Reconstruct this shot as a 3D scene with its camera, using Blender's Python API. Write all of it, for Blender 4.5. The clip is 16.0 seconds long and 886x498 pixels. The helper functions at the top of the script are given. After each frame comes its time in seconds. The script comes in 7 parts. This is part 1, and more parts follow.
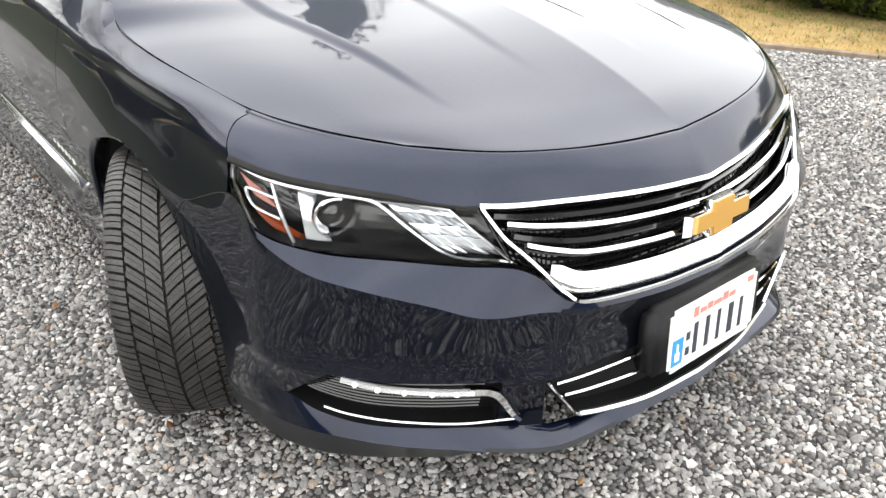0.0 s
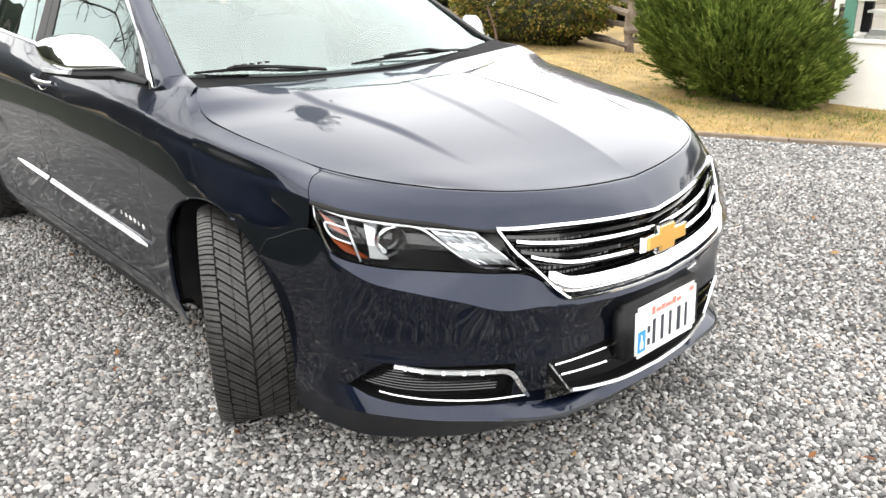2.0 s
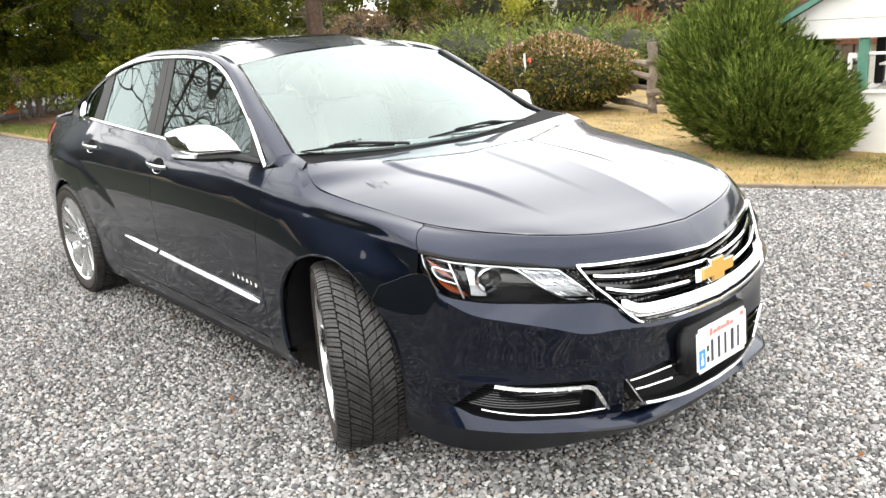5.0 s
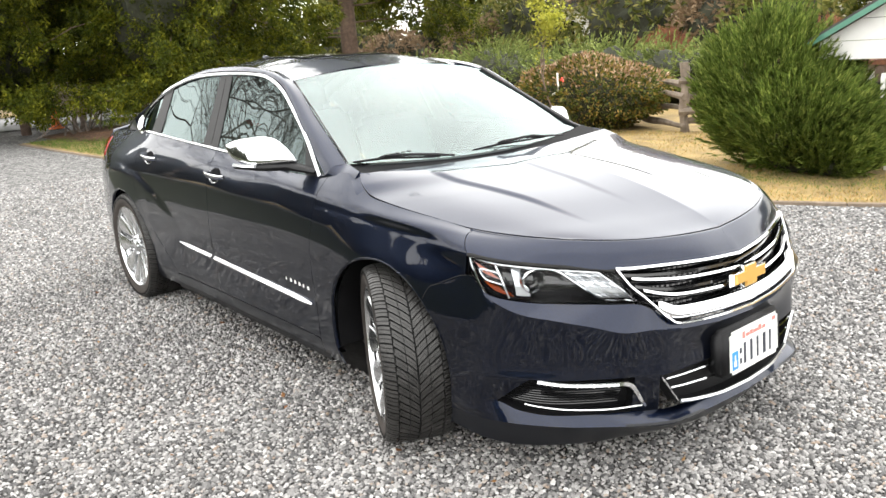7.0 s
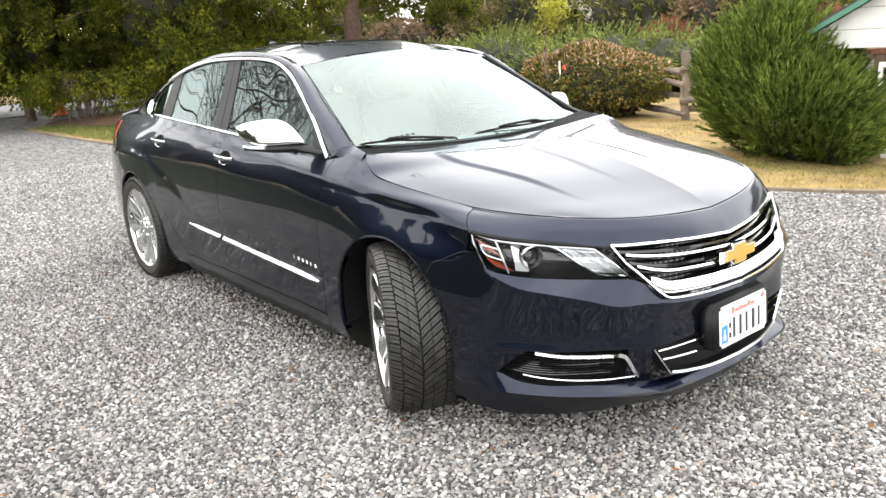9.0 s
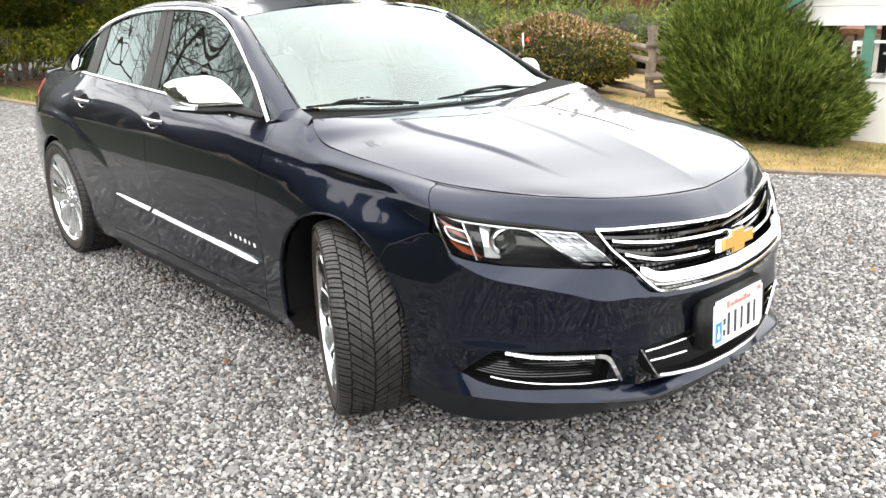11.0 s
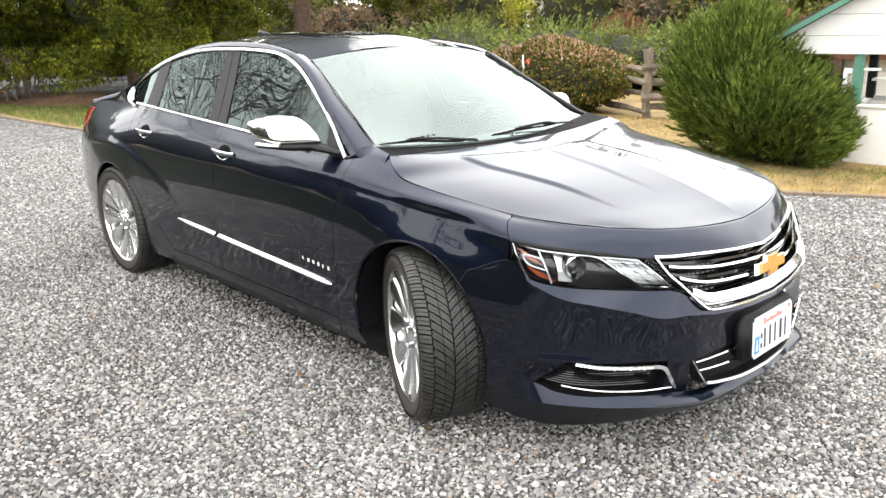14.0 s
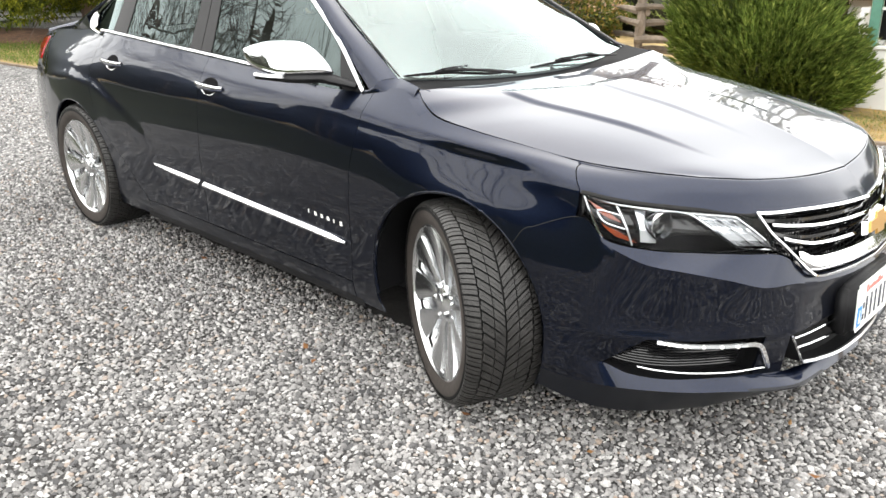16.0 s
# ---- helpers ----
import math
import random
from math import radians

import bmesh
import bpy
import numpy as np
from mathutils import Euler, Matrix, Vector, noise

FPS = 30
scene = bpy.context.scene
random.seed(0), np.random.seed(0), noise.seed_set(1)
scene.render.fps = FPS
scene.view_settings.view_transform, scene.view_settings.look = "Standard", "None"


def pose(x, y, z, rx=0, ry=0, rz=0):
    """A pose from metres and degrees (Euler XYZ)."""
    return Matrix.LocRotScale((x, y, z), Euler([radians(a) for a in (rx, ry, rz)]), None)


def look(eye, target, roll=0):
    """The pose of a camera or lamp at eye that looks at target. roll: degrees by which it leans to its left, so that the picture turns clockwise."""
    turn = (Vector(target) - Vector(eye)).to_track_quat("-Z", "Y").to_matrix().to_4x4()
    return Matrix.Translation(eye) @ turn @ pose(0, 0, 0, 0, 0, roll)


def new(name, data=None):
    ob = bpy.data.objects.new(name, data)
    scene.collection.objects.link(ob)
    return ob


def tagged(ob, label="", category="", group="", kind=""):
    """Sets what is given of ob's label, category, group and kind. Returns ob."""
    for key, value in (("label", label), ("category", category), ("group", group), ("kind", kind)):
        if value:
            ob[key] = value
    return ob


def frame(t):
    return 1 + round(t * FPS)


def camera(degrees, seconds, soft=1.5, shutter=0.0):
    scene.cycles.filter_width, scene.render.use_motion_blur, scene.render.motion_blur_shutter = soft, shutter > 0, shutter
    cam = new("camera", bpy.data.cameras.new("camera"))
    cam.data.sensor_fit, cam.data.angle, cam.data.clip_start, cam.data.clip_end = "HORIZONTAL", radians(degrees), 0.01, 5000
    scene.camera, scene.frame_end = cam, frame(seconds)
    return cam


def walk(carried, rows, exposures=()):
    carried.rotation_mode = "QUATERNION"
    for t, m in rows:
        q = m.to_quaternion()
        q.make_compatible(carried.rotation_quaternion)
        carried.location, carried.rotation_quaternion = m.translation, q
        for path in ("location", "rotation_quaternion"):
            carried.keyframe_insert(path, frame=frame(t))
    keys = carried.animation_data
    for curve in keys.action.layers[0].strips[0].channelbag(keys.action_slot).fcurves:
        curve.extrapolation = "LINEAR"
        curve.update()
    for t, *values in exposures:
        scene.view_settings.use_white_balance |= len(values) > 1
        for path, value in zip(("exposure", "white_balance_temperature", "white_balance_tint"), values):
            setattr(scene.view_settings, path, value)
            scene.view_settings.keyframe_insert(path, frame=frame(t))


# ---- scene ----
cam = camera(58.2, 16.0)
PATH = [
    (0, (1.871, -1.378, 1.39), (0.485, -0.291, 0.443), -0.6),
    (0.5, (1.983, -1.462, 1.429), (0.564, -0.311, 0.617), -0.0),
    (1, (2.108, -1.563, 1.446), (0.607, -0.473, 0.698), -1.6),
    (1.5, (2.192, -1.786, 1.45), (0.736, -0.604, 0.754), -1.9),
    (2, (2.202, -1.897, 1.456), (0.819, -0.645, 0.736), -0.9),
    (2.5, (2.117, -1.911, 1.463), (0.746, -0.62, 0.789), -1.1),
    (3, (2.059, -1.96, 1.465), (0.664, -0.681, 0.817), -2.7),
    (3.5, (2.098, -2.141, 1.477), (0.761, -0.809, 0.814), -2.9),
    (4, (2.157, -2.232, 1.505), (0.824, -0.881, 0.871), -3.7),
    (4.5, (2.264, -2.246, 1.517), (0.856, -0.947, 0.942), -3.7),
    (4.7, (2.317, -2.272, 1.521), (0.863, -1.022, 0.951), -4.1),
    (6.8, (2.501, -2.525, 1.535), (1.019, -1.278, 1.037), -3.8),
    (7, (2.477, -2.488, 1.527), (0.96, -1.287, 1.021), -4.0),
    (7.5, (2.458, -2.428, 1.519), (0.923, -1.27, 0.967), -3.9),
    (8, (2.532, -2.524, 1.528), (0.999, -1.361, 0.981), -4.1),
    (8.5, (2.604, -2.605, 1.537), (1.077, -1.426, 1.01), -3.9),
    (8.7, (2.598, -2.601, 1.533), (1.078, -1.412, 1.007), -3.9),
    (10.8, (2.3, -2.312, 1.42), (0.824, -1.099, 0.827), -2.0),
    (11, (2.265, -2.335, 1.43), (0.833, -1.072, 0.833), -1.9),
    (11.5, (2.194, -2.419, 1.449), (0.846, -1.093, 0.798), -1.3),
    (12, (2.232, -2.45, 1.472), (0.892, -1.128, 0.795), -0.6),
    (12.5, (2.299, -2.471, 1.495), (0.883, -1.22, 0.838), -1.3),
    (13, (2.289, -2.608, 1.537), (0.868, -1.347, 0.913), -2.1),
    (13.5, (2.282, -2.731, 1.57), (0.866, -1.447, 0.982), -2.0),
    (14, (2.278, -2.784, 1.584), (0.871, -1.481, 1.015), -1.7),
    (14.5, (2.26, -2.812, 1.576), (0.857, -1.497, 1.026), -1.7),
    (15, (2.183, -2.787, 1.543), (0.792, -1.458, 0.998), -1.5),
    (15.5, (1.984, -2.715, 1.505), (0.612, -1.369, 0.953), -1.2),
    (16, (1.737, -2.635, 1.461), (0.421, -1.298, 0.766), -0.8),
]
walk(cam, [(t, look(eye, target, roll)) for t, eye, target, roll in PATH])

# ---------- world, sun, exposure ----------
world = bpy.data.worlds.new("overcast_sky")
scene.world = world
world.use_nodes = True
wn, wl = world.node_tree.nodes, world.node_tree.links
wn.clear()
sky = wn.new("ShaderNodeTexSky")
sky.sky_type = "NISHITA"
sky.sun_disc = False
sky.sun_elevation, sky.sun_rotation = radians(53), radians(326)
sky.air_density, sky.dust_density, sky.ozone_density = 1.0, 4.0, 1.0
# cloud deck: soft white layers over the clear sky
w_co = wn.new("ShaderNodeTexCoord")
w_no = wn.new("ShaderNodeTexNoise")
w_no.inputs["Scale"].default_value = 2.2
w_no.inputs["Detail"].default_value = 4
w_ra = wn.new("ShaderNodeValToRGB")
w_ra.color_ramp.elements[0].position, w_ra.color_ramp.elements[0].color = 0.3, (20.5, 20.4, 19.9, 1)
w_ra.color_ramp.elements[1].position, w_ra.color_ramp.elements[1].color = 0.7, (28.0, 27.6, 26.6, 1)
w_mx = wn.new("ShaderNodeMix")
w_mx.data_type = "RGBA"
w_mx.inputs["Factor"].default_value = 0.88
w_bg = wn.new("ShaderNodeBackground")
w_bg.inputs["Strength"].default_value = 0.176
w_out = wn.new("ShaderNodeOutputWorld")
wl.new(w_co.outputs["Generated"], w_no.inputs["Vector"])
wl.new(w_no.outputs["Fac"], w_ra.inputs["Fac"])
wl.new(sky.outputs["Color"], w_mx.inputs["A"])
wl.new(w_ra.outputs["Color"], w_mx.inputs["B"])
# an overcast sky is brighter overhead, and a little towards the veiled sun
w_xyz = wn.new("ShaderNodeVectorMath")
w_xyz.operation = "DOT_PRODUCT"
w_xyz.inputs[1].default_value = (-0.16, 0.24, 0.957)
w_gr = wn.new("ShaderNodeMapRange")
w_gr.inputs["From Min"].default_value, w_gr.inputs["From Max"].default_value = -0.25, 1.0
w_gr.inputs["To Min"].default_value, w_gr.inputs["To Max"].default_value = 0.84, 1.08
w_vm = wn.new("ShaderNodeVectorMath")
w_vm.operation = "SCALE"
wl.new(w_co.outputs["Generated"], w_xyz.inputs[0])
wl.new(w_xyz.outputs["Value"], w_gr.inputs["Value"])
wl.new(w_mx.outputs["Result"], w_vm.inputs[0])
wl.new(w_gr.outputs["Result"], w_vm.inputs["Scale"])
wl.new(w_vm.outputs["Vector"], w_bg.inputs["Color"])
wl.new(w_bg.outputs["Background"], w_out.inputs["Surface"])
sun = new("sun", bpy.data.lights.new("sun", "SUN"))
sun.data.energy, sun.data.angle, sun.data.color = 0.88, radians(118), (1.0, 0.97, 0.92)
sun.matrix_world = look((-4.0, 6.0, 9.5), (0, 0, 0))
scene.view_settings.exposure = 0.0

# ---------- materials ----------
def mat(name, color=(0.5, 0.5, 0.5), rough=0.5, metal=0.0, var=0.0, scale=20.0, bump=0.0, bscale=80.0, coat=0.0, alt=None, spec=0.5, island=0.0, trans=0.0, objrand=0.0):
    """Principled material: two scales of noise in colour, fine bump; island: tone varies from piece to piece."""
    m = bpy.data.materials.new(name)
    m.use_nodes = True
    n, l = m.node_tree.nodes, m.node_tree.links
    b = n["Principled BSDF"]
    b.inputs["Base Color"].default_value = (*color, 1)
    b.inputs["Roughness"].default_value = rough
    b.inputs["Metallic"].default_value = metal
    b.inputs["Coat Weight"].default_value = coat
    b.inputs["Coat Roughness"].default_value = 0.03
    b.inputs["Specular IOR Level"].default_value = spec
    b.inputs["Transmission Weight"].default_value = trans
    co = n.new("ShaderNodeTexCoord")
    src = None
    if var > 0 or alt:
        n1 = n.new("ShaderNodeTexNoise")
        n1.inputs["Scale"].default_value, n1.inputs["Detail"].default_value = scale, 6
        n2 = n.new("ShaderNodeTexNoise")
        n2.inputs["Scale"].default_value, n2.inputs["Detail"].default_value = scale * 0.13, 3
        add = n.new("ShaderNodeMath")
        add.operation = "ADD"
        half = n.new("ShaderNodeMath")
        half.operation = "MULTIPLY"
        half.inputs[1].default_value = 0.5
        ramp = n.new("ShaderNodeValToRGB")
        ramp.color_ramp.elements[0].position, ramp.color_ramp.elements[1].position = 0.36, 0.64
        a = alt or tuple(min(1, c * (1 + var)) for c in color)
        ramp.color_ramp.elements[0].color = (*[c * (1 - var) for c in color], 1)
        ramp.color_ramp.elements[1].color = (*a, 1)
        for q in (n1, n2):
            l.new(co.outputs["Object"], q.inputs["Vector"])
        l.new(n1.outputs["Fac"], add.inputs[0])
        l.new(n2.outputs["Fac"], add.inputs[1])
        l.new(add.outputs[0], half.inputs[0])
        l.new(half.outputs[0], ramp.inputs["Fac"])
        src = ramp.outputs["Color"]
    if island > 0 or objrand > 0:
        if island > 0:
            g = n.new("ShaderNodeNewGeometry")
            rnd = g.outputs["Random Per Island"]
        else:
            g = n.new("ShaderNodeObjectInfo")
            rnd = g.outputs["Random"]
        amount = max(island, objrand)
        mr = n.new("ShaderNodeMapRange")
        mr.inputs["To Min"].default_value, mr.inputs["To Max"].default_value = 1 - amount, 1 + amount
        hs = n.new("ShaderNodeHueSaturation")
        l.new(rnd, mr.inputs["Value"])
        l.new(mr.outputs["Result"], hs.inputs["Value"])
        hs.inputs["Color"].default_value = (*color, 1)
        if src:
            l.new(src, hs.inputs["Color"])
        src = hs.outputs["Color"]
    if src:
        l.new(src, b.inputs["Base Color"])
    if bump > 0:
        nb = n.new("ShaderNodeTexNoise")
        nb.inputs["Scale"].default_value, nb.inputs["Detail"].default_value = bscale, 5
        bp = n.new("ShaderNodeBump")
        bp.inputs["Strength"].default_value, bp.inputs["Distance"].default_value = bump, 0.01
        l.new(co.outputs["Object"], nb.inputs["Vector"])
        l.new(nb.outputs["Fac"], bp.inputs["Height"])
        l.new(bp.outputs["Normal"], b.inputs["Normal"])
    return m


def leafmat(name, c1, c2, c3=None, rough=0.6, pos=(0.0, 0.55, 1.0), clump=0.0, clump_scale=4.0):
    """Foliage: each leaf takes its own tone from a ramp."""
    m = bpy.data.materials.new(name)
    m.use_nodes = True
    n, l = m.node_tree.nodes, m.node_tree.links
    b = n["Principled BSDF"]
    b.inputs["Roughness"].default_value = rough
    b.inputs["Specular IOR Level"].default_value = 0.15
    g = n.new("ShaderNodeNewGeometry")
    r = n.new("ShaderNodeValToRGB")
    e = r.color_ramp.elements
    e[0].position, e[0].color = pos[0], (*c1, 1)
    e[1].position, e[1].color = pos[1], (*c2, 1)
    if c3:
        q = e.new(pos[2])
        q.color = (*c3, 1)
    co = n.new("ShaderNodeTexCoord")
    no = n.new("ShaderNodeTexNoise")
    no.inputs["Scale"].default_value = 2.5
    mr = n.new("ShaderNodeMapRange")
    mr.inputs["From Min"].default_value, mr.inputs["From Max"].default_value = 0.3, 0.7
    mr.inputs["To Min"].default_value, mr.inputs["To Max"].default_value = 0.7, 1.3
    hs = n.new("ShaderNodeHueSaturation")
    if clump > 0:
        cn = n.new("ShaderNodeTexNoise")
        cn.inputs["Scale"].default_value, cn.inputs["Detail"].default_value = clump_scale, 3
        cr = n.new("ShaderNodeMapRange")
        cr.inputs["From Min"].default_value, cr.inputs["From Max"].default_value = 0.34, 0.66
        cm = n.new("ShaderNodeMix")
        cm.inputs["Factor"].default_value = clump
        l.new(co.outputs["Object"], cn.inputs["Vector"])
        l.new(cn.outputs["Fac"], cr.inputs["Value"])
        l.new(g.outputs["Random Per Island"], cm.inputs["A"])
        l.new(cr.outputs["Result"], cm.inputs["B"])
        l.new(cm.outputs["Result"], r.inputs["Fac"])
    else:
        l.new(g.outputs["Random Per Island"], r.inputs["Fac"])
    l.new(co.outputs["Object"], no.inputs["Vector"])
    l.new(no.outputs["Fac"], mr.inputs["Value"])
    l.new(mr.outputs["Result"], hs.inputs["Value"])
    l.new(r.outputs["Color"], hs.inputs["Color"])
    l.new(hs.outputs["Color"], b.inputs["Base Color"])
    tr = n.new("ShaderNodeBsdfTranslucent")
    l.new(hs.outputs["Color"], tr.inputs["Color"])
    mx = n.new("ShaderNodeMixShader")
    mx.inputs["Fac"].default_value = 0.25
    l.new(b.outputs["BSDF"], mx.inputs[1])
    l.new(tr.outputs["BSDF"], mx.inputs[2])
    l.new(mx.outputs["Shader"], n["Material Output"].inputs["Surface"])
    return m


def glassmat(name, tint, ior=1.5, boost=0.0, gloss=(1, 1, 1)):
    """Thin window glass: tinted see-through with a Fresnel mirror."""
    m = bpy.data.materials.new(name)
    m.use_nodes = True
    n, l = m.node_tree.nodes, m.node_tree.links
    n.remove(n["Principled BSDF"])
    t = n.new("ShaderNodeBsdfTransparent")
    t.inputs["Color"].default_value = (*tint, 1)
    g = n.new("ShaderNodeBsdfGlossy")
    g.inputs["Roughness"].default_value = 0.004
    g.inputs["Color"].default_value = (*gloss, 1)
    f = n.new("ShaderNodeFresnel")
    f.inputs["IOR"].default_value = ior
    a = n.new("ShaderNodeMath")
    a.operation = "ADD"
    a.use_clamp = True
    a.inputs[1].default_value = boost
    mx = n.new("ShaderNodeMixShader")
    l.new(f.outputs["Fac"], a.inputs[0])
    l.new(a.outputs[0], mx.inputs["Fac"])
    l.new(t.outputs["BSDF"], mx.inputs[1])
    l.new(g.outputs["BSDF"], mx.inputs[2])
    l.new(mx.outputs["Shader"], n["Material Output"].inputs["Surface"])
    return m


PAINT = mat("navy_metallic_paint", (0.0060, 0.0098, 0.0245), 0.36, 1.0, var=0.12, scale=900, coat=1.0, spec=0.3)
PAINT.node_tree.nodes["Principled BSDF"].inputs["Specular Tint"].default_value = (0.86, 0.88, 0.92, 1)
PAINT.node_tree.nodes["Principled BSDF"].inputs["Coat IOR"].default_value = 1.41
CHROME = mat("chrome", (0.76, 0.77, 0.785), 0.07, 1.0)
SATIN = mat("satin_silver", (0.62, 0.63, 0.65), 0.28, 1.0, var=0.05, scale=60)
ALLOY = mat("machined_alloy", (0.74, 0.75, 0.76), 0.25, 1.0, var=0.06, scale=40)
BLACK = mat("black_plastic", (0.009, 0.009, 0.010), 0.5, spec=0.25, var=0.2, scale=60, bump=0.1, bscale=500)
GLOSSBLACK = mat("gloss_black", (0.008, 0.008, 0.009), 0.12, coat=0.5)
PILLARBLACK = mat("satin_black_trim", (0.012, 0.012, 0.013), 0.4, spec=0.25, var=0.2, scale=40)
TREADRUB = mat("dusty_tread_rubber", (0.023, 0.022, 0.021), 0.42, spec=0.5, var=0.6, scale=150, bump=0.2, bscale=400)
RUBBER = mat("tyre_rubber", (0.011, 0.011, 0.011), 0.85, spec=0.25, var=0.25, scale=70, bump=0.15, bscale=300)
DUSTY = mat("dusty_rubber", (0.036, 0.029, 0.025), 0.85, var=0.25, scale=50)
GLASS_W = glassmat("windshield_glass", (0.72, 0.80, 0.80), 1.50, 0.095, (0.84, 0.97, 0.97))
GLASS_S = glassmat("tinted_side_glass", (0.17, 0.21, 0.21), 1.50, 0.03, (0.84, 1.0, 0.99))
GLASS_D = glassmat("dark_roof_glass", (0.02, 0.02, 0.02), 1.55, 0.02)
LENS = glassmat("lamp_lens", (0.93, 0.94, 0.95), 1.22)
AMBER = mat("amber_reflector", (0.27, 0.045, 0.008), 0.2, coat=1.0)
REDLENS = mat("red_lens", (0.45, 0.02, 0.015), 0.15, coat=1.0)
CLEARPL = mat("clear_optic", (0.78, 0.80, 0.82), 0.12, 0.6)
SEATMAT = mat("light_leather", (0.30, 0.31, 0.30), 0.55, var=0.1, scale=30)
DASH = mat("grey_trim", (0.16, 0.17, 0.175), 0.6, var=0.1, scale=30)
WHITE = mat("white_enamel", (0.82, 0.82, 0.80), 0.4, var=0.03, scale=20)
BLUE = mat("blue_print", (0.03, 0.24, 0.66), 0.45)
REDINK = mat("red_print", (0.60, 0.20, 0.17), 0.5)
DARKINK = mat("dark_print", (0.03, 0.035, 0.05), 0.5)
RECESS = mat("dark_recess", (0.004, 0.004, 0.005), 0.6, spec=0.05)
LAMPCHROME = mat("lamp_chrome", (0.55, 0.56, 0.58), 0.16, 1.0)
CHIN = mat("dark_air_dam", (0.006, 0.007, 0.010), 0.32, spec=0.3)
GOLD = mat("gold_badge", (0.52, 0.29, 0.06), 0.32, 0.55, coat=0.6)

# ---------- shape helpers ----------
def crs(points, u):
    """Catmull-Rom spline through points, at the parameters u (0 to count - 1)."""
    p = np.array(points, float)
    u = np.asarray(u, float)
    k = len(p)
    e = np.vstack([2 * p[0] - p[1], p, 2 * p[-1] - p[-2]])
    i = np.clip(np.floor(u).astype(int), 0, k - 2)
    f = (u - i)[..., None]
    a, b, c, d = e[i], e[i + 1], e[i + 2], e[i + 3]
    return 0.5 * (2 * b + (c - a) * f + (2 * a - 5 * b + 4 * c - d) * f * f + (3 * b - a - 3 * c + d) * f ** 3)


def curve(points, n):
    return crs(points, np.linspace(0, len(points) - 1, n))


def loft(rows, nu, nv):
    """A surface through rows of points (same count in each): an array nv x nu x 3."""
    r = np.array([curve(q, nu) for q in rows])
    return np.array([crs(r[:, j], np.linspace(0, len(rows) - 1, nv)) for j in range(nu)]).transpose(1, 0, 2)


def ramp_by(x, xs, ys):
    """Smooth interpolation of ys over ascending xs."""
    x = np.asarray(x, float)
    xs, ys = np.array(xs, float), np.array(ys, float)
    s = np.gradient(ys, xs)
    i = np.clip(np.searchsorted(xs, x) - 1, 0, len(xs) - 2)
    h = xs[i + 1] - xs[i]
    t = np.clip((x - xs[i]) / h, -0.3, 1.3)
    return (2 * t**3 - 3 * t**2 + 1) * ys[i] + (t**3 - 2 * t**2 + t) * h * s[i] + (3 * t**2 - 2 * t**3) * ys[i + 1] + (t**3 - t**2) * h * s[i + 1]


def add_grid(bm, g, closed=False):
    """Adds a grid of points (rows x columns x 3) as quads to bm."""
    nv, nu = g.shape[:2]
    vs = [[bm.verts.new(g[i, j]) for j in range(nu)] for i in range(nv)]
    for i in range(nv - 1):
        for j in range(nu if closed else nu - 1):
            q = (j + 1) % nu
            try:
                bm.faces.new((vs[i][j], vs[i][q], vs[i + 1][q], vs[i + 1][j]))
            except ValueError:
                pass
    return vs


def outward(bm, ref=None):
    """Turns the faces so that the sheet as a whole faces away from ref; closed shapes face outwards."""
    if ref is None:
        bmesh.ops.recalc_face_normals(bm, faces=bm.faces)
        return
    bmesh.ops.remove_doubles(bm, verts=bm.verts, dist=0.00005)
    bmesh.ops.recalc_face_normals(bm, faces=bm.faces)
    bm.normal_update()
    r = Vector(ref)
    if sum(f.normal.dot(f.calc_center_median() - r) * f.calc_area() for f in bm.faces) < 0:
        bmesh.ops.reverse_faces(bm, faces=bm.faces)


def part(name, bm, material, parent=None, label="", smooth=True, solid=0.0, bevel=0.0, sharp=40):
    """Links a bmesh as one mesh object under a thing or a part."""
    me = bpy.data.meshes.new(name)
    bmesh.ops.remove_doubles(bm, verts=bm.verts, dist=0.00005)
    bm.normal_update()
    if smooth:
        for e in bm.edges:
            if len(e.link_faces) == 1 or (len(e.link_faces) == 2 and e.calc_face_angle(0) > radians(sharp)):
                e.smooth = False
    bm.to_mesh(me)
    bm.free()
    for p in me.polygons:
        p.use_smooth = smooth
    for m in (material if isinstance(material, (list, tuple)) else (material,)):
        me.materials.append(m)
    ob = new(name, me)
    if parent is not None:
        ob.parent = parent
    if label:
        tagged(ob, label)
    if solid:
        s = ob.modifiers.new("thickness", "SOLIDIFY")
        s.thickness, s.offset = solid, -1
    if bevel:
        b = ob.modifiers.new("edge", "BEVEL")
        b.width, b.segments, b.limit_method = bevel, 2, "ANGLE"
    return ob


def thing(name, label, category, group="", kind="", m=None):
    ob = tagged(new(name), label, category, group, kind)
    ob.empty_display_size = 0.1
    if m is not None:
        ob.matrix_world = m
    return ob


def box(bm, lo, hi, m=None):
    lo, hi = np.array(lo, float), np.array(hi, float)
    vs = []
    for k in range(8):
        p = Vector([(lo, hi)[(k >> a) & 1][a] for a in range(3)])
        vs.append(bm.verts.new(m @ p if m is not None else p))
    for f in ((0, 2, 3, 1), (4, 5, 7, 6), (0, 1, 5, 4), (2, 6, 7, 3), (0, 4, 6, 2), (1, 3, 7, 5)):
        bm.faces.new([vs[i] for i in f])
    return vs


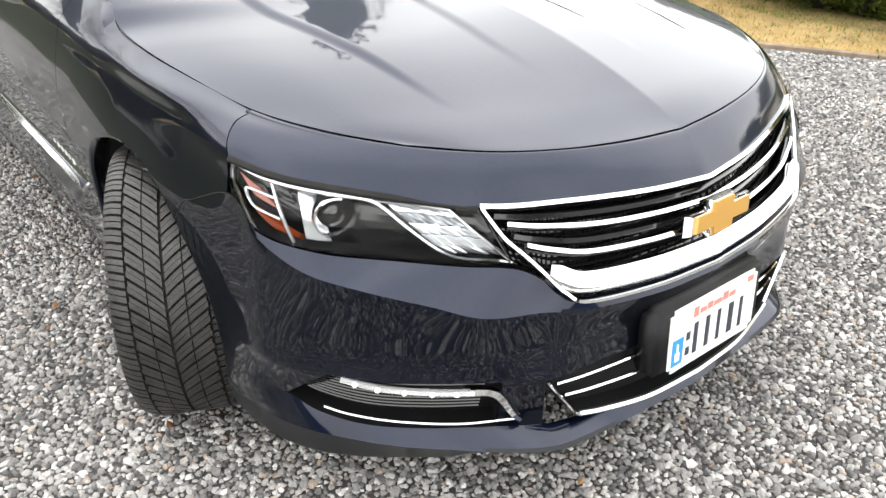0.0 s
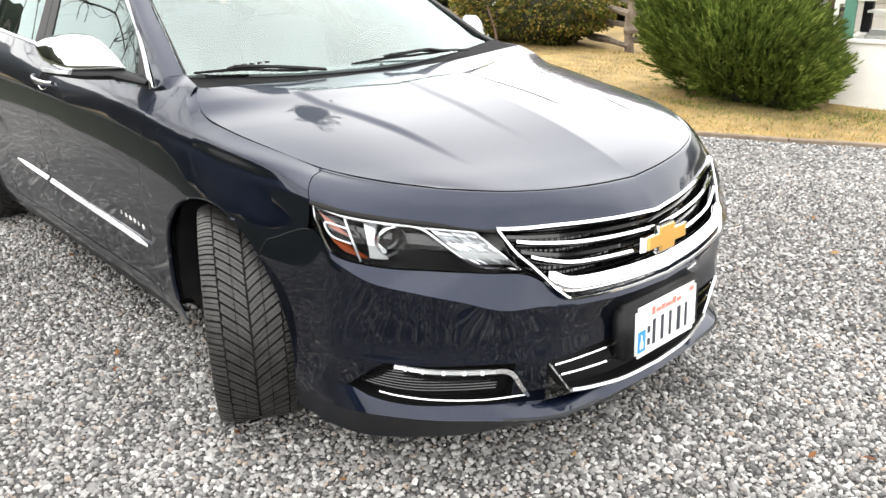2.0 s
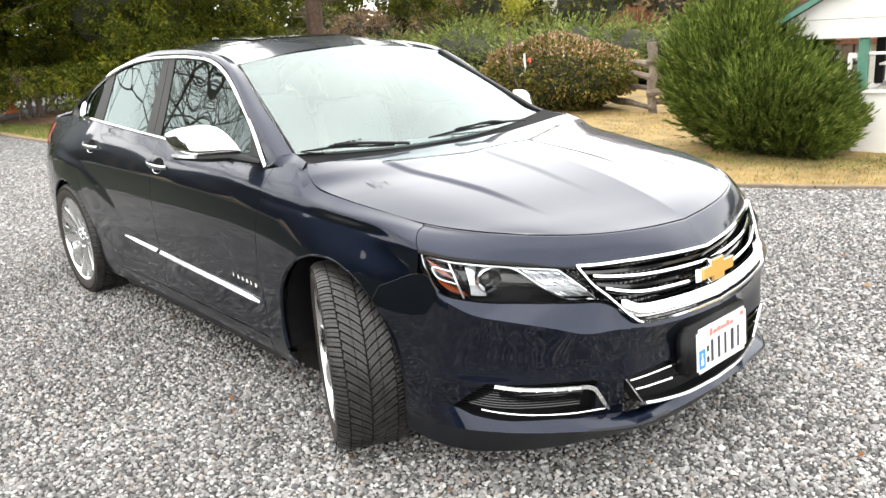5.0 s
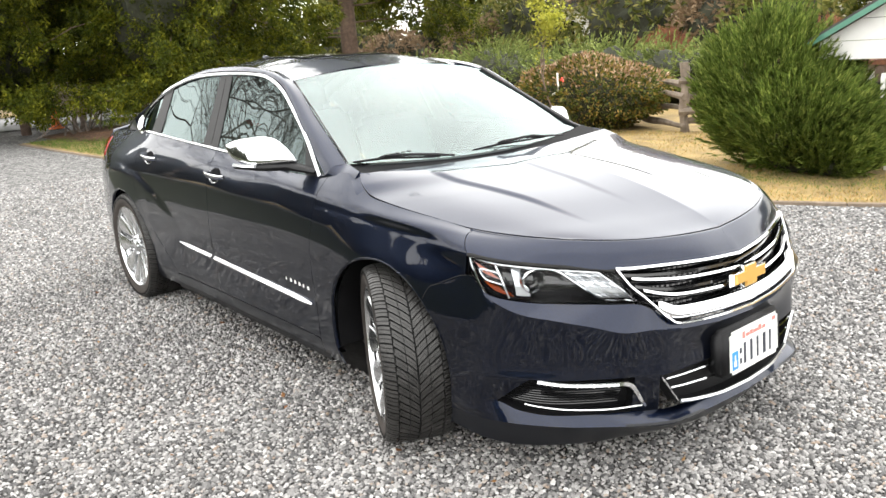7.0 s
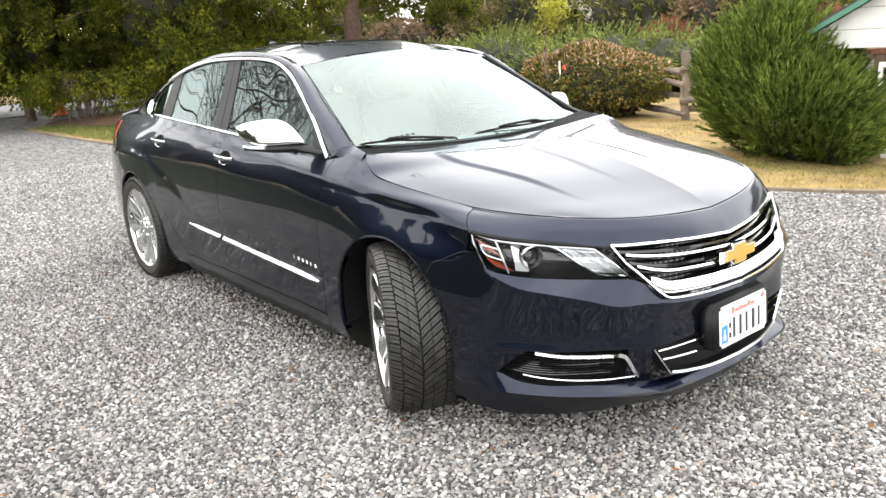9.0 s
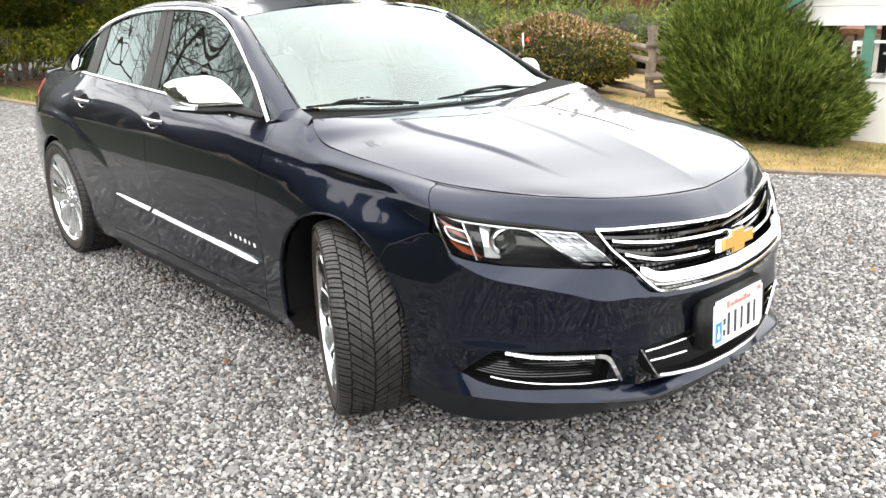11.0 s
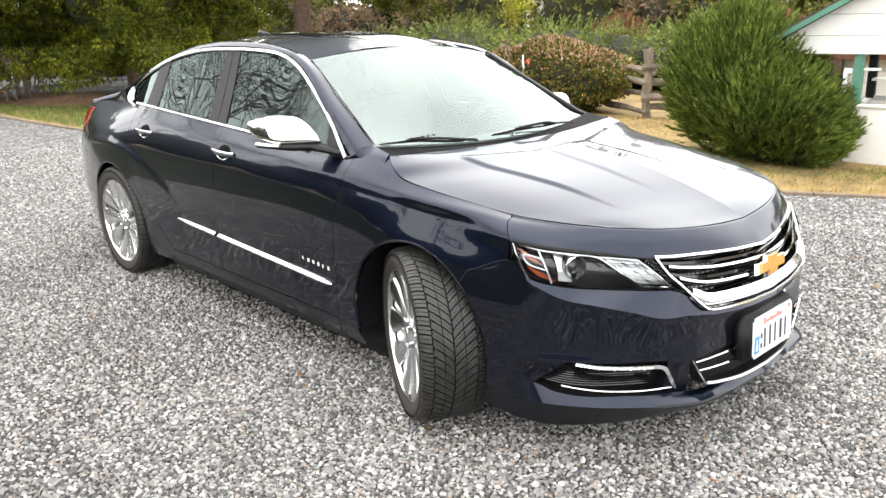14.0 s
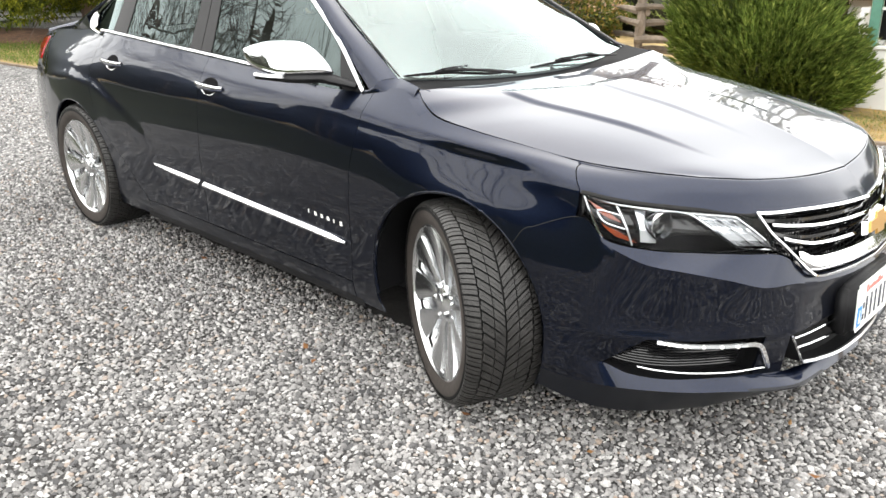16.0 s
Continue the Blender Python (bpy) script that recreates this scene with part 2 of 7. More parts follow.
def tube(bm, pts, radius, n=8, flat=1.0, up=(0, 0, 1), caps=True):
    """A tube along a polyline; radius: a number or one for each point; flat squashes it across up."""
    p = np.array(pts, float)
    k = len(p)
    r = np.broadcast_to(np.asarray(radius, float), (k,))
    t = np.gradient(p, axis=0)
    t /= np.linalg.norm(t, axis=1)[:, None] + 1e-9
    a = np.cross(t, np.array(up, float))
    ln = np.linalg.norm(a, axis=1)[:, None]
    a = np.where(ln > 1e-4, a / (ln + 1e-9), np.array([1.0, 0, 0]))
    b = np.cross(a, t)
    th = np.linspace(0, 2 * np.pi, n, endpoint=False)
    g = p[:, None] + r[:, None, None] * (np.cos(th)[None, :, None] * a[:, None] * flat + np.sin(th)[None, :, None] * b[:, None])
    vs = add_grid(bm, g, closed=True)
    if caps:
        bm.faces.new(vs[0])
        bm.faces.new(list(reversed(vs[-1])))
    return vs


def revolve(bm, profile, n, axis="y"):
    """Turns a profile of (along, radius) round an axis."""
    th = np.linspace(0, 2 * np.pi, n, endpoint=False)
    pr = np.array(profile, float)
    c, s = np.cos(th), np.sin(th)
    r, a = pr[:, 1][:, None], np.repeat(pr[:, 0][:, None], n, 1)
    g = {"y": (r * c, a, r * s), "z": (r * c, r * s, a), "x": (a, r * c, r * s)}[axis]
    return add_grid(bm, np.stack(np.broadcast_arrays(*g), -1), closed=True)


def raw_mesh(name, verts, faces, material, parent=None, label="", smooth=False):
    """A large mesh straight from arrays (faces all with the same corner count)."""
    me = bpy.data.meshes.new(name)
    v, f = np.asarray(verts, np.float32), np.asarray(faces, np.int32)
    k = f.shape[1]
    me.vertices.add(len(v))
    me.vertices.foreach_set("co", v.ravel())
    me.loops.add(f.size)
    me.loops.foreach_set("vertex_index", f.ravel())
    me.polygons.add(len(f))
    me.polygons.foreach_set("loop_start", np.arange(0, f.size, k, dtype=np.int32))
    me.polygons.foreach_set("use_smooth", np.full(len(f), smooth))
    me.update(calc_edges=True)
    me.materials.append(material)
    ob = new(name, me)
    if parent is not None:
        ob.parent = parent
    if label:
        tagged(ob, label)
    return ob


def blades(base, way, side, length, width, bend=None):
    """Leaves: four-cornered blades from base along way, spread along side. Returns vertices and faces."""
    n = len(base)
    length, width = np.broadcast_to(length, (n,))[:, None], np.broadcast_to(width, (n,))[:, None]
    mid = base + way * length * 0.5
    tip = base + way * length
    if bend is not None:
        tip = tip + bend
    v = np.stack([base, mid + side * width * 0.5, tip, mid - side * width * 0.5], 1).reshape(-1, 3)
    return v, np.arange(4 * n).reshape(-1, 4)


def unit(a):
    return a / (np.linalg.norm(a, axis=-1, keepdims=True) + 1e-9)

# ---------- ground: gravel, kerb, lawn, road ----------
def gravel_sheet_mat():
    m = bpy.data.materials.new("gravel_sheet")
    m.use_nodes = True
    n, l = m.node_tree.nodes, m.node_tree.links
    b = n["Principled BSDF"]
    b.inputs["Roughness"].default_value = 0.85
    co = n.new("ShaderNodeTexCoord")
    v = n.new("ShaderNodeTexVoronoi")
    v.inputs["Scale"].default_value = 44
    v2 = n.new("ShaderNodeTexVoronoi")
    v2.inputs["Scale"].default_value = 19
    big = n.new("ShaderNodeTexNoise")
    big.inputs["Scale"].default_value, big.inputs["Detail"].default_value = 0.7, 4
    sep, sep2 = n.new("ShaderNodeSeparateColor"), n.new("ShaderNodeSeparateColor")
    mx = n.new("ShaderNodeMath")
    mx.operation = "MULTIPLY_ADD"
    mx.inputs[1].default_value, mx.inputs[2].default_value = 0.45, 0.0
    ad = n.new("ShaderNodeMath")
    ad.operation = "MULTIPLY_ADD"
    ad.inputs[1].default_value = 0.55
    r = n.new("ShaderNodeValToRGB")
    e = r.color_ramp.elements
    e[0].position, e[0].color = 0.12, (0.044, 0.043, 0.043, 1)
    e[1].position, e[1].color = 0.85, (0.33, 0.325, 0.317, 1)
    q = e.new(0.5)
    q.color = (0.135, 0.132, 0.129, 1)
    mr = n.new("ShaderNodeMapRange")
    mr.inputs["From Min"].default_value, mr.inputs["From Max"].default_value = 0.3, 0.7
    mr.inputs["To Min"].default_value, mr.inputs["To Max"].default_value = 0.82, 1.08
    hs = n.new("ShaderNodeHueSaturation")
    bp = n.new("ShaderNodeBump")
    bp.inputs["Strength"].default_value, bp.inputs["Distance"].default_value = 0.9, 0.012
    bp.invert = True
    for k in (v, v2, big):
        l.new(co.outputs["Object"], k.inputs["Vector"])
    l.new(v.outputs["Color"], sep.inputs["Color"])
    l.new(v2.outputs["Color"], sep2.inputs["Color"])
    l.new(sep2.outputs["Red"], mx.inputs[0])
    l.new(sep.outputs["Red"], ad.inputs[0])
    l.new(mx.outputs[0], ad.inputs[2])
    l.new(ad.outputs[0], r.inputs["Fac"])
    l.new(big.outputs["Fac"], mr.inputs["Value"])
    l.new(mr.outputs["Result"], hs.inputs["Value"])
    l.new(r.outputs["Color"], hs.inputs["Color"])
    l.new(hs.outputs["Color"], b.inputs["Base Color"])
    l.new(v.outputs["Distance"], bp.inputs["Height"])
    l.new(bp.outputs["Normal"], b.inputs["Normal"])
    return m


def stone_mat():
    m = bpy.data.materials.new("crushed_stone")
    m.use_nodes = True
    n, l = m.node_tree.nodes, m.node_tree.links
    b = n["Principled BSDF"]
    b.inputs["Roughness"].default_value = 0.72
    g = n.new("ShaderNodeNewGeometry")
    r = n.new("ShaderNodeValToRGB")
    e = r.color_ramp.elements
    e[0].position, e[0].color = 0.0, (0.06, 0.06, 0.062, 1)
    e[1].position, e[1].color = 1.0, (0.56, 0.55, 0.535, 1)
    for p, c in ((0.25, (0.145, 0.141, 0.139)), (0.55, (0.255, 0.249, 0.243)), (0.76, (0.35, 0.342, 0.333)), (0.80, (0.28, 0.215, 0.165)), (0.84, (0.37, 0.36, 0.35)), (0.94, (0.46, 0.455, 0.445))):
        q = e.new(p)
        q.color = (*c, 1)
    co = n.new("ShaderNodeTexCoord")
    no = n.new("ShaderNodeTexNoise")
    no.inputs["Scale"].default_value, no.inputs["Detail"].default_value = 160, 3
    big = n.new("ShaderNodeTexNoise")
    big.inputs["Scale"].default_value = 0.8
    mul = n.new("ShaderNodeMath")
    mul.operation = "MULTIPLY"
    mr = n.new("ShaderNodeMapRange")
    mr.inputs["From Min"].default_value, mr.inputs["From Max"].default_value = 0.1, 0.45
    mr.inputs["To Min"].default_value, mr.inputs["To Max"].default_value = 0.72, 1.25
    hs = n.new("ShaderNodeHueSaturation")
    for k in (no, big):
        l.new(co.outputs["Object"], k.inputs["Vector"])
    l.new(no.outputs["Fac"], mul.inputs[0])
    l.new(big.outputs["Fac"], mul.inputs[1])
    l.new(mul.outputs[0], mr.inputs["Value"])
    l.new(g.outputs["Random Per Island"], r.inputs["Fac"])
    l.new(mr.outputs["Result"], hs.inputs["Value"])
    l.new(r.outputs["Color"], hs.inputs["Color"])
    l.new(hs.outputs["Color"], b.inputs["Base Color"])
    return m


KERB_X = (-60, -30, -16.2, -13.3, -10.7, -6.5, -3.2, -.87, .12, 3.0, 8.0, 30)
KERB_Y = (.6, .8, 1.14, 1.28, 1.48, 2.05, 2.80, 3.76, 4.28, 5.75, 8.4, 20.0)


def kerb_y(x):
    return np.interp(x, KERB_X, KERB_Y)


bm = bmesh.new()
bmesh.ops.create_grid(bm, x_segments=2, y_segments=2, size=600)
tagged(part("ground", bm, gravel_sheet_mat(), smooth=False), "pale grey crushed stone driveway ground", "ground", kind="structure")

rng = np.random.default_rng(7)


def stones(name, cx, cy, size, flat, form, label):
    """Broken stones, each an uneven solid resting on the ground."""
    v0, f0 = form
    n, k = len(cx), len(v0)
    sc = size[:, None, None] * rng.uniform(0.7, 1.25, (n, 1, 3)) * np.array([1, 1, flat])
    pts = v0[None] * rng.uniform(0.72, 1.2, (n, k, 1)) * sc
    a = rng.uniform(0, 2 * np.pi, n)
    tl = rng.normal(0, 0.45, (n, 2))
    c, s = np.cos(a)[:, None], np.sin(a)[:, None]
    x, y, z = pts[..., 0], pts[..., 1], pts[..., 2]
    z = z + x * tl[:, :1] * 0.6 + y * tl[:, 1:] * 0.6
    x, y = x * c - y * s, x * s + y * c
    up = rng.uniform(0.05, 0.6, n) * size * flat
    v = np.stack([x + cx[:, None], y + cy[:, None], z + up[:, None]], -1).reshape(-1, 3)
    f = (f0[None] + np.arange(n)[:, None, None] * k).reshape(-1, 3)
    return tagged(raw_mesh(name, v, f, STONE), label, "gravel", kind="stuff")


STONE = stone_mat()
gr = (1 + 5 ** .5) / 2
ICO_V = unit(np.array([(-1, gr, 0), (1, gr, 0), (-1, -gr, 0), (1, -gr, 0), (0, -1, gr), (0, 1, gr), (0, -1, -gr), (0, 1, -gr), (gr, 0, -1), (gr, 0, 1), (-gr, 0, -1), (-gr, 0, 1)], float))
ICO_F = np.array([(0, 11, 5), (0, 5, 1), (0, 1, 7), (0, 7, 10), (0, 10, 11), (1, 5, 9), (5, 11, 4), (11, 10, 2), (10, 7, 6), (7, 1, 8), (3, 9, 4), (3, 4, 2), (3, 2, 6), (3, 6, 8), (3, 8, 9), (4, 9, 5), (2, 4, 11), (6, 2, 10), (8, 6, 7), (9, 8, 1)])
ICO_F = ICO_F[ICO_V[ICO_F].mean(1)[:, 2] > -.4]
OCT_V = np.array([(1, 0, 0), (-1, 0, 0), (0, 1, 0), (0, -1, 0), (0, 0, 1), (0, 0, -1)], float)
OCT_F = np.array([(0, 2, 4), (2, 1, 4), (1, 3, 4), (3, 0, 4)])  # the buried undersides are left off


def spread(x0, x1, y0, y1, step):
    gx, gy = np.meshgrid(np.arange(x0, x1, step), np.arange(y0, y1, step * 0.87))
    gx[1::2] += step / 2
    x = gx.ravel() + rng.uniform(-.45, .45, gx.size) * step
    y = gy.ravel() + rng.uniform(-.45, .45, gx.size) * step
    return x, y


def clear_of_tyres(x, y):
    ok = np.ones(len(x), bool)
    for cx, cy, a in ((0.03, -.79, -27), (0.03, .79, -25), (-2.837, -.79, 0), (-2.837, .79, 0)):
        c, s = math.cos(math.radians(a)), math.sin(math.radians(a))
        u, w = (x - cx) * c + (y - cy) * s, -(x - cx) * s + (y - cy) * c
        ok &= ~((np.abs(u) < 0.075) & (np.abs(w) < 0.11))
    return ok


def near_field(x, y):
    return (x > -.9) & (x < 1.95) & (y > -2.0) & (y < 1.15) & ~((x < .15) & (y > -.62)) & ~((x > 1.3) & (y < -1.3))


x, y = spread(-.9, 1.95, -2.0, 1.15, 0.0142)
keep = near_field(x, y) & clear_of_tyres(x, y)
x, y = x[keep], y[keep]
stones("near_gravel", x, y, rng.uniform(.0056, .0122, len(x)) * np.where(rng.random(len(x)) < .06, 1.4, 1.0), 0.74, (ICO_V, ICO_F), "loose grey crushed stone gravel round the car")
x, y = spread(-4.6, 2.3, -2.6, 3.2, 0.0180)
keep = ~near_field(x, y) & ~((x > -2.6) & (x < .15) & (np.abs(y) < .6)) & clear_of_tyres(x, y) & (y < kerb_y(x) - 0.02)
x, y = x[keep], y[keep]
stones("mid_gravel", x, y, rng.uniform(.0082, .0148, len(x)), 0.82, (OCT_V, OCT_F), "grey crushed stone gravel beside the car")
x, y = spread(-10.0, 5.0, -3.1, 5.5, 0.0265)
keep = ~((x > -4.6) & (x < 2.3) & (y > -2.6) & (y < 3.2)) & (y < kerb_y(x) - 0.02) & clear_of_tyres(x, y)
keep &= rng.random(len(x)) < np.clip((5.0 - x) / 2, 0, 1) * np.clip((x + 10) / 2.5, 0, 1)
x, y = x[keep], y[keep]
stones("far_gravel", x, y, rng.uniform(.0085, .0165, len(x)), 0.62, (OCT_V, OCT_F), "grey crushed stone gravel along the driveway")
# dark sheet under the loose stones, its colour deepens the shade in their gaps
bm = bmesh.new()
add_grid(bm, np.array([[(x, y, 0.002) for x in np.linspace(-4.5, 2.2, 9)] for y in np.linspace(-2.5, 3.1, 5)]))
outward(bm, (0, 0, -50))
tagged(part("gravel_bed", bm, mat("painted_gap_shade", (0.040, 0.038, 0.037), 0.95, var=0.35, scale=60, bump=0.5, bscale=200)), "dark sheet standing in for shade between the loose stones", "ground", kind="structure")

# unseen dark ground along the driveway's near side, added to darken the doors' reflections
xs = np.concatenate([np.linspace(-60, -12, 9)[:-1], np.linspace(-12, 6, 60), np.linspace(6, 60, 7)[1:]])
edge = np.interp(xs, (-60, -20, -10, -4.5, 1, 6, 60), (1.0, -1.3, -1.95, -2.55, -3.05, -3.3, -3.6)) + .05 * np.sin(xs * 2.1) + .03 * np.sin(xs * 5.3)
bm = bmesh.new()
add_grid(bm, np.stack([np.stack([xs, edge + (-40 - edge) * w, np.full_like(xs, .014 + .02 * min(1, w * 20))], -1) for w in (0, .01, .05, .2, .5, 1)]))
outward(bm, (0, 0, -50))
tagged(part("near_lawn", bm, mat("dark_reflected_ground", (0.020, 0.026, 0.010), 0.95, var=0.35, scale=8, alt=(0.036, 0.042, 0.016), bump=0.6, bscale=70, spec=0.2)), "unseen dark green ground added to darken the car's reflections", "lawn", kind="structure")

# timber edging, board by board
WOOD_EDGE = mat("weathered_edging", (0.20, 0.155, 0.115), 0.85, var=0.3, scale=14, bump=0.4, bscale=60, objrand=0.2)
EDGING = thing("kerb", "weathered brown timber edging between gravel and lawn", "kerb", kind="structure")
ex = np.concatenate([np.arange(-16.2, -4, 2.4), np.arange(-4, 9, 1.8)])
for a, b in zip(ex[:-1], ex[1:]):
    pa, pb = np.array([a, float(kerb_y(a))]), np.array([b - 0.008, float(kerb_y(b - 0.008))])
    d = (pb - pa) / np.linalg.norm(pb - pa)
    ln = float(np.linalg.norm(pb - pa))
    bm = bmesh.new()
    box(bm, (0, 0, -.05), (ln, .045, .030), Matrix.Translation((pa[0], pa[1], 0)) @ Matrix.Rotation(math.atan2(d[1], d[0]), 4, "Z"))
    bmesh.ops.bevel(bm, geom=bm.edges[:], offset=0.006, segments=1, affect="EDGES")
    outward(bm)
    part("edging_board", bm, WOOD_EDGE, EDGING, smooth=False)

# lawn with dry and green patches, gently uneven
LAWN = mat("lawn_soil", (0.22, 0.155, 0.065), 0.95, var=0.3, scale=5, alt=(0.38, 0.27, 0.11), bump=0.8, bscale=40)
xs = np.concatenate([np.linspace(-16.2, 12, 90), np.linspace(12, 60, 7)[1:]])
g = np.zeros((30, len(xs), 3))
for i, d in enumerate(np.concatenate([np.linspace(0.046, 6, 20), np.linspace(7, 70, 10)])):
    yy = kerb_y(xs) + d
    g[i] = np.stack([xs, yy, 0.026 + 0.012 * np.sin(xs * 1.3 + d * 2) * min(1, d) + 0.006 * np.sin(xs * 3.1 - d)], -1)
bm = bmesh.new()
add_grid(bm, np.array([[(x, y, .022) for x in np.linspace(-60, -16.3, 12)] for y in np.linspace(7.5, 74, 12)]))
outward(bm, (0, 0, -50))
tagged(part("woodland_floor", bm, LAWN), "dry grass and leaf litter under the woods", "ground", kind="structure")
bm = bmesh.new()
add_grid(bm, g)
outward(bm, (0, 0, -50))
tagged(part("lawn", bm, LAWN), "straw-coloured dry lawn with green patches", "lawn", kind="structure")
ROAD = mat("road_asphalt", (0.20, 0.20, 0.20), 0.85, var=0.15, scale=9, bump=0.3, bscale=200)
bm = bmesh.new()
g = np.array([[(-20.4 - 1.5 * k - 0.04 * y, y, 0.045) for y in np.linspace(-30, 24, 30)] for k in range(5)])
add_grid(bm, g)
outward(bm, (-20, 0, -50))
tagged(part("road", bm, ROAD), "grey asphalt road beyond the driveway", "road", kind="structure")
bm = bmesh.new()
g = np.array([[(-27 - 12 * k, y, 0.05 + .02 * k) for y in np.linspace(-60, 60, 20)] for k in range(5)])
add_grid(bm, g)
outward(bm, (-20, 0, -50))
tagged(part("verge", bm, LAWN), "dry grassy verge across the road", "verge", kind="structure")

# grass blades
GRASS = leafmat("grass_blades", (0.38, 0.25, 0.085), (0.46, 0.32, 0.12), (0.14, 0.18, 0.035), 0.7, (0.0, 0.62, 0.9))
GRASSG = leafmat("green_grass_blades", (0.06, 0.12, 0.02), (0.12, 0.19, 0.035), (0.25, 0.22, 0.07), 0.7, (0.0, 0.7, 1.0))


def grass(name, x, y, hgt, material, label):
    n = len(x)
    base = np.stack([x, y, np.full(n, 0.015)], -1)
    way = unit(np.stack([rng.normal(0, .45, n), rng.normal(0, .45, n), np.ones(n)], -1))
    a = rng.uniform(0, np.pi, n)
    side = np.stack([np.cos(a), np.sin(a), np.zeros(n)], -1)
    v, f = blades(base, way, side, hgt * rng.uniform(.5, 1.3, n), rng.uniform(.004, .009, n), np.stack([rng.normal(0, .015, n), rng.normal(0, .015, n), np.zeros(n)], -1))
    tagged(raw_mesh(name, v, f, material), label, "grass", kind="stuff")


n = 60000
x = rng.uniform(-9, 3.5, n)
d = rng.uniform(0.06, 4.2, n) ** 1.1
grass("dry_grass", x, kerb_y(x) + d, 0.045, GRASS, "short dry straw-coloured grass")
n = 30000
x = rng.uniform(-6, 3.5, n)
d = np.abs(rng.normal(1.0, 0.22, n)) + 0.1 + 0.8 * (np.abs(x + 1.2) > 2.2) * rng.random(n)
keep = np.sin(x * 2.3 + d * 3) > -0.35
grass("green_grass", x[keep], (kerb_y(x) + d)[keep], 0.036, GRASSG, "green grass patches near the bush")
n = 16000
x = rng.uniform(-16, -9.5, n)
d = rng.uniform(.1, 2.5, n)
grass("island_grass", x, kerb_y(x) + d, 0.08, GRASSG, "green grass under the cedar tree")
# fallen leaves on the gravel
DEADLEAF = leafmat("dead_leaf", (0.11, 0.045, 0.02), (0.20, 0.09, 0.035), (0.30, 0.18, 0.08), 0.7)
n = 90
base = np.stack([rng.uniform(-5, 1.9, n), rng.uniform(-2.6, 2.4, n), np.full(n, .022)], -1)
a = rng.uniform(0, 2 * np.pi, n)
v, f = blades(base, np.stack([np.cos(a), np.sin(a), np.zeros(n)], -1), np.stack([-np.sin(a), np.cos(a), rng.normal(0, .3, n)], -1), rng.uniform(.02, .05, n), rng.uniform(.012, .028, n), np.stack([np.zeros(n), np.zeros(n), rng.uniform(0, .012, n)], -1))
tagged(raw_mesh("fallen_leaves", v, f, DEADLEAF), "scattered brown fallen leaves on gravel", "leaf litter", kind="stuff")

# ---------- the car: x ahead, half widths to the side, mirrored ----------
CAR = thing("car", "dark navy four-door sedan with chrome trim parked on gravel", "car")
INSIDE = (-1.4, 0.0, 0.75)
ARCHES = ((0.03, 0.352, 0.392), (-2.837, 0.352, 0.385))


def mir(g, sg):
    return np.asarray(g, float) * np.array([1.0, sg, 1.0])


# design rows of the flank, low to high: x from front to rear, half width, height
SX = (0.53, 0.40, 0.22, 0.05, -0.10, -0.24, -0.47, -1.2, -2.0, -2.5, -2.84, -3.2, -3.5, -3.76)
SX_UP = SX[::-1]
R_LOW = (.830, .848, .862, .866, .862, .852, .842, .838, .842, .850, .865, .845, .790, .735)
R_SILL = (.848, .866, .880, .885, .880, .872, .862, .858, .862, .870, .885, .862, .806, .745)
R_DOOR = (.848, .870, .888, .895, .892, .882, .870, .868, .871, .880, .900, .876, .826, .765)
R_MID = (.842, .866, .890, .900, .900, .895, .890, .889, .890, .894, .905, .880, .826, .762)
R_HIGH = (.826, .844, .868, .882, .891, .893, .893, .893, .893, .895, .899, .872, .812, .746)
R_SHO = (.812, .833, .853, .867, .878, .882, .883, .883, .883, .884, .881, .840, .778, .710)
Z_SHO = (.842, .845, .852, .860, .870, .880, .890, .892, .895, .900, .903, .905, .900, .892)
R_BEND = (.764, .793, .828, .845, .848, .842, .852, .854, .854, .846, .820, .768, .722, .677)
Z_BEND = (.868, .880, .896, .905, .915, .942, .955, .970, .992, 1.002, 1.005, 1.002, .990, .966)
R_TOP = (.700, .738, .775, .797, .800, .770, .803, .803, .803, .785, .735, .690, .660, .636)
Z_TOP = (.872, .893, .918, .940, .964, 1.025, 1.006, 1.044, 1.082, 1.101, 1.098, 1.078, 1.058, 1.022)


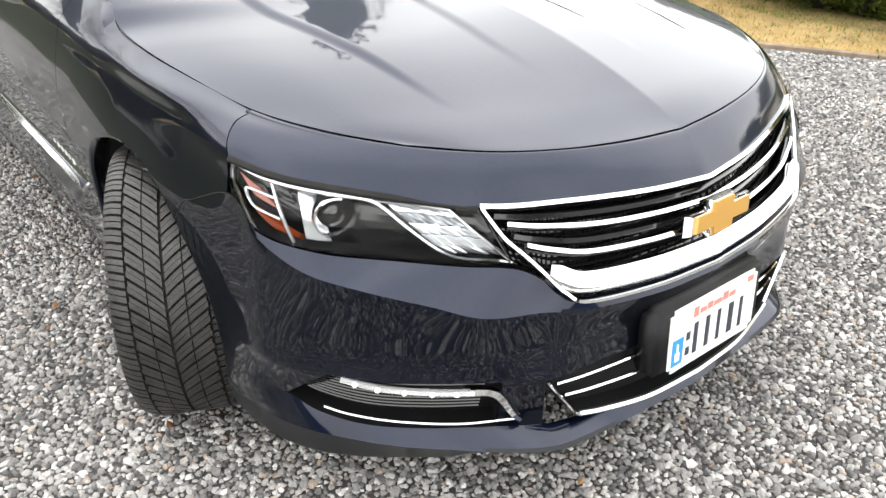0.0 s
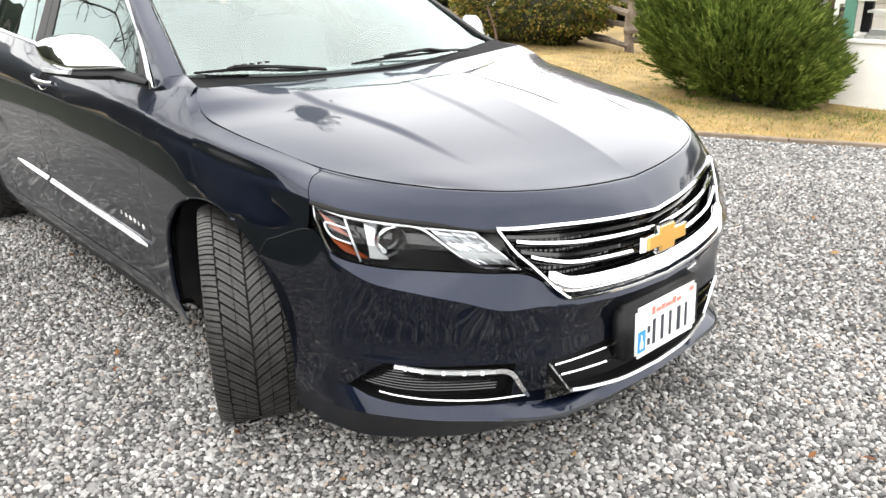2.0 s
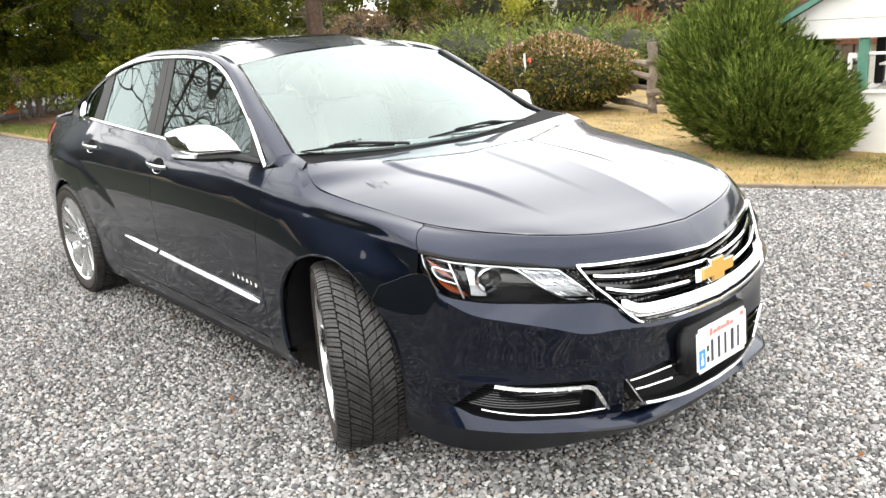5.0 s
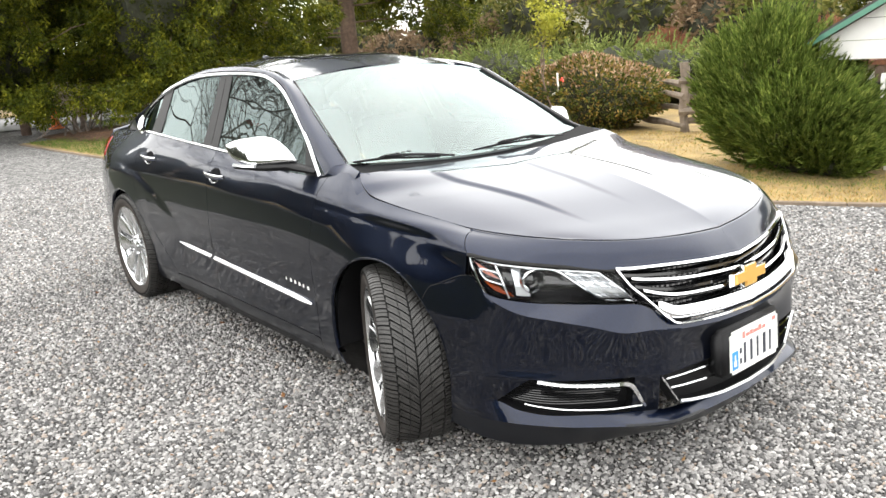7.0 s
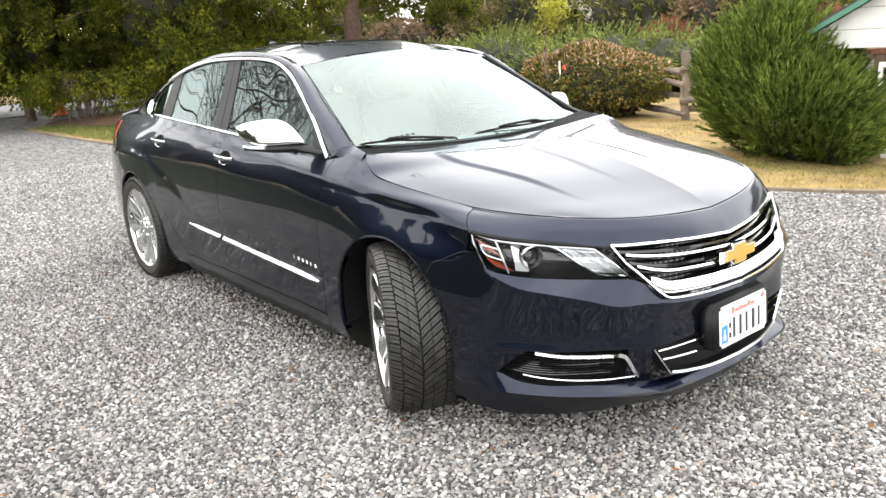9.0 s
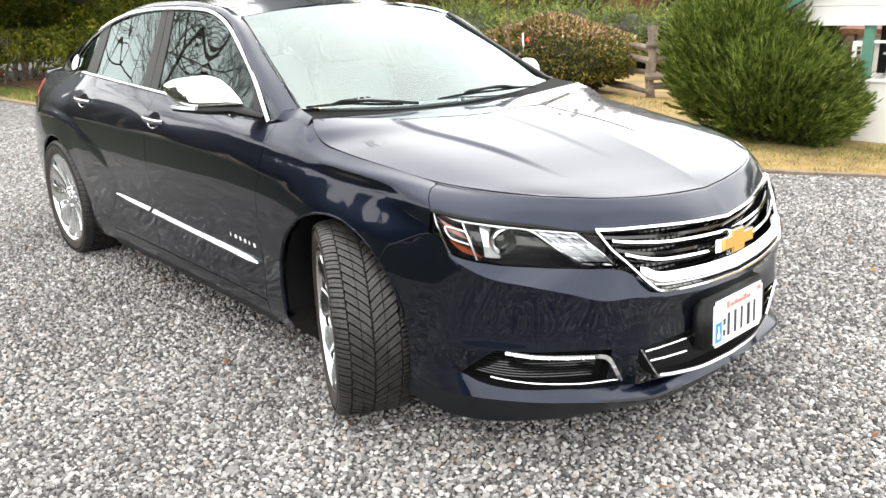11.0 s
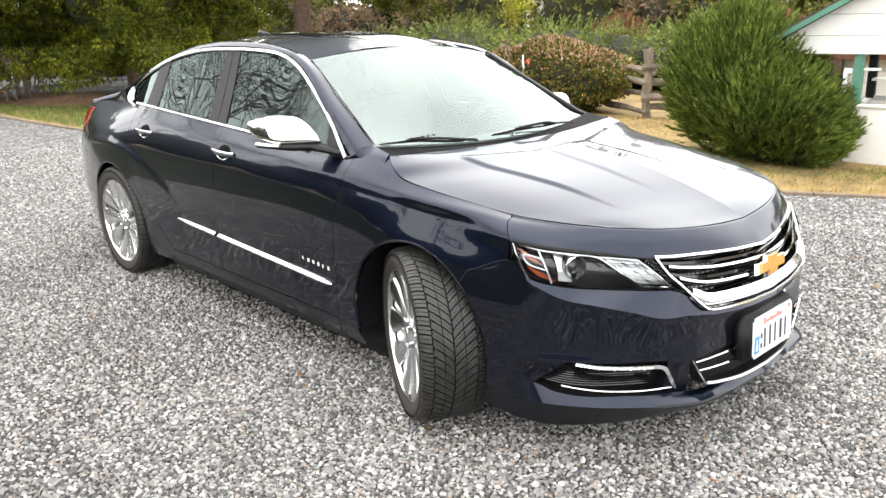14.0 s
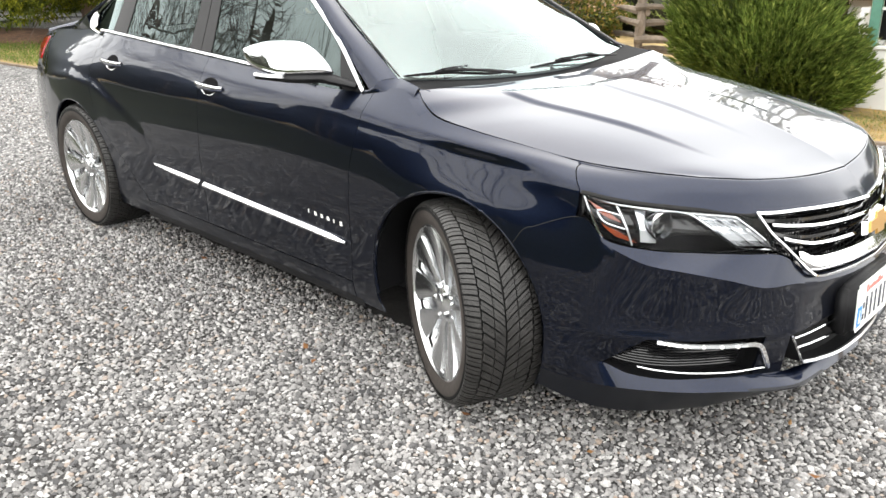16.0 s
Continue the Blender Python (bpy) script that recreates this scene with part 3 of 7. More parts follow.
def flank(x, v):
    """The body side at station x, v from 0 (under the sill) to 7 (belt)."""
    x = np.asarray(x, float)
    f = lambda r: ramp_by(x, SX_UP, r[::-1])
    one = np.ones_like(x)
    ys = [f(r) for r in (R_LOW, R_SILL, R_DOOR, R_MID, R_HIGH, R_SHO, R_BEND, R_TOP)]
    zs = [0.20 * one, 0.285 * one, 0.45 * one, 0.62 * one, 0.78 * one, f(Z_SHO), f(Z_BEND), f(Z_TOP)]
    rows = np.stack([np.stack([x, y, z], -1) for y, z in zip(ys, zs)])
    g = crs(rows.reshape(8, -1), np.asarray(v)).reshape(np.shape(v) + x.shape + (3,))
    # hollow crease along the fender, with a shelf that flares out below it
    zc = np.interp(g[..., 0], (-.8, -.45, .5), (.915, .900, .835))
    dip = np.interp(g[..., 0], (-1.2, -.7, -.3, 0, .3, .47, .53), (0, .006, .012, .020, .018, .005, 0))
    q = np.where(g[..., 2] < zc, np.clip((g[..., 2] - zc + .15) / .15, 0, 1), np.clip((zc + .05 - g[..., 2]) / .05, 0, 1))
    g[..., 1] -= dip * q * q * (3 - 2 * q)
    # haunch: a crease that arches over the rear wheel, proud below it
    arc = np.interp(g[..., 0], (-3.76, -3.4, -3.1, -2.84, -2.55, -2.3, -2.1, -1.9), (.70, .835, .872, .880, .850, .770, .680, .560))
    amount = np.interp(g[..., 0], (-3.76, -3.5, -3.0, -2.4, -1.95), (0, .008, .013, .012, 0))
    t = np.clip((arc - g[..., 2]) / 0.032, -1, 1)
    g[..., 1] += amount * (0.5 + 0.5 * np.sin(t * np.pi / 2))
    return g


def flank_y(x, z):
    """Half width of the flank at given places and heights."""
    q = flank(np.ravel(x), np.linspace(0, 6.8, 90))
    return np.array([np.interp(h, q[:, k, 2], q[:, k, 1]) for k, h in enumerate(np.ravel(z))]).reshape(np.shape(x))


def arch_cut(g, faces=True):
    """Pulls grid points that lie inside a wheel arch onto its edge; returns the grid and which points were inside."""
    g = g.copy()
    hit = np.zeros(g.shape[:2], bool)
    for cx, cz, r in ARCHES:
        d = np.hypot(g[..., 0] - cx, g[..., 2] - cz)
        ins = d < r
        hit |= ins
        k = np.where(ins, r / (d + 1e-6), 1.0)
        g[..., 0] = cx + (g[..., 0] - cx) * k
        g[..., 2] = cz + (g[..., 2] - cz) * k
    if hit.any():
        g[hit, 1] = np.sign(g[hit, 1]) * flank_y(g[hit, 0], g[hit, 2])
    return g, hit


def arch_grid(bm, g, hole=None):
    """Adds a grid with the wheel arches cut out of it."""
    moved, hit = arch_cut(g)
    vs = {}
    nv, nu = g.shape[:2]

    def v(i, j):
        if (i, j) not in vs:
            vs[i, j] = bm.verts.new(moved[i, j])
        return vs[i, j]

    for i in range(nv - 1):
        for j in range(nu - 1):
            q = ((i, j), (i, j + 1), (i + 1, j + 1), (i + 1, j))
            if not all(hit[a] for a in q) and not (hole is not None and hole[i, j]):
                bm.faces.new([v(*a) for a in q])
    bmesh.ops.dissolve_degenerate(bm, dist=0.0004, edges=bm.edges)


def side_panel(name, sg, v0, v1, x_front, x_rear, nx, nv, material=PAINT, label="", solid=0.006):
    """A panel of the flank between two cut lines, each given as heights and x."""
    v = np.linspace(v0, v1, nv)
    zf, zr = (flank(np.array([float(np.mean(c[1]))]), v)[:, 0, 2] for c in (x_front, x_rear))
    for k in range(3):
        xf, xr = np.interp(zf, *x_front) - 0.001, np.interp(zr, *x_rear) + 0.001
        zf = np.array([flank(np.array([a]), np.array([q]))[0, 0, 2] for a, q in zip(xf, v)])
        zr = np.array([flank(np.array([a]), np.array([q]))[0, 0, 2] for a, q in zip(xr, v)])
    g = np.array([flank(np.linspace(a, b, nx), np.array([q]))[0] for a, b, q in zip(xf, xr, v)])
    bm = bmesh.new()
    arch_grid(bm, mir(g, sg))
    outward(bm, INSIDE)
    return part(name, bm, material, CAR, label, solid=solid, sharp=50)


CUT_FENDER = ((0.60, .69, .735, .757, .80, .832, .86, .895), (.37, .345, .45, .497, .499, .496, .470, .430))
CUT_A = ((.28, .45, .74, .92, 1.0, 1.05), (-.498, -.485, -.445, -.405, -.40, -.40))
CUT_B = ((.28, .5, .79, 1.07), (-1.56, -1.54, -1.49, -1.475))
CUT_C = ((.28, .31, .38, .44, .55, .72, .875, 1.0, 1.1), (-2.14, -2.165, -2.24, -2.307, -2.43, -2.556, -2.59, -2.575, -2.55))
CUT_END = ((.2, 1.1), (-3.76, -3.76))
PANELS = {}
for sg in (-1, 1):
    PANELS["fender", sg] = side_panel("front_fender", sg, 0.0, 7.0, CUT_FENDER, CUT_A, 84, 80)
    PANELS["front_door", sg] = side_panel("front_door", sg, 1.0, 7.0, CUT_A, CUT_B, 26, 34)
    PANELS["rear_door", sg] = side_panel("rear_door", sg, 1.0, 7.0, CUT_B, CUT_C, 54, 66)
    PANELS["quarter", sg] = side_panel("rear_quarter_panel", sg, 0.0, 7.0, CUT_C, CUT_END, 84, 72)
    # rocker sill under the doors
    g = flank(np.linspace(-0.50, -2.14, 30), np.linspace(0.0, 0.97, 6))
    low = g[0].copy()
    low[:, 1] -= 0.10
    low[:, 2] -= 0.02
    bm = bmesh.new()
    add_grid(bm, mir(np.concatenate([low[None], g]), sg))
    outward(bm, INSIDE)
    part("rocker_sill", bm, PAINT, CAR, solid=0.01)
    bm = bmesh.new()
    x = np.linspace(-.46, -2.20, 30)
    g = flank(x, np.array([0.0]))[0]
    add_grid(bm, mir(np.stack([g + np.array([0, d, h]) for d, h in ((.002, .052), (.004, .012), (-.008, -.022), (-.06, -.030))]), sg))
    outward(bm, INSIDE)
    part("sill_guard", bm, BLACK, CAR, "matt black strip under the sill", solid=0.006)
    # dark inner shell behind the shut lines
    g = flank(np.linspace(-0.32, -2.66, 50), np.linspace(1.0, 6.7, 20))
    g[..., 1] -= 0.016
    bm = bmesh.new()
    arch_grid(bm, mir(g, sg))
    outward(bm, INSIDE)
    part("inner_shell", bm, BLACK, CAR)
    # wheel-arch lips and liners
    for cx, cz, r in ARCHES:
        th = np.radians(np.linspace(-14, 192, 60))
        xs, zs = cx + r * np.cos(th), cz + r * np.sin(th)
        ys = 0.90 if cx < -1 else 0.885
        bm = bmesh.new()
        ring = np.stack([np.stack([cx + (r + d) * np.cos(th), np.full_like(th, y), cz + (r + d) * np.sin(th)], -1)
                         for y, d in ((ys - 0.035, 0.004), (ys - 0.06, 0.03), (0.46, 0.03))])
        add_grid(bm, mir(ring, sg))
        back = np.stack([np.stack([cx + q * np.cos(th), np.full_like(th, 0.46), cz + q * np.sin(th)], -1) for q in (r + 0.03, 0.02)])
        add_grid(bm, mir(back, sg))
        part("wheel_arch_liner", bm, BLACK, CAR)
        th = np.radians(np.linspace(-12 if cx > -1 else -18, 191, 90))
        xs, zs = cx + (r + .001) * np.cos(th), cz + (r + .001) * np.sin(th)
        yl = np.array([np.interp(z, *(lambda q: (q[:, 0, 2], q[:, 0, 1]))(flank(np.array([x]), np.linspace(0, 6, 40)))) for x, z in zip(xs, zs)])
        bm = bmesh.new()
        tube(bm, mir(np.stack([xs, yl - .009, zs], -1), sg), .0095, 8, up=(0, 1, 0))
        outward(bm)
        part("arch_lip", bm, PAINT, CAR)

# front fascia: rows of stations from the wheel arch round to the middle
F_TOP = ((.335, .871, .690), (.505, .833, .757), (.595, .822, .704), (.70, .755, .681), (.80, .645, .668), (.88, .560, .661),
         (.945, .470, .650), (.985, .405, .603), (1.008, .355, .576), (1.042, .18, .565), (1.054, 0, .560))
F_CREASE = ((.335, .874, .655), (.508, .838, .716), (.60, .826, .690), (.70, .788, .650), (.80, .720, .630), (.88, .635, .604),
            (.945, .555, .577), (.990, .450, .570), (1.016, .360, .553), (1.054, .18, .541), (1.066, 0, .536))
F_MID = ((.33, .878, .50), (.50, .856, .49), (.60, .832, .48), (.70, .772, .475), (.80, .698, .475), (.875, .618, .475),
         (.940, .530, .475), (.980, .450, .475), (1.004, .375, .475), (1.028, .18, .475), (1.034, 0, .475))
F_FOGTOP = ((.33, .877, .42), (.50, .857, .42), (.60, .836, .42), (.70, .778, .417), (.80, .702, .415), (.878, .615, .415),
            (.942, .520, .410), (.985, .445, .403), (1.006, .375, .402), (1.028, .18, .402), (1.034, 0, .402))
F_LIPTOP = ((.33, .873, .33), (.50, .852, .33), (.596, .803, .314), (.660, .766, .286), (.744, .704, .272), (.830, .614, .270),
            (.908, .508, .270), (.962, .425, .266), (.985, .360, .262), (1.030, .18, .262), (1.040, 0, .258))
F_LIPBOT = ((.33, .866, .25), (.50, .842, .243), (.625, .808, .246), (.73, .737, .241), (.815, .665, .238), (.890, .585, .236),
            (.962, .508, .236), (1.018, .432, .237), (1.038, .360, .235), (1.050, .18, .228), (1.060, 0, .228))
F_CHIN = ((.33, .850, .185), (.50, .822, .160), (.60, .772, .143), (.68, .698, .135), (.745, .622, .133), (.81, .545, .137),
          (.865, .460, .145), (.905, .380, .145), (.935, .310, .145), (.975, .16, .145), (.985, 0, .145))


def fascia(rows, k0, k1, nu, nv):
    """A piece of the fascia between stations k0 and k1."""
    r = np.array([crs(q, np.linspace(k0, k1, nu)) for q in rows])
    return np.array([crs(r[:, j], np.linspace(0, len(rows) - 1, nv)) for j in range(nu)]).transpose(1, 0, 2)


F_LOW = (F_CREASE, F_MID, F_FOGTOP, F_LIPTOP, F_LIPBOT)


def lower_fascia(ks, v):
    """Points of the lower fascia at stations ks on row v (0 crease, 2 top of the fog opening, 3 its floor, 4 lip)."""
    rs = np.array([crs(q, ks) for q in F_LOW])
    if v <= 2:
        return crs(rs[:3].reshape(3, -1), np.array([v]))[0].reshape(-1, 3)
    i = min(3, int(v))
    return rs[i] + (rs[i + 1] - rs[i]) * (v - i)


def fog_warp(ks, v):
    """Leans the outer end of the fog opening: further in at its top."""
    kl = np.interp(v, (0, 0.9, 2, 3, 4), (1.95, 2.1, 3.15, 1.95, 1.95))
    return np.interp(ks, (0, 1.95, 6.15, 10), (0, kl, 6.15, 10))


def to_flank(g):
    """Lets the rear ends of the bumper cover run flush with the fenders."""
    g = g.copy()
    w = np.clip((0.60 - g[..., 0]) / 0.12, 0, 1)
    near = (w > 0) & (g[..., 2] > .26)
    w = w * w * (3 - 2 * w)
    g[near, 1] += w[near] * (flank_y(g[near, 0], g[near, 2]) - g[near, 1])
    return g


bm = bmesh.new()
for sg in (-1, 1):
    b2 = bmesh.new()
    ks = np.concatenate([np.linspace(0, 1.95, 32), np.linspace(1.95, 6.15, 46)[1:], np.linspace(6.15, 7.25, 12)[1:], np.linspace(7.25, 10, 30)[1:]])
    top = np.array([crs(q, ks) for q in (F_TOP, F_CREASE)])
    arch_grid(b2, mir(to_flank(np.array([top[0] + (top[1] - top[0]) * w for w in np.linspace(0, 1, 6)])), sg))
    vq = np.linspace(0, 4, 33)
    gg = np.array([lower_fascia(fog_warp(ks, v), v) for v in vq])
    hole = np.zeros((32, len(ks) - 1), bool)
    hole[16:24, (ks[:-1] > 1.949) & (ks[:-1] < 6.149)] = True
    hole[16:24, ks[:-1] > 7.249] = True
    arch_grid(b2, mir(to_flank(gg), sg), hole)
    outward(b2, INSIDE)
    me = bpy.data.meshes.new("half")
    b2.to_mesh(me)
    b2.free()
    bm.from_mesh(me)
    bpy.data.meshes.remove(me)
SEAM = curve([(.303, .87, .642)] + [tuple(p) for p in crs(F_TOP, np.linspace(0, 1.0, 6))], 30)
SEAM[:, 1] = flank_y(SEAM[:, 0], SEAM[:, 2])
BUMPER = part("front_bumper", bm, PAINT, CAR, "glossy navy front bumper cover with sculpted crease", solid=0.01, sharp=28)
bm = bmesh.new()
for sg in (-1, 1):
    arch_grid(bm, mir(fascia([F_LIPBOT, F_CHIN], 0, 10, 90, 5), sg))
outward(bm, INSIDE)
part("chin_spoiler", bm, CHIN, BUMPER, "matt black lower air dam", solid=0.008)

# thin joints between bumper cover and fenders
for sg in (-1, 1):
    bm = bmesh.new()
    tube(bm, mir(SEAM, sg), .0016, 5)
    outward(bm)
    part("panel_joint", bm, BLACK, BUMPER)

# header strip above lamps and grille
A_HOOD = ((.436, .737, .889), (.60, .668, .873), (.735, .575, .860), (.835, .455, .848), (.893, .315, .836), (.922, .16, .824), (.932, 0, .815))
B_LAMP = ((.500, .824, .829), (.622, .765, .812), (.755, .648, .791), (.876, .512, .767), (.942, .35, .756), (.990, .17, .744), (1.010, 0, .733))
mid = [tuple((np.array(a) + np.array(b)) / 2 + np.array([0.004, 0.003, 0.004])) for a, b in zip(A_HOOD, B_LAMP)]
mid[0] = (.474, .798, .860)
mid[-1] = (mid[-1][0], 0, mid[-1][2])
mid[1] = (.614, .722, .846)
# its outer end follows the front edge of the fender
zs = np.linspace(.825, .8865, 40)
xs = np.interp(zs, *CUT_FENDER)
ys = flank_y(xs, np.minimum(zs, .8855))
order = np.argsort(ys)
a_row = crs([(.22, .776, .918)] + list(A_HOOD), np.linspace(1, 7, 60))
hp = loft([a_row + np.array([-.006, -.002, -.007]), a_row + np.array([.003, 0, -.002]), curve(mid, 60), curve(B_LAMP, 60)], 60, 18)
for i in range(6, 18):
    y = hp[i, 0, 1]
    d = np.array([np.interp(y, ys[order], xs[order]) + .0025, y, np.interp(y, ys[order], zs[order])]) - hp[i, 0]
    for j in range(14):
        hp[i, j] += d * (0.5 + 0.5 * math.cos(math.pi * j / 14))
bm = bmesh.new()
for sg in (-1, 1):
    add_grid(bm, mir(hp, sg))
outward(bm, INSIDE)
part("front_header_panel", bm, PAINT, CAR, solid=0.012)


# hood: a patch between cowl, side edge, nose and centre line
def hood_half(nu, nv):
    rear = curve(((-.125, 0, 1.017), (-.138, .30, 1.019), (-.176, .56, 1.026), (-.214, .757, 1.030)), nv)
    side = curve(((-.214, .757, 1.030), (-.155, .788, 1.000), (-.085, .797, .964), (.05, .793, .942), (.22, .772, .919), (.434, .733, .890), (.60, .665, .875), (.733, .573, .862)), nu)
    nose = curve(((.929, 0, .818), (.919, .16, .827), (.890, .315, .838), (.833, .452, .850), (.733, .573, .862)), nv)
    mid = curve(((-.125, 0, 1.017), (.13, 0, 1.001), (.40, 0, .968), (.64, 0, .925), (.82, 0, .868), (.929, 0, .818)), nu)
    u, w = np.linspace(0, 1, nu)[:, None, None], np.linspace(0, 1, nv)[None, :, None]
    g = (1 - u) * rear[None] + u * nose[None] + (1 - w) * mid[:, None] + w * side[:, None]
    g = g - ((1 - u) * (1 - w) * rear[0] + (1 - u) * w * rear[-1] + u * (1 - w) * nose[0] + u * w * nose[-1])
    x, y = g[..., 0], g[..., 1]
    # crowned shoulders and the raised centre field
    w2, u2 = w[..., 0], u[..., 0]
    g[..., 2] += 0.075 * w2 * w2 * (1 - w2) * np.sin(np.pi * np.clip(u2, 0, 1)) ** 0.7
    soft = lambda q: q * q * (3 - 2 * q)
    # the field begins at a shallow V behind, its sides fade towards the nose
    start = np.interp(y, (0, .17, .50, .75), (.045, .035, -.085, -.1))
    fade = soft(np.clip((x - start) / 0.07, 0, 1)) * soft(np.clip((0.72 - x) / 0.36, 0, 1))
    ridge = np.interp(x, (-.1, .08, .26, .40, .65, .8), (.512, .497, .466, .446, .425, .40))
    g[..., 2] += 0.0095 * soft(np.clip((ridge - y) / 0.024 + .5, 0, 1)) * fade
    # inner spine between two finer creases
    spine = np.interp(x, (0, .25, .5, .75), (.125, .152, .168, .160))
    g[..., 2] += 0.0042 * soft(np.clip((spine - y) / 0.030 + .5, 0, 1)) * fade
    return g


bm = bmesh.new()
for sg in (-1, 1):
    add_grid(bm, mir(hood_half(90, 110), sg))
outward(bm, INSIDE)
HOOD = part("hood", bm, PAINT, CAR, "long sculpted navy hood with raised centre", solid=0.014)
# painted corner under the rear ends of the hood
for sg in (-1, 1):
    q = curve(((-.228, .752, 1.044), (-.155, .788, 1.000), (-.085, .797, .964), (.05, .793, .942)), 16)
    bm = bmesh.new()
    add_grid(bm, mir(np.stack([q + np.array([.03, -.03, -.016]), q + np.array([-.004, .002, -.010]), q + np.array([-.03, .022, -.024])]), sg))
    outward(bm, INSIDE)
    part("fender_corner", bm, PAINT, CAR, solid=0.004)

# greenhouse: pillars and roof sides
I_EDGE = ((-.345, .735, 1.058), (-.66, .665, 1.225), (-.965, .602, 1.389), (-1.28, .562, 1.446), (-1.65, .545, 1.464), (-2.0, .545, 1.452),
          (-2.35, .560, 1.402), (-2.70, .585, 1.292), (-3.02, .612, 1.170), (-3.30, .640, 1.082))
O_EDGE = ((-.42, .800, 1.018), (-.70, .730, 1.205), (-.965, .658, 1.372), (-1.25, .624, 1.432), (-1.65, .616, 1.447), (-2.0, .624, 1.432),
          (-2.31, .648, 1.372), (-2.60, .692, 1.282), (-2.87, .738, 1.172), (-3.05, .722, 1.098))
pmid = [tuple((np.array(a) + np.array(b)) / 2 + np.array([0, 0.013, 0.012])) for a, b in zip(I_EDGE, O_EDGE)]
for sg in (-1, 1):
    bm = bmesh.new()
    add_grid(bm, mir(loft([I_EDGE, pmid, O_EDGE], 90, 10), sg))
    # lower ends run on into the body
    low = flank(np.linspace(-.215, -.485, 16), np.array([6.85]))[0] - np.array([0, .0015, .0])
    top = curve([(-.215, .757, 1.040), (-.285, .744, 1.051), I_EDGE[0], pmid[0], O_EDGE[0], (-.452, .799, 1.014)], 16)
    add_grid(bm, mir(np.stack([low + (top - low) * w + np.array([0, .003, .001]) * 4 * w * (1 - w) for w in np.linspace(0, 1, 7)]), sg))
    add_grid(bm, mir(np.stack([curve(O_EDGE[-2:] + ((-3.2, .690, 1.074), (-3.3, .675, 1.066)), 8), curve(((-2.82, .742, 1.098), (-2.95, .722, 1.091), (-3.2, .690, 1.074), (-3.3, .675, 1.066)), 8)]), sg))
    outward(bm, INSIDE)
    part("roof_pillar", bm, PAINT, CAR, solid=0.012)
R_MIDL = ((-.905, 0, 1.428), (-1.28, 0, 1.478), (-1.65, 0, 1.493), (-2.0, 0, 1.483), (-2.40, 0, 1.432))
bm = bmesh.new()
edge = I_EDGE[2:7]
third = [tuple(np.array(a) * 0.45 + np.array(b) * 0.55 + np.array([0, 0, 0.017])) for a, b in zip(edge, R_MIDL)]
rows = [edge, third, R_MIDL]
rows += [[(p[0], -p[1], p[2]) for p in third], [(p[0], -p[1], p[2]) for p in edge]]
add_grid(bm, loft(rows, 40, 40))
outward(bm, INSIDE)
part("roof", bm, PAINT, CAR, solid=0.012)
bm = bmesh.new()
g = loft(rows, 40, 40)[8:32, 11:28] + np.array([0, 0, 0.006])
add_grid(bm, g)
outward(bm, INSIDE)
part("sunroof", bm, GLOSSBLACK, CAR, "dark glass panoramic sunroof", solid=0.004)
# windscreen, rear screen, boot lid, tail
W_BASE = ((-.345, .735, 1.056), (-.260, .42, 1.036), (-.215, .20, 1.028), (-.20, 0, 1.026))
W_TOP = ((-.962, .600, 1.388), (-.930, .40, 1.412), (-.912, .20, 1.424), (-.905, 0, 1.428))
wm = [tuple((np.array(a) + np.array(b)) / 2 + np.array([0.012, 0, 0.030]) * k) for a, b, k in zip(W_BASE, W_TOP, (0.15, .8, 1, 1))]


def both(rows):
    return [list(r) + [(p[0], -p[1], p[2]) for p in reversed(r[:-1])] for r in rows]


bm = bmesh.new()
add_grid(bm, loft(both([W_BASE, wm, W_TOP]), 41, 18))
outward(bm, INSIDE)
WS = part("windshield", bm, GLASS_W, CAR, "raked windshield mirroring the white sky")
B_TOP = ((-2.35, .560, 1.402), (-2.39, .28, 1.426), (-2.40, 0, 1.432))
B_MID = ((-2.70, .585, 1.300), (-2.77, .30, 1.330), (-2.80, 0, 1.338))
B_LOW = ((-3.28, .63, 1.095), (-3.36, .32, 1.118), (-3.38, 0, 1.122))
bm = bmesh.new()
add_grid(bm, loft(both([B_TOP, B_MID, B_LOW]), 31, 16))
outward(bm, INSIDE)
part("rear_window", bm, GLASS_S, CAR)
D_END = ((-3.80, .612, 1.024), (-3.90, .32, 1.058), (-3.92, 0, 1.064))
D_MID = ((-3.55, .645, 1.062), (-3.62, .32, 1.100), (-3.64, 0, 1.106))
bm = bmesh.new()
add_grid(bm, loft(both([B_LOW, D_MID, D_END]), 31, 12))
lip = loft(both([D_END, [(p[0] - 0.022, p[1] * 0.985, p[2] + 0.016) for p in D_END], [(p[0] - 0.045, p[1] * 0.975, p[2] + 0.014) for p in D_END], [(p[0] - 0.04, p[1] * 0.97, p[2] - 0.05) for p in D_END]]), 31, 8)
add_grid(bm, lip)
outward(bm, INSIDE)
part("boot_lid", bm, PAINT, CAR, solid=0.012)
ends = flank(np.array([-3.76]), np.linspace(0, 7, 8))[:, 0]
rows = []
for p in ends:
    up = max(0.0, (p[2] - 0.9) / 0.15)
    rows.append([tuple(p), (-3.90 + 0.03 * up, p[1] * 0.84, p[2]), (-4.0 + 0.08 * up, p[1] * 0.52, p[2] + 0.02 * up), (-4.04 + 0.10 * up, 0, p[2] + 0.03 * up)])
bm = bmesh.new()
add_grid(bm, loft(both(rows), 41, 24))
outward(bm, INSIDE)
part("rear_bumper", bm, PAINT, CAR, solid=0.01)
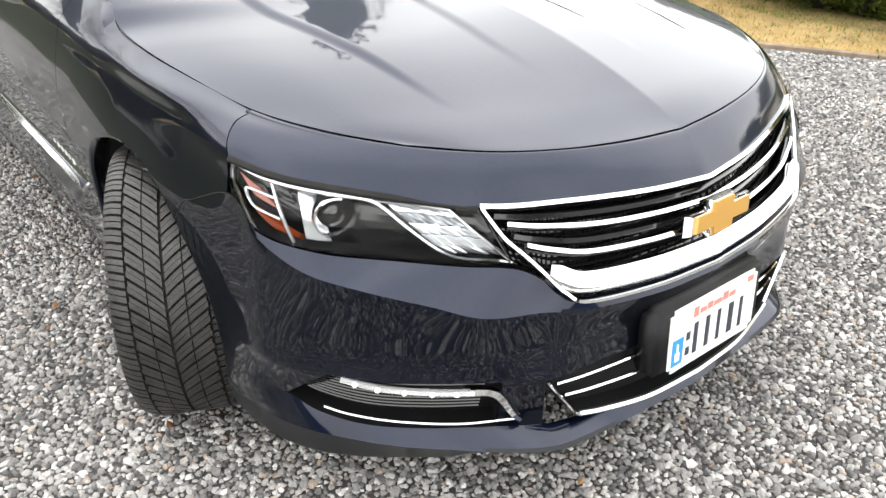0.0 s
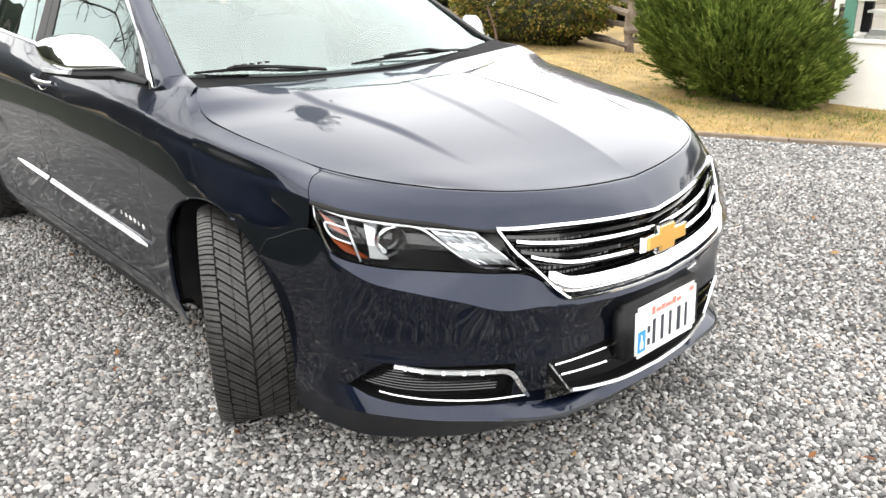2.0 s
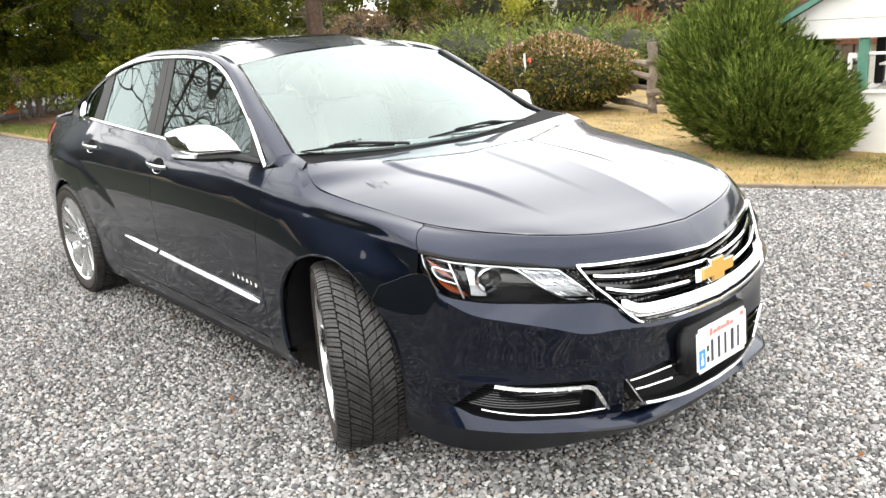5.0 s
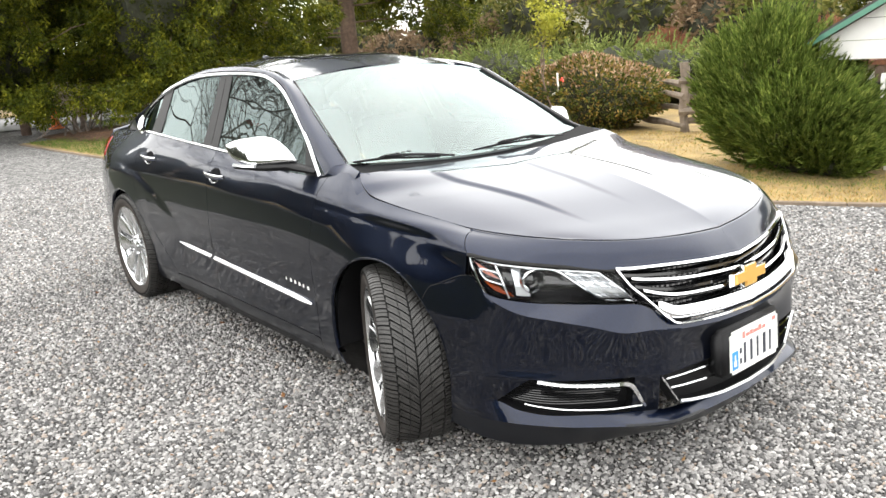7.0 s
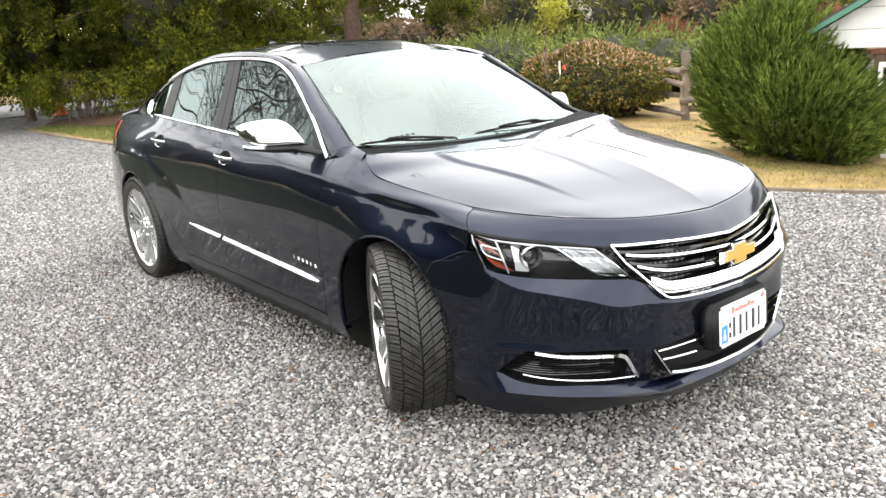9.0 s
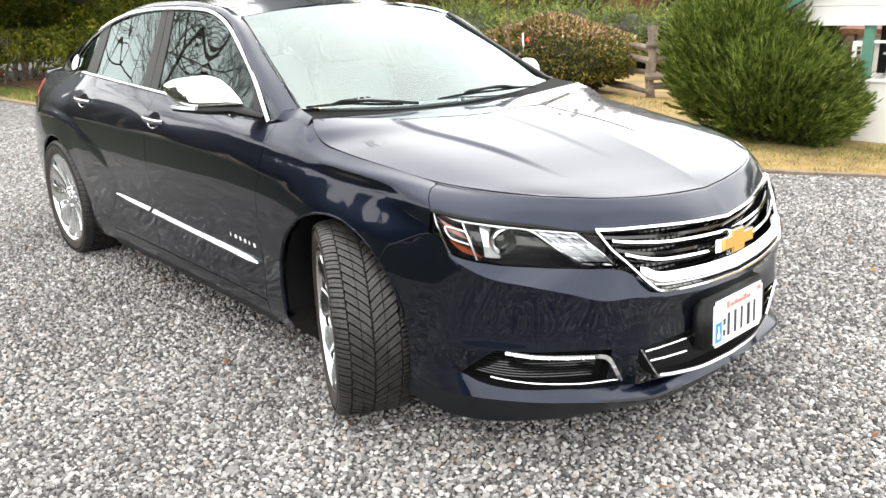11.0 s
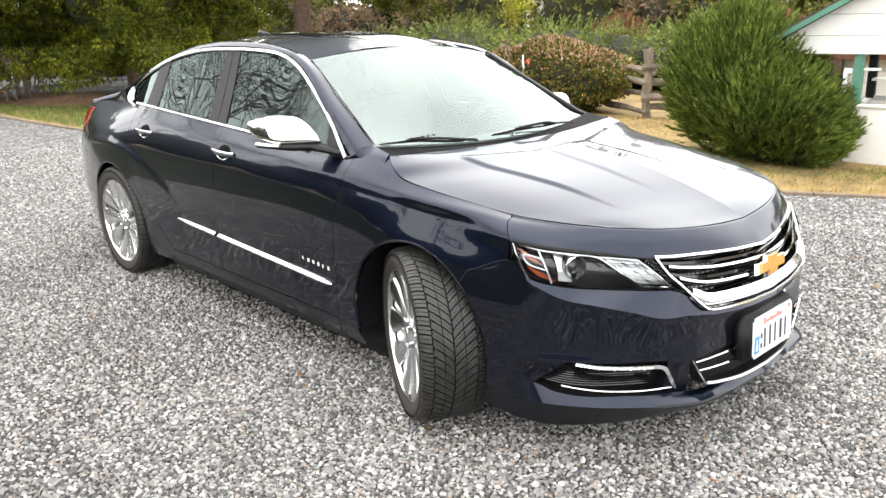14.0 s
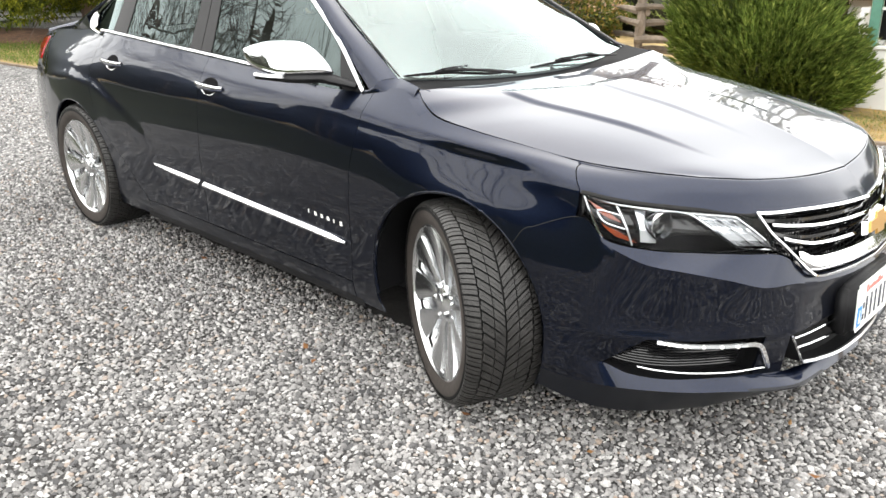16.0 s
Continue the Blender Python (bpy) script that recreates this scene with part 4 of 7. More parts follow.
# cowl tray below the windscreen
bm = bmesh.new()
cowl = [[(-.222, .750, 1.022), (-.17, .56, 1.012), (-.13, .30, 1.004), (-.115, 0, 1.002)], [(-.345, .735, 1.048), (-.265, .42, 1.026), (-.22, .20, 1.018), (-.205, 0, 1.016)]]
add_grid(bm, loft(both(cowl), 41, 4))
outward(bm, (-.2, 0, .8))
part("cowl_tray", bm, RECESS, CAR, solid=0.01)

# ---------- front end: lamps, grilles, fog lamps, plate ----------
def strip_along(bm, pts, width, thick, nrm):
    """A flat bar along a polyline: width across, thick along nrm, with chamfered edges."""
    p = np.array(pts, float)
    k = len(p)
    t = unit(np.gradient(p, axis=0))
    n = unit(np.broadcast_to(np.array(nrm, float), (k, 3)))
    n = unit(n - t * (n * t).sum(1, keepdims=True))
    a = np.cross(t, n)
    w = np.broadcast_to(np.asarray(width, float), (k,))[:, None] / 2
    prof = ((-1, 0), (-1, .55), (-.7, 1), (.7, 1), (1, .55), (1, 0))
    g = np.stack([p + a * w * x + n * thick * y for x, y in prof], 1)
    vs = add_grid(bm, g, closed=True)
    bm.faces.new(vs[0])
    bm.faces.new(list(reversed(vs[-1])))


# added strips whose black stands for the pillar side's dark reflection, wide on the left
for sg in (-1, 1):
    bm = bmesh.new()
    strip_along(bm, mir(curve([(x + .006, y - .004, z + .002) for x, y, z in I_EDGE[:3]], 24), sg), .005 if sg < 0 else .030, .012 if sg > 0 else .004, (.5, 0, .85))
    outward(bm)
    part("windshield_moulding", bm, BLACK, CAR, "black strip standing in for the pillar's dark inner side")

NOSE = np.array((0.86, 0.45, 0.12))
LT, LB = curve(B_LAMP[:4], 61), crs(F_TOP, np.linspace(1.0, 6.0, 61))


def lamp_at(s, w, d=0.0, sg=1):
    """A point of the headlamp: s from outer to inner end, w from top to bottom, d in from the lens."""
    s, w = np.asarray(s, float), np.asarray(w, float)
    f = lambda c: np.stack([np.interp(s * 60, np.arange(61), c[:, k]) for k in range(3)], -1)
    a, b = f(LT), f(LB)
    p = a + (b - a) * w[..., None]
    p = p + NOSE * (0.022 * np.sin(np.pi * np.clip(w, 0, 1)) - d)[..., None]
    return mir(p, sg)


for sg in (-1, 1):
    s, w = np.meshgrid(np.linspace(0.015, 0.985, 40), np.linspace(0.03, 0.97, 10))
    bm = bmesh.new()
    add_grid(bm, lamp_at(s, w, 0.075, sg))
    for e in (np.stack([lamp_at(s[0], w[0], 0.004, sg), lamp_at(s[0], w[0], 0.075, sg)]), np.stack([lamp_at(s[-1], w[-1], 0.004, sg), lamp_at(s[-1], w[-1], 0.075, sg)]),
              np.stack([lamp_at(s[:, 0], w[:, 0], 0.004, sg), lamp_at(s[:, 0], w[:, 0], 0.075, sg)]), np.stack([lamp_at(s[:, -1], w[:, -1], 0.004, sg), lamp_at(s[:, -1], w[:, -1], 0.075, sg)])):
        add_grid(bm, e)
    HL = part("headlight", bm, GLOSSBLACK, CAR, "clear headlight with projector, amber and chrome optics", smooth=False)
    bm = bmesh.new()
    add_grid(bm, lamp_at(s, w, 0.0, sg))
    outward(bm, INSIDE)
    part("lens", bm, LENS, HL)
    # bright upper rim and outer rim
    bm = bmesh.new()
    path = curve(((.03, .12), (.18, .125), (.34, .13), (.50, .13), (.60, .13), (.645, .20), (.69, .42), (.745, .70), (.785, .84), (.84, .89), (.92, .90), (.985, .91)), 60)
    strip_along(bm, lamp_at(path[:, 0], path[:, 1], 0.012, sg), np.interp(np.arange(60), (0, 8, 24, 40, 59), (.004, .007, .008, .006, .005)), 0.005, mir((.6, .4, .6), sg))
    q = np.linspace(0.05, 0.97, 14)
    strip_along(bm, lamp_at(np.interp(q, (0, .5, .8, 1), (.03, .045, .10, .2)), q, 0.012, sg), 0.006, 0.004, mir((.4, .9, .1), sg))
    outward(bm)
    part("chrome_rim", bm, LAMPCHROME, HL)
    # black gasket along the upper edge
    bm = bmesh.new()
    q = np.linspace(0.01, 0.99, 40)
    strip_along(bm, lamp_at(q, np.full(40, 0.035), 0.004, sg), 0.014, 0.005, mir((.5, .3, .75), sg))
    outward(bm)
    part("gasket", bm, RUBBER, HL)
    # amber side reflectors with the white light guide over them
    for a0, a1, w0, w1 in ((.07, .20, .24, .44), (.17, .27, .66, .84)):
        bm = bmesh.new()
        ss, ww = np.meshgrid(np.linspace(0, 1, 6), np.linspace(0, 1, 4))
        g = lamp_at(a0 + (a1 - a0) * ss + 0.09 * ww, w0 + (w1 - w0) * ww + 0.06 * ss, 0.028, sg)
        add_grid(bm, g)
        outward(bm, INSIDE)
        part("amber_reflector", bm, AMBER, HL, "orange side reflector", solid=0.012)
    bm = bmesh.new()
    guide = ((.27, .34), (.15, .36), (.12, .46), (.18, .60), (.29, .62))
    pts = curve([lamp_at(np.array([a]), np.array([b]), 0.014, sg)[0] for a, b in guide], 24)
    tube(bm, pts, 0.0028, 6)
    ss = lamp_at(np.linspace(.265, .33, 8), np.linspace(.16, .95, 8), 0.018, sg)
    strip_along(bm, ss, 0.006, 0.004, mir((.6, .6, .1), sg))
    outward(bm)
    part("light_guide", bm, CLEARPL, HL, "clear white light guide")
    # projector with chrome surround
    c = Vector(lamp_at(np.array([.475]), np.array([.46]), 0.03, sg)[0])
    ax = Vector((0.93, 0.28 * sg, 0.02)).normalized()
    turn = Matrix.Translation(c) @ ax.to_track_quat("Y", "Z").to_matrix().to_4x4()
    bm = bmesh.new()
    revolve(bm, [(-.05, .042), (0.0, .042), (.006, .0405), (.007, .037), (-.004, .0345), (-.03, .034)], 40)
    bm.transform(turn)
    outward(bm)
    ring = part("projector_ring", bm, CHROME, HL)
    bm = bmesh.new()
    revolve(bm, [(-.03, .0345), (-.02, .032), (-.008, .024), (-.002, .012), (0.0, .0005)], 32)
    bm.transform(turn)
    outward(bm)
    part("projector_lens", bm, GLASS_D, ring)
    bm = bmesh.new()
    ss, ww = np.meshgrid(np.linspace(.370, .445, 8), np.linspace(.18, .86, 8))
    add_grid(bm, lamp_at(ss, ww, 0.026 + 0.012 * ((ss - .370) / .075) ** 2, sg))
    outward(bm, INSIDE)
    part("chrome_baffle", bm, CLEARPL, HL, solid=0.004)
    # inner faceted reflector
    bm = bmesh.new()
    ns, nw = 6, 5
    for i in range(ns):
        for j in range(nw):
            q = np.array([0, 1, 1, 0]) / ns + i / ns
            r = np.array([0, 0, 1, 1]) / nw + j / nw
            d = 0.024 + 0.008 * ((i * 7 + j * 5) % 5) / 4 + np.array([0, .007, .003, .009]) * ((i * 3 + j * 2) % 3) / 2
            pp = lamp_at(.66 + .21 * q + .12 * r, .10 + .74 * r, d, sg)
            bm.faces.new([bm.verts.new(v) for v in pp])
    outward(bm, INSIDE)
    part("faceted_reflector", bm, CLEARPL, HL, "bright faceted inner reflector", smooth=False, solid=0.003)
    bm = bmesh.new()
    frame_pts = ((.985, .90), (.955, .64), (.92, .38), (.885, .12), (.76, .12), (.64, .13))
    pts = np.array([lamp_at(np.array([a]), np.array([b]), 0.016, sg)[0] for a, b in frame_pts])
    strip_along(bm, pts, 0.005, 0.004, mir((.8, .5, .2), sg))
    outward(bm)
    part("chrome_frame", bm, LAMPCHROME, HL, smooth=False)

# main grille
GT = np.vstack([crs(B_LAMP, np.linspace(3.0, 6.0, 41)), ])
GB = np.vstack([crs(F_TOP, np.linspace(6.15, 10.0, 41))])


def grille_at(s, w, d=0.0):
    """The grille face from outer end (s 0) to the middle (s 1), top to bottom; mirrored for s over 1."""
    s, w = np.asarray(s, float), np.asarray(w, float)
    sg = np.where(s > 1, -1.0, 1.0)
    q = np.where(s > 1, 2 - s, s)
    f = lambda c: np.stack([np.interp(q * 40, np.arange(41), c[:, k]) for k in range(3)], -1)
    p = f(GT) + (f(GB) - f(GT)) * w[..., None]
    p[..., 1] *= -sg
    p[..., 0] -= d
    return p


GRILLE = None
bm = bmesh.new()
s, w = np.meshgrid(np.linspace(0.02, 1.98, 80), np.linspace(0.03, 0.97, 8))
add_grid(bm, grille_at(s, w, 0.075))
outward(bm, INSIDE)
GRILLE = part("grille", bm, GLOSSBLACK, CAR, "wide dark grille with chrome bars and frame", solid=0.006)
bm = bmesh.new()
for i in range(46):
    q = 0.06 + i * 1.88 / 45
    tube(bm, grille_at(np.full(4, q), np.linspace(.1, .95, 4), 0.064), 0.0018, 4)
for r in np.linspace(.1, .9, 11):
    tube(bm, grille_at(np.linspace(.1, 1.9, 50), np.full(50, r), 0.062), 0.0028, 4)
outward(bm)
part("mesh_insert", bm, RECESS, GRILLE)
for r, wd, s0 in ((.30, .0125, .06), (.575, .0125, .10)):
    bm = bmesh.new()
    q = np.linspace(s0, 2 - s0, 70)
    strip_along(bm, grille_at(q, np.full(70, r), 0.010), wd, 0.016, (1, 0, .8))
    outward(bm)
    part("chrome_bar", bm, CHROME, GRILLE)
    bm = bmesh.new()
    strip_along(bm, grille_at(q, np.full(70, r - 0.10), 0.036), .014, 0.016, (1, 0, .2))
    outward(bm)
    part("dark_bar", bm, GLOSSBLACK, GRILLE)
bm = bmesh.new()
q = np.linspace(0.0, 2.0, 80)
strip_along(bm, grille_at(q, np.full(80, .02), 0.004), .0125, 0.012, (1, 0, .8))
outward(bm)
part("upper_bar", bm, CHROME, GRILLE)
bm = bmesh.new()
q = np.linspace(0.16, 1.84, 80)
strip_along(bm, grille_at(q, np.full(80, .86), 0.006), np.interp(q, (.16, .22, 1.78, 1.84), (.03, .046, .046, .03)), 0.022, (1, 0, .85))
outward(bm)
part("lower_bar", bm, CHROME, GRILLE, "broad bright lower chrome bar")
bm = bmesh.new()
half = np.concatenate([curve(((0, 0), (0, .28), (.01, .50), (.06, .70), (.13, .88), (.20, .985), (.28, 1.01)), 30), np.stack([np.linspace(.28, 1, 40)[1:], np.full(39, 1.01)], -1)])
ring = np.concatenate([half, np.stack([2 - half[-2::-1, 0], half[-2::-1, 1]], -1)])
strip_along(bm, grille_at(ring[:, 0], ring[:, 1], -0.002 - .008 * np.clip((ring[:, 1] - .8) / .2, 0, 1)), .0085, 0.010, np.stack([np.full(len(ring), .9), np.linspace(-.3, .3, len(ring)), np.full(len(ring), .25)], -1))
outward(bm)
part("grille_frame", bm, CHROME, GRILLE)


# badge: a plain gold cross shape in a chrome surround
def cross_badge(bm, k, thick, m):
    o = ((-.106, -.021), (-.040, -.021), (-.047, -.042), (.026, -.042), (.033, -.021), (.094, -.021), (.108, .021), (.041, .021), (.048, .042), (-.026, .042), (-.033, .021), (-.094, .021))
    ring = [bm.verts.new(m @ Vector((thick, y * k, z * k * .86))) for y, z in o]
    rim = [bm.verts.new(m @ Vector((0, y * k * 1.06, z * k * .98))) for y, z in o]
    bm.faces.new(ring)
    for i in range(len(o)):
        j = (i + 1) % len(o)
        bm.faces.new((rim[i], rim[j], ring[j], ring[i]))


bm = bmesh.new()
at = Matrix.Translation((1.040, 0, .660)) @ pose(0, 0, 0, 0, -14, 0)
cross_badge(bm, 1.00, 0.016, at)
outward(bm, INSIDE)
badge = part("emblem", bm, CHROME, GRILLE, "gold cross-shaped badge in chrome surround", smooth=False)
bm = bmesh.new()
cross_badge(bm, 0.88, 0.022, at)
outward(bm, INSIDE)
part("gold_field", bm, GOLD, badge, smooth=False)

# fog lamp openings
for sg in (-1, 1):
    bm = bmesh.new()
    face = np.array([lower_fascia(fog_warp(np.linspace(1.95, 6.15, 40), v), v) for v in np.linspace(2, 3, 12)])
    back = face - np.array([.05, .035, 0])
    add_grid(bm, mir(back, sg))
    for a, b in ((face[0], back[0]), (face[-1], back[-1]), (face[:, 0], back[:, 0]), (face[:, -1], back[:, -1])):
        add_grid(bm, mir(np.stack([a, b]), sg))
    FOG = part("fog_recess", bm, BLACK, BUMPER, "black louvred fog lamp recess", smooth=False)
    bm = bmesh.new()
    for r in np.linspace(2.0, 9.0, 10):
        line = crs(back.reshape(12, -1), np.array([r])).reshape(40, 3)[3:37] + np.array([.012, .008, 0])
        tube(bm, mir(line, sg), 0.0026, 5)
    outward(bm)
    part("louvre", bm, GLOSSBLACK, FOG)
    bm = bmesh.new()
    low = curve([(.690, .768, .321), (.735, .735, .312), (.80, .665, .298), (.88, .565, .291), (.940, .462, .290)], 36)
    strip_along(bm, mir(low, sg), 0.0052, 0.006, mir((.7, .6, .4), sg))
    outward(bm)
    part("lower_chrome", bm, CHROME, FOG)
    bm = bmesh.new()
    led = curve([(.735, .748, .408), (.80, .695, .398), (.865, .622, .392), (.915, .552, .388)], 36)
    strip_along(bm, mir(led, sg), 0.0125, 0.012, mir((.75, .55, .25), sg))
    outward(bm)
    bar = part("daylight_lamp", bm, CLEARPL, FOG, "clear strip daytime running lamp")
    bm = bmesh.new()
    hook = curve([(.908, .560, .391), (.928, .530, .388), (.938, .508, .372), (.946, .478, .320), (.942, .455, .292)], 24)
    strip_along(bm, mir(hook, sg), np.interp(np.arange(24), (0, 10, 23), (.017, .020, .011)), 0.012, mir((.8, .5, .2), sg))
    outward(bm)
    part("chrome_hook", bm, CHROME, FOG)
    for k in range(5):
        p = crs(led, np.array([4 + k * 6.5]))[0] + np.array([.012, .009, .004])
        bm = bmesh.new()
        bmesh.ops.create_icosphere(bm, subdivisions=2, radius=0.0065, matrix=Matrix.Translation(mir(p, sg)))
        part("led", bm, WHITE, bar)

# lower grille
LG_T = ((.992, .428, .400), (1.014, .33, .402), (1.030, .18, .402), (1.036, 0, .402))
LG_B = ((1.005, .345, .283), (1.020, .28, .272), (1.046, .16, .264), (1.056, 0, .262))
LT2, LB2 = curve(LG_T, 31), curve(LG_B, 31)


def low_at(s, w, d=0.0):
    s, w = np.asarray(s, float), np.asarray(w, float)
    sgn = np.where(s > 1, 1.0, -1.0)
    q = np.where(s > 1, 2 - s, s)
    f = lambda c: np.stack([np.interp(q * 30, np.arange(31), c[:, k]) for k in range(3)], -1)
    p = f(LT2) + (f(LB2) - f(LT2)) * w[..., None]
    p[..., 1] *= sgn
    p[..., 0] -= d
    return p


s, w = np.meshgrid(np.linspace(0, 2, 60), np.linspace(0, 1, 6))
bm = bmesh.new()
add_grid(bm, low_at(s, w, 0.05))
for r in (0, -1):
    add_grid(bm, np.stack([low_at(s[r], w[r], 0.0), low_at(s[r], w[r], 0.05)]))
for c in (0, -1):
    add_grid(bm, np.stack([low_at(s[:, c], w[:, c], 0.0), low_at(s[:, c], w[:, c], 0.05)]))
LOWG = part("lower_grille", bm, BLACK, BUMPER, "black lower intake with chrome strips", smooth=False)
for r, wd, q0 in ((.20, .006, .05), (.52, .007, .04), (.98, .012, .02)):
    bm = bmesh.new()
    q = np.linspace(q0, 2 - q0, 60)
    strip_along(bm, low_at(q, np.full(60, r), 0.010 if r < .9 else -0.003), wd, 0.010, (1, 0, .6))
    outward(bm)
    part("chrome_strip", bm, CHROME if r < .9 else SATIN, LOWG)
for a in (0.0, 2.0):
    bm = bmesh.new()
    strip_along(bm, low_at(np.full(10, a), np.linspace(.02, 1, 10), -0.002), .006, 0.006, (.8, -.5 if a < 1 else .5, 0))
    outward(bm)
    part("side_strip", bm, CHROME, LOWG)

# number plate on its carrier, writing reduced to bars
bm = bmesh.new()
m = pose(1.052, 0, .413, 0, -3, 0)
box(bm, (-.045, -.192, -.084), (.024, .192, .088), m)
bmesh.ops.bevel(bm, geom=bm.edges[:], offset=0.016, segments=3, affect="EDGES")
outward(bm)
CARRIER = part("plate_carrier", bm, BLACK, BUMPER, "dark grey plastic plate carrier")
PLATE = None
m = pose(1.078, 0, .413, 0, -3, 0)
bm = bmesh.new()
box(bm, (0, -.156, -.078), (.003, .156, .078), m)
bmesh.ops.bevel(bm, geom=[e for e in bm.edges if abs((e.verts[0].co - e.verts[1].co).length) < .01], offset=0.012, segments=4, affect="EDGES")
outward(bm)
PLATE = part("number_plate", bm, WHITE, CAR, "white number plate, blue square, writing as bars", smooth=False)


def bars(name, rects, material, x=0.0035):
    b = bmesh.new()
    for y0, y1, z0, z1 in rects:
        box(b, (x - .001, y0, z0), (x + .0008, y1, z1), m)
    outward(b)
    part(name, b, material, PLATE, smooth=False)


bars("blue_square", [(-.145, -.108, -.062, .004)], BLUE)
bars("white_mark", [(-.131, -.126, -.03, -.008), (-.136, -.121, -.05, -.03)], WHITE, 0.0052)
bars("red_bar", [(-.078, -.062, .038, .062), (-.056, -.034, .040, .052), (-.03, -.012, .040, .056), (-.008, .022, .040, .052), (.026, .045, .040, .060), (.05, .072, .040, .052)], REDINK)
bars("dark_bar", [(-.072 + k * .042, -.072 + k * .042 + w, -.055, .022) for k, w in enumerate((.014, .014, .012, .018, .012))], DARKINK)
bars("small_bar", [(-.098, -.085, -.012, .008), (-.098, -.085, -.05, -.03)], DARKINK)
bars("red_tab", [(.118, .14, .052, .066)], REDINK)

# ---------- glass, chrome, mirrors, handles ----------
DLO = ((-.449, 1.006), (-.63, 1.150), (-.80, 1.258), (-.965, 1.350), (-1.13, 1.403), (-1.32, 1.424), (-1.65, 1.430), (-1.98, 1.417), (-2.24, 1.378), (-2.48, 1.312), (-2.67, 1.245), (-2.80, 1.180))


def tumble(x, z):
    """Half width of the side windows."""
    belt = ramp_by(x, SX_UP, Z_TOP[::-1])
    return ramp_by(x, SX_UP, R_TOP[::-1]) - 0.004 - np.clip(z - belt, -.1, 1) * 0.47 - 0.10 * np.clip(z - belt, 0, 1) * (0.36 - np.clip(z - belt, 0, .36))


def dlo_top(x):
    return ramp_by(np.asarray(x), [p[0] for p in reversed(DLO)], [p[1] for p in reversed(DLO)])


def belt_z(x):
    return ramp_by(np.asarray(x), SX_UP, Z_TOP[::-1])


def pane(sg, xa_top, xa_bot, xb_top, xb_bot, nx, nz, inset=0.0, drop=0.012):
    """A window pane between two leaning lines, from the belt to the window line."""
    g = np.zeros((nz, nx, 3))
    for i, w in enumerate(np.linspace(0, 1, nz)):
        x = np.linspace(xa_bot + (xa_top - xa_bot) * w, xb_bot + (xb_top - xb_bot) * w, nx)
        zt, zb = dlo_top(x) - drop, belt_z(x)
        z = zb + np.maximum(zt - zb, 0.004) * w
        g[i] = np.stack([x, tumble(x, z) - inset, z], -1)
    return mir(g, sg)


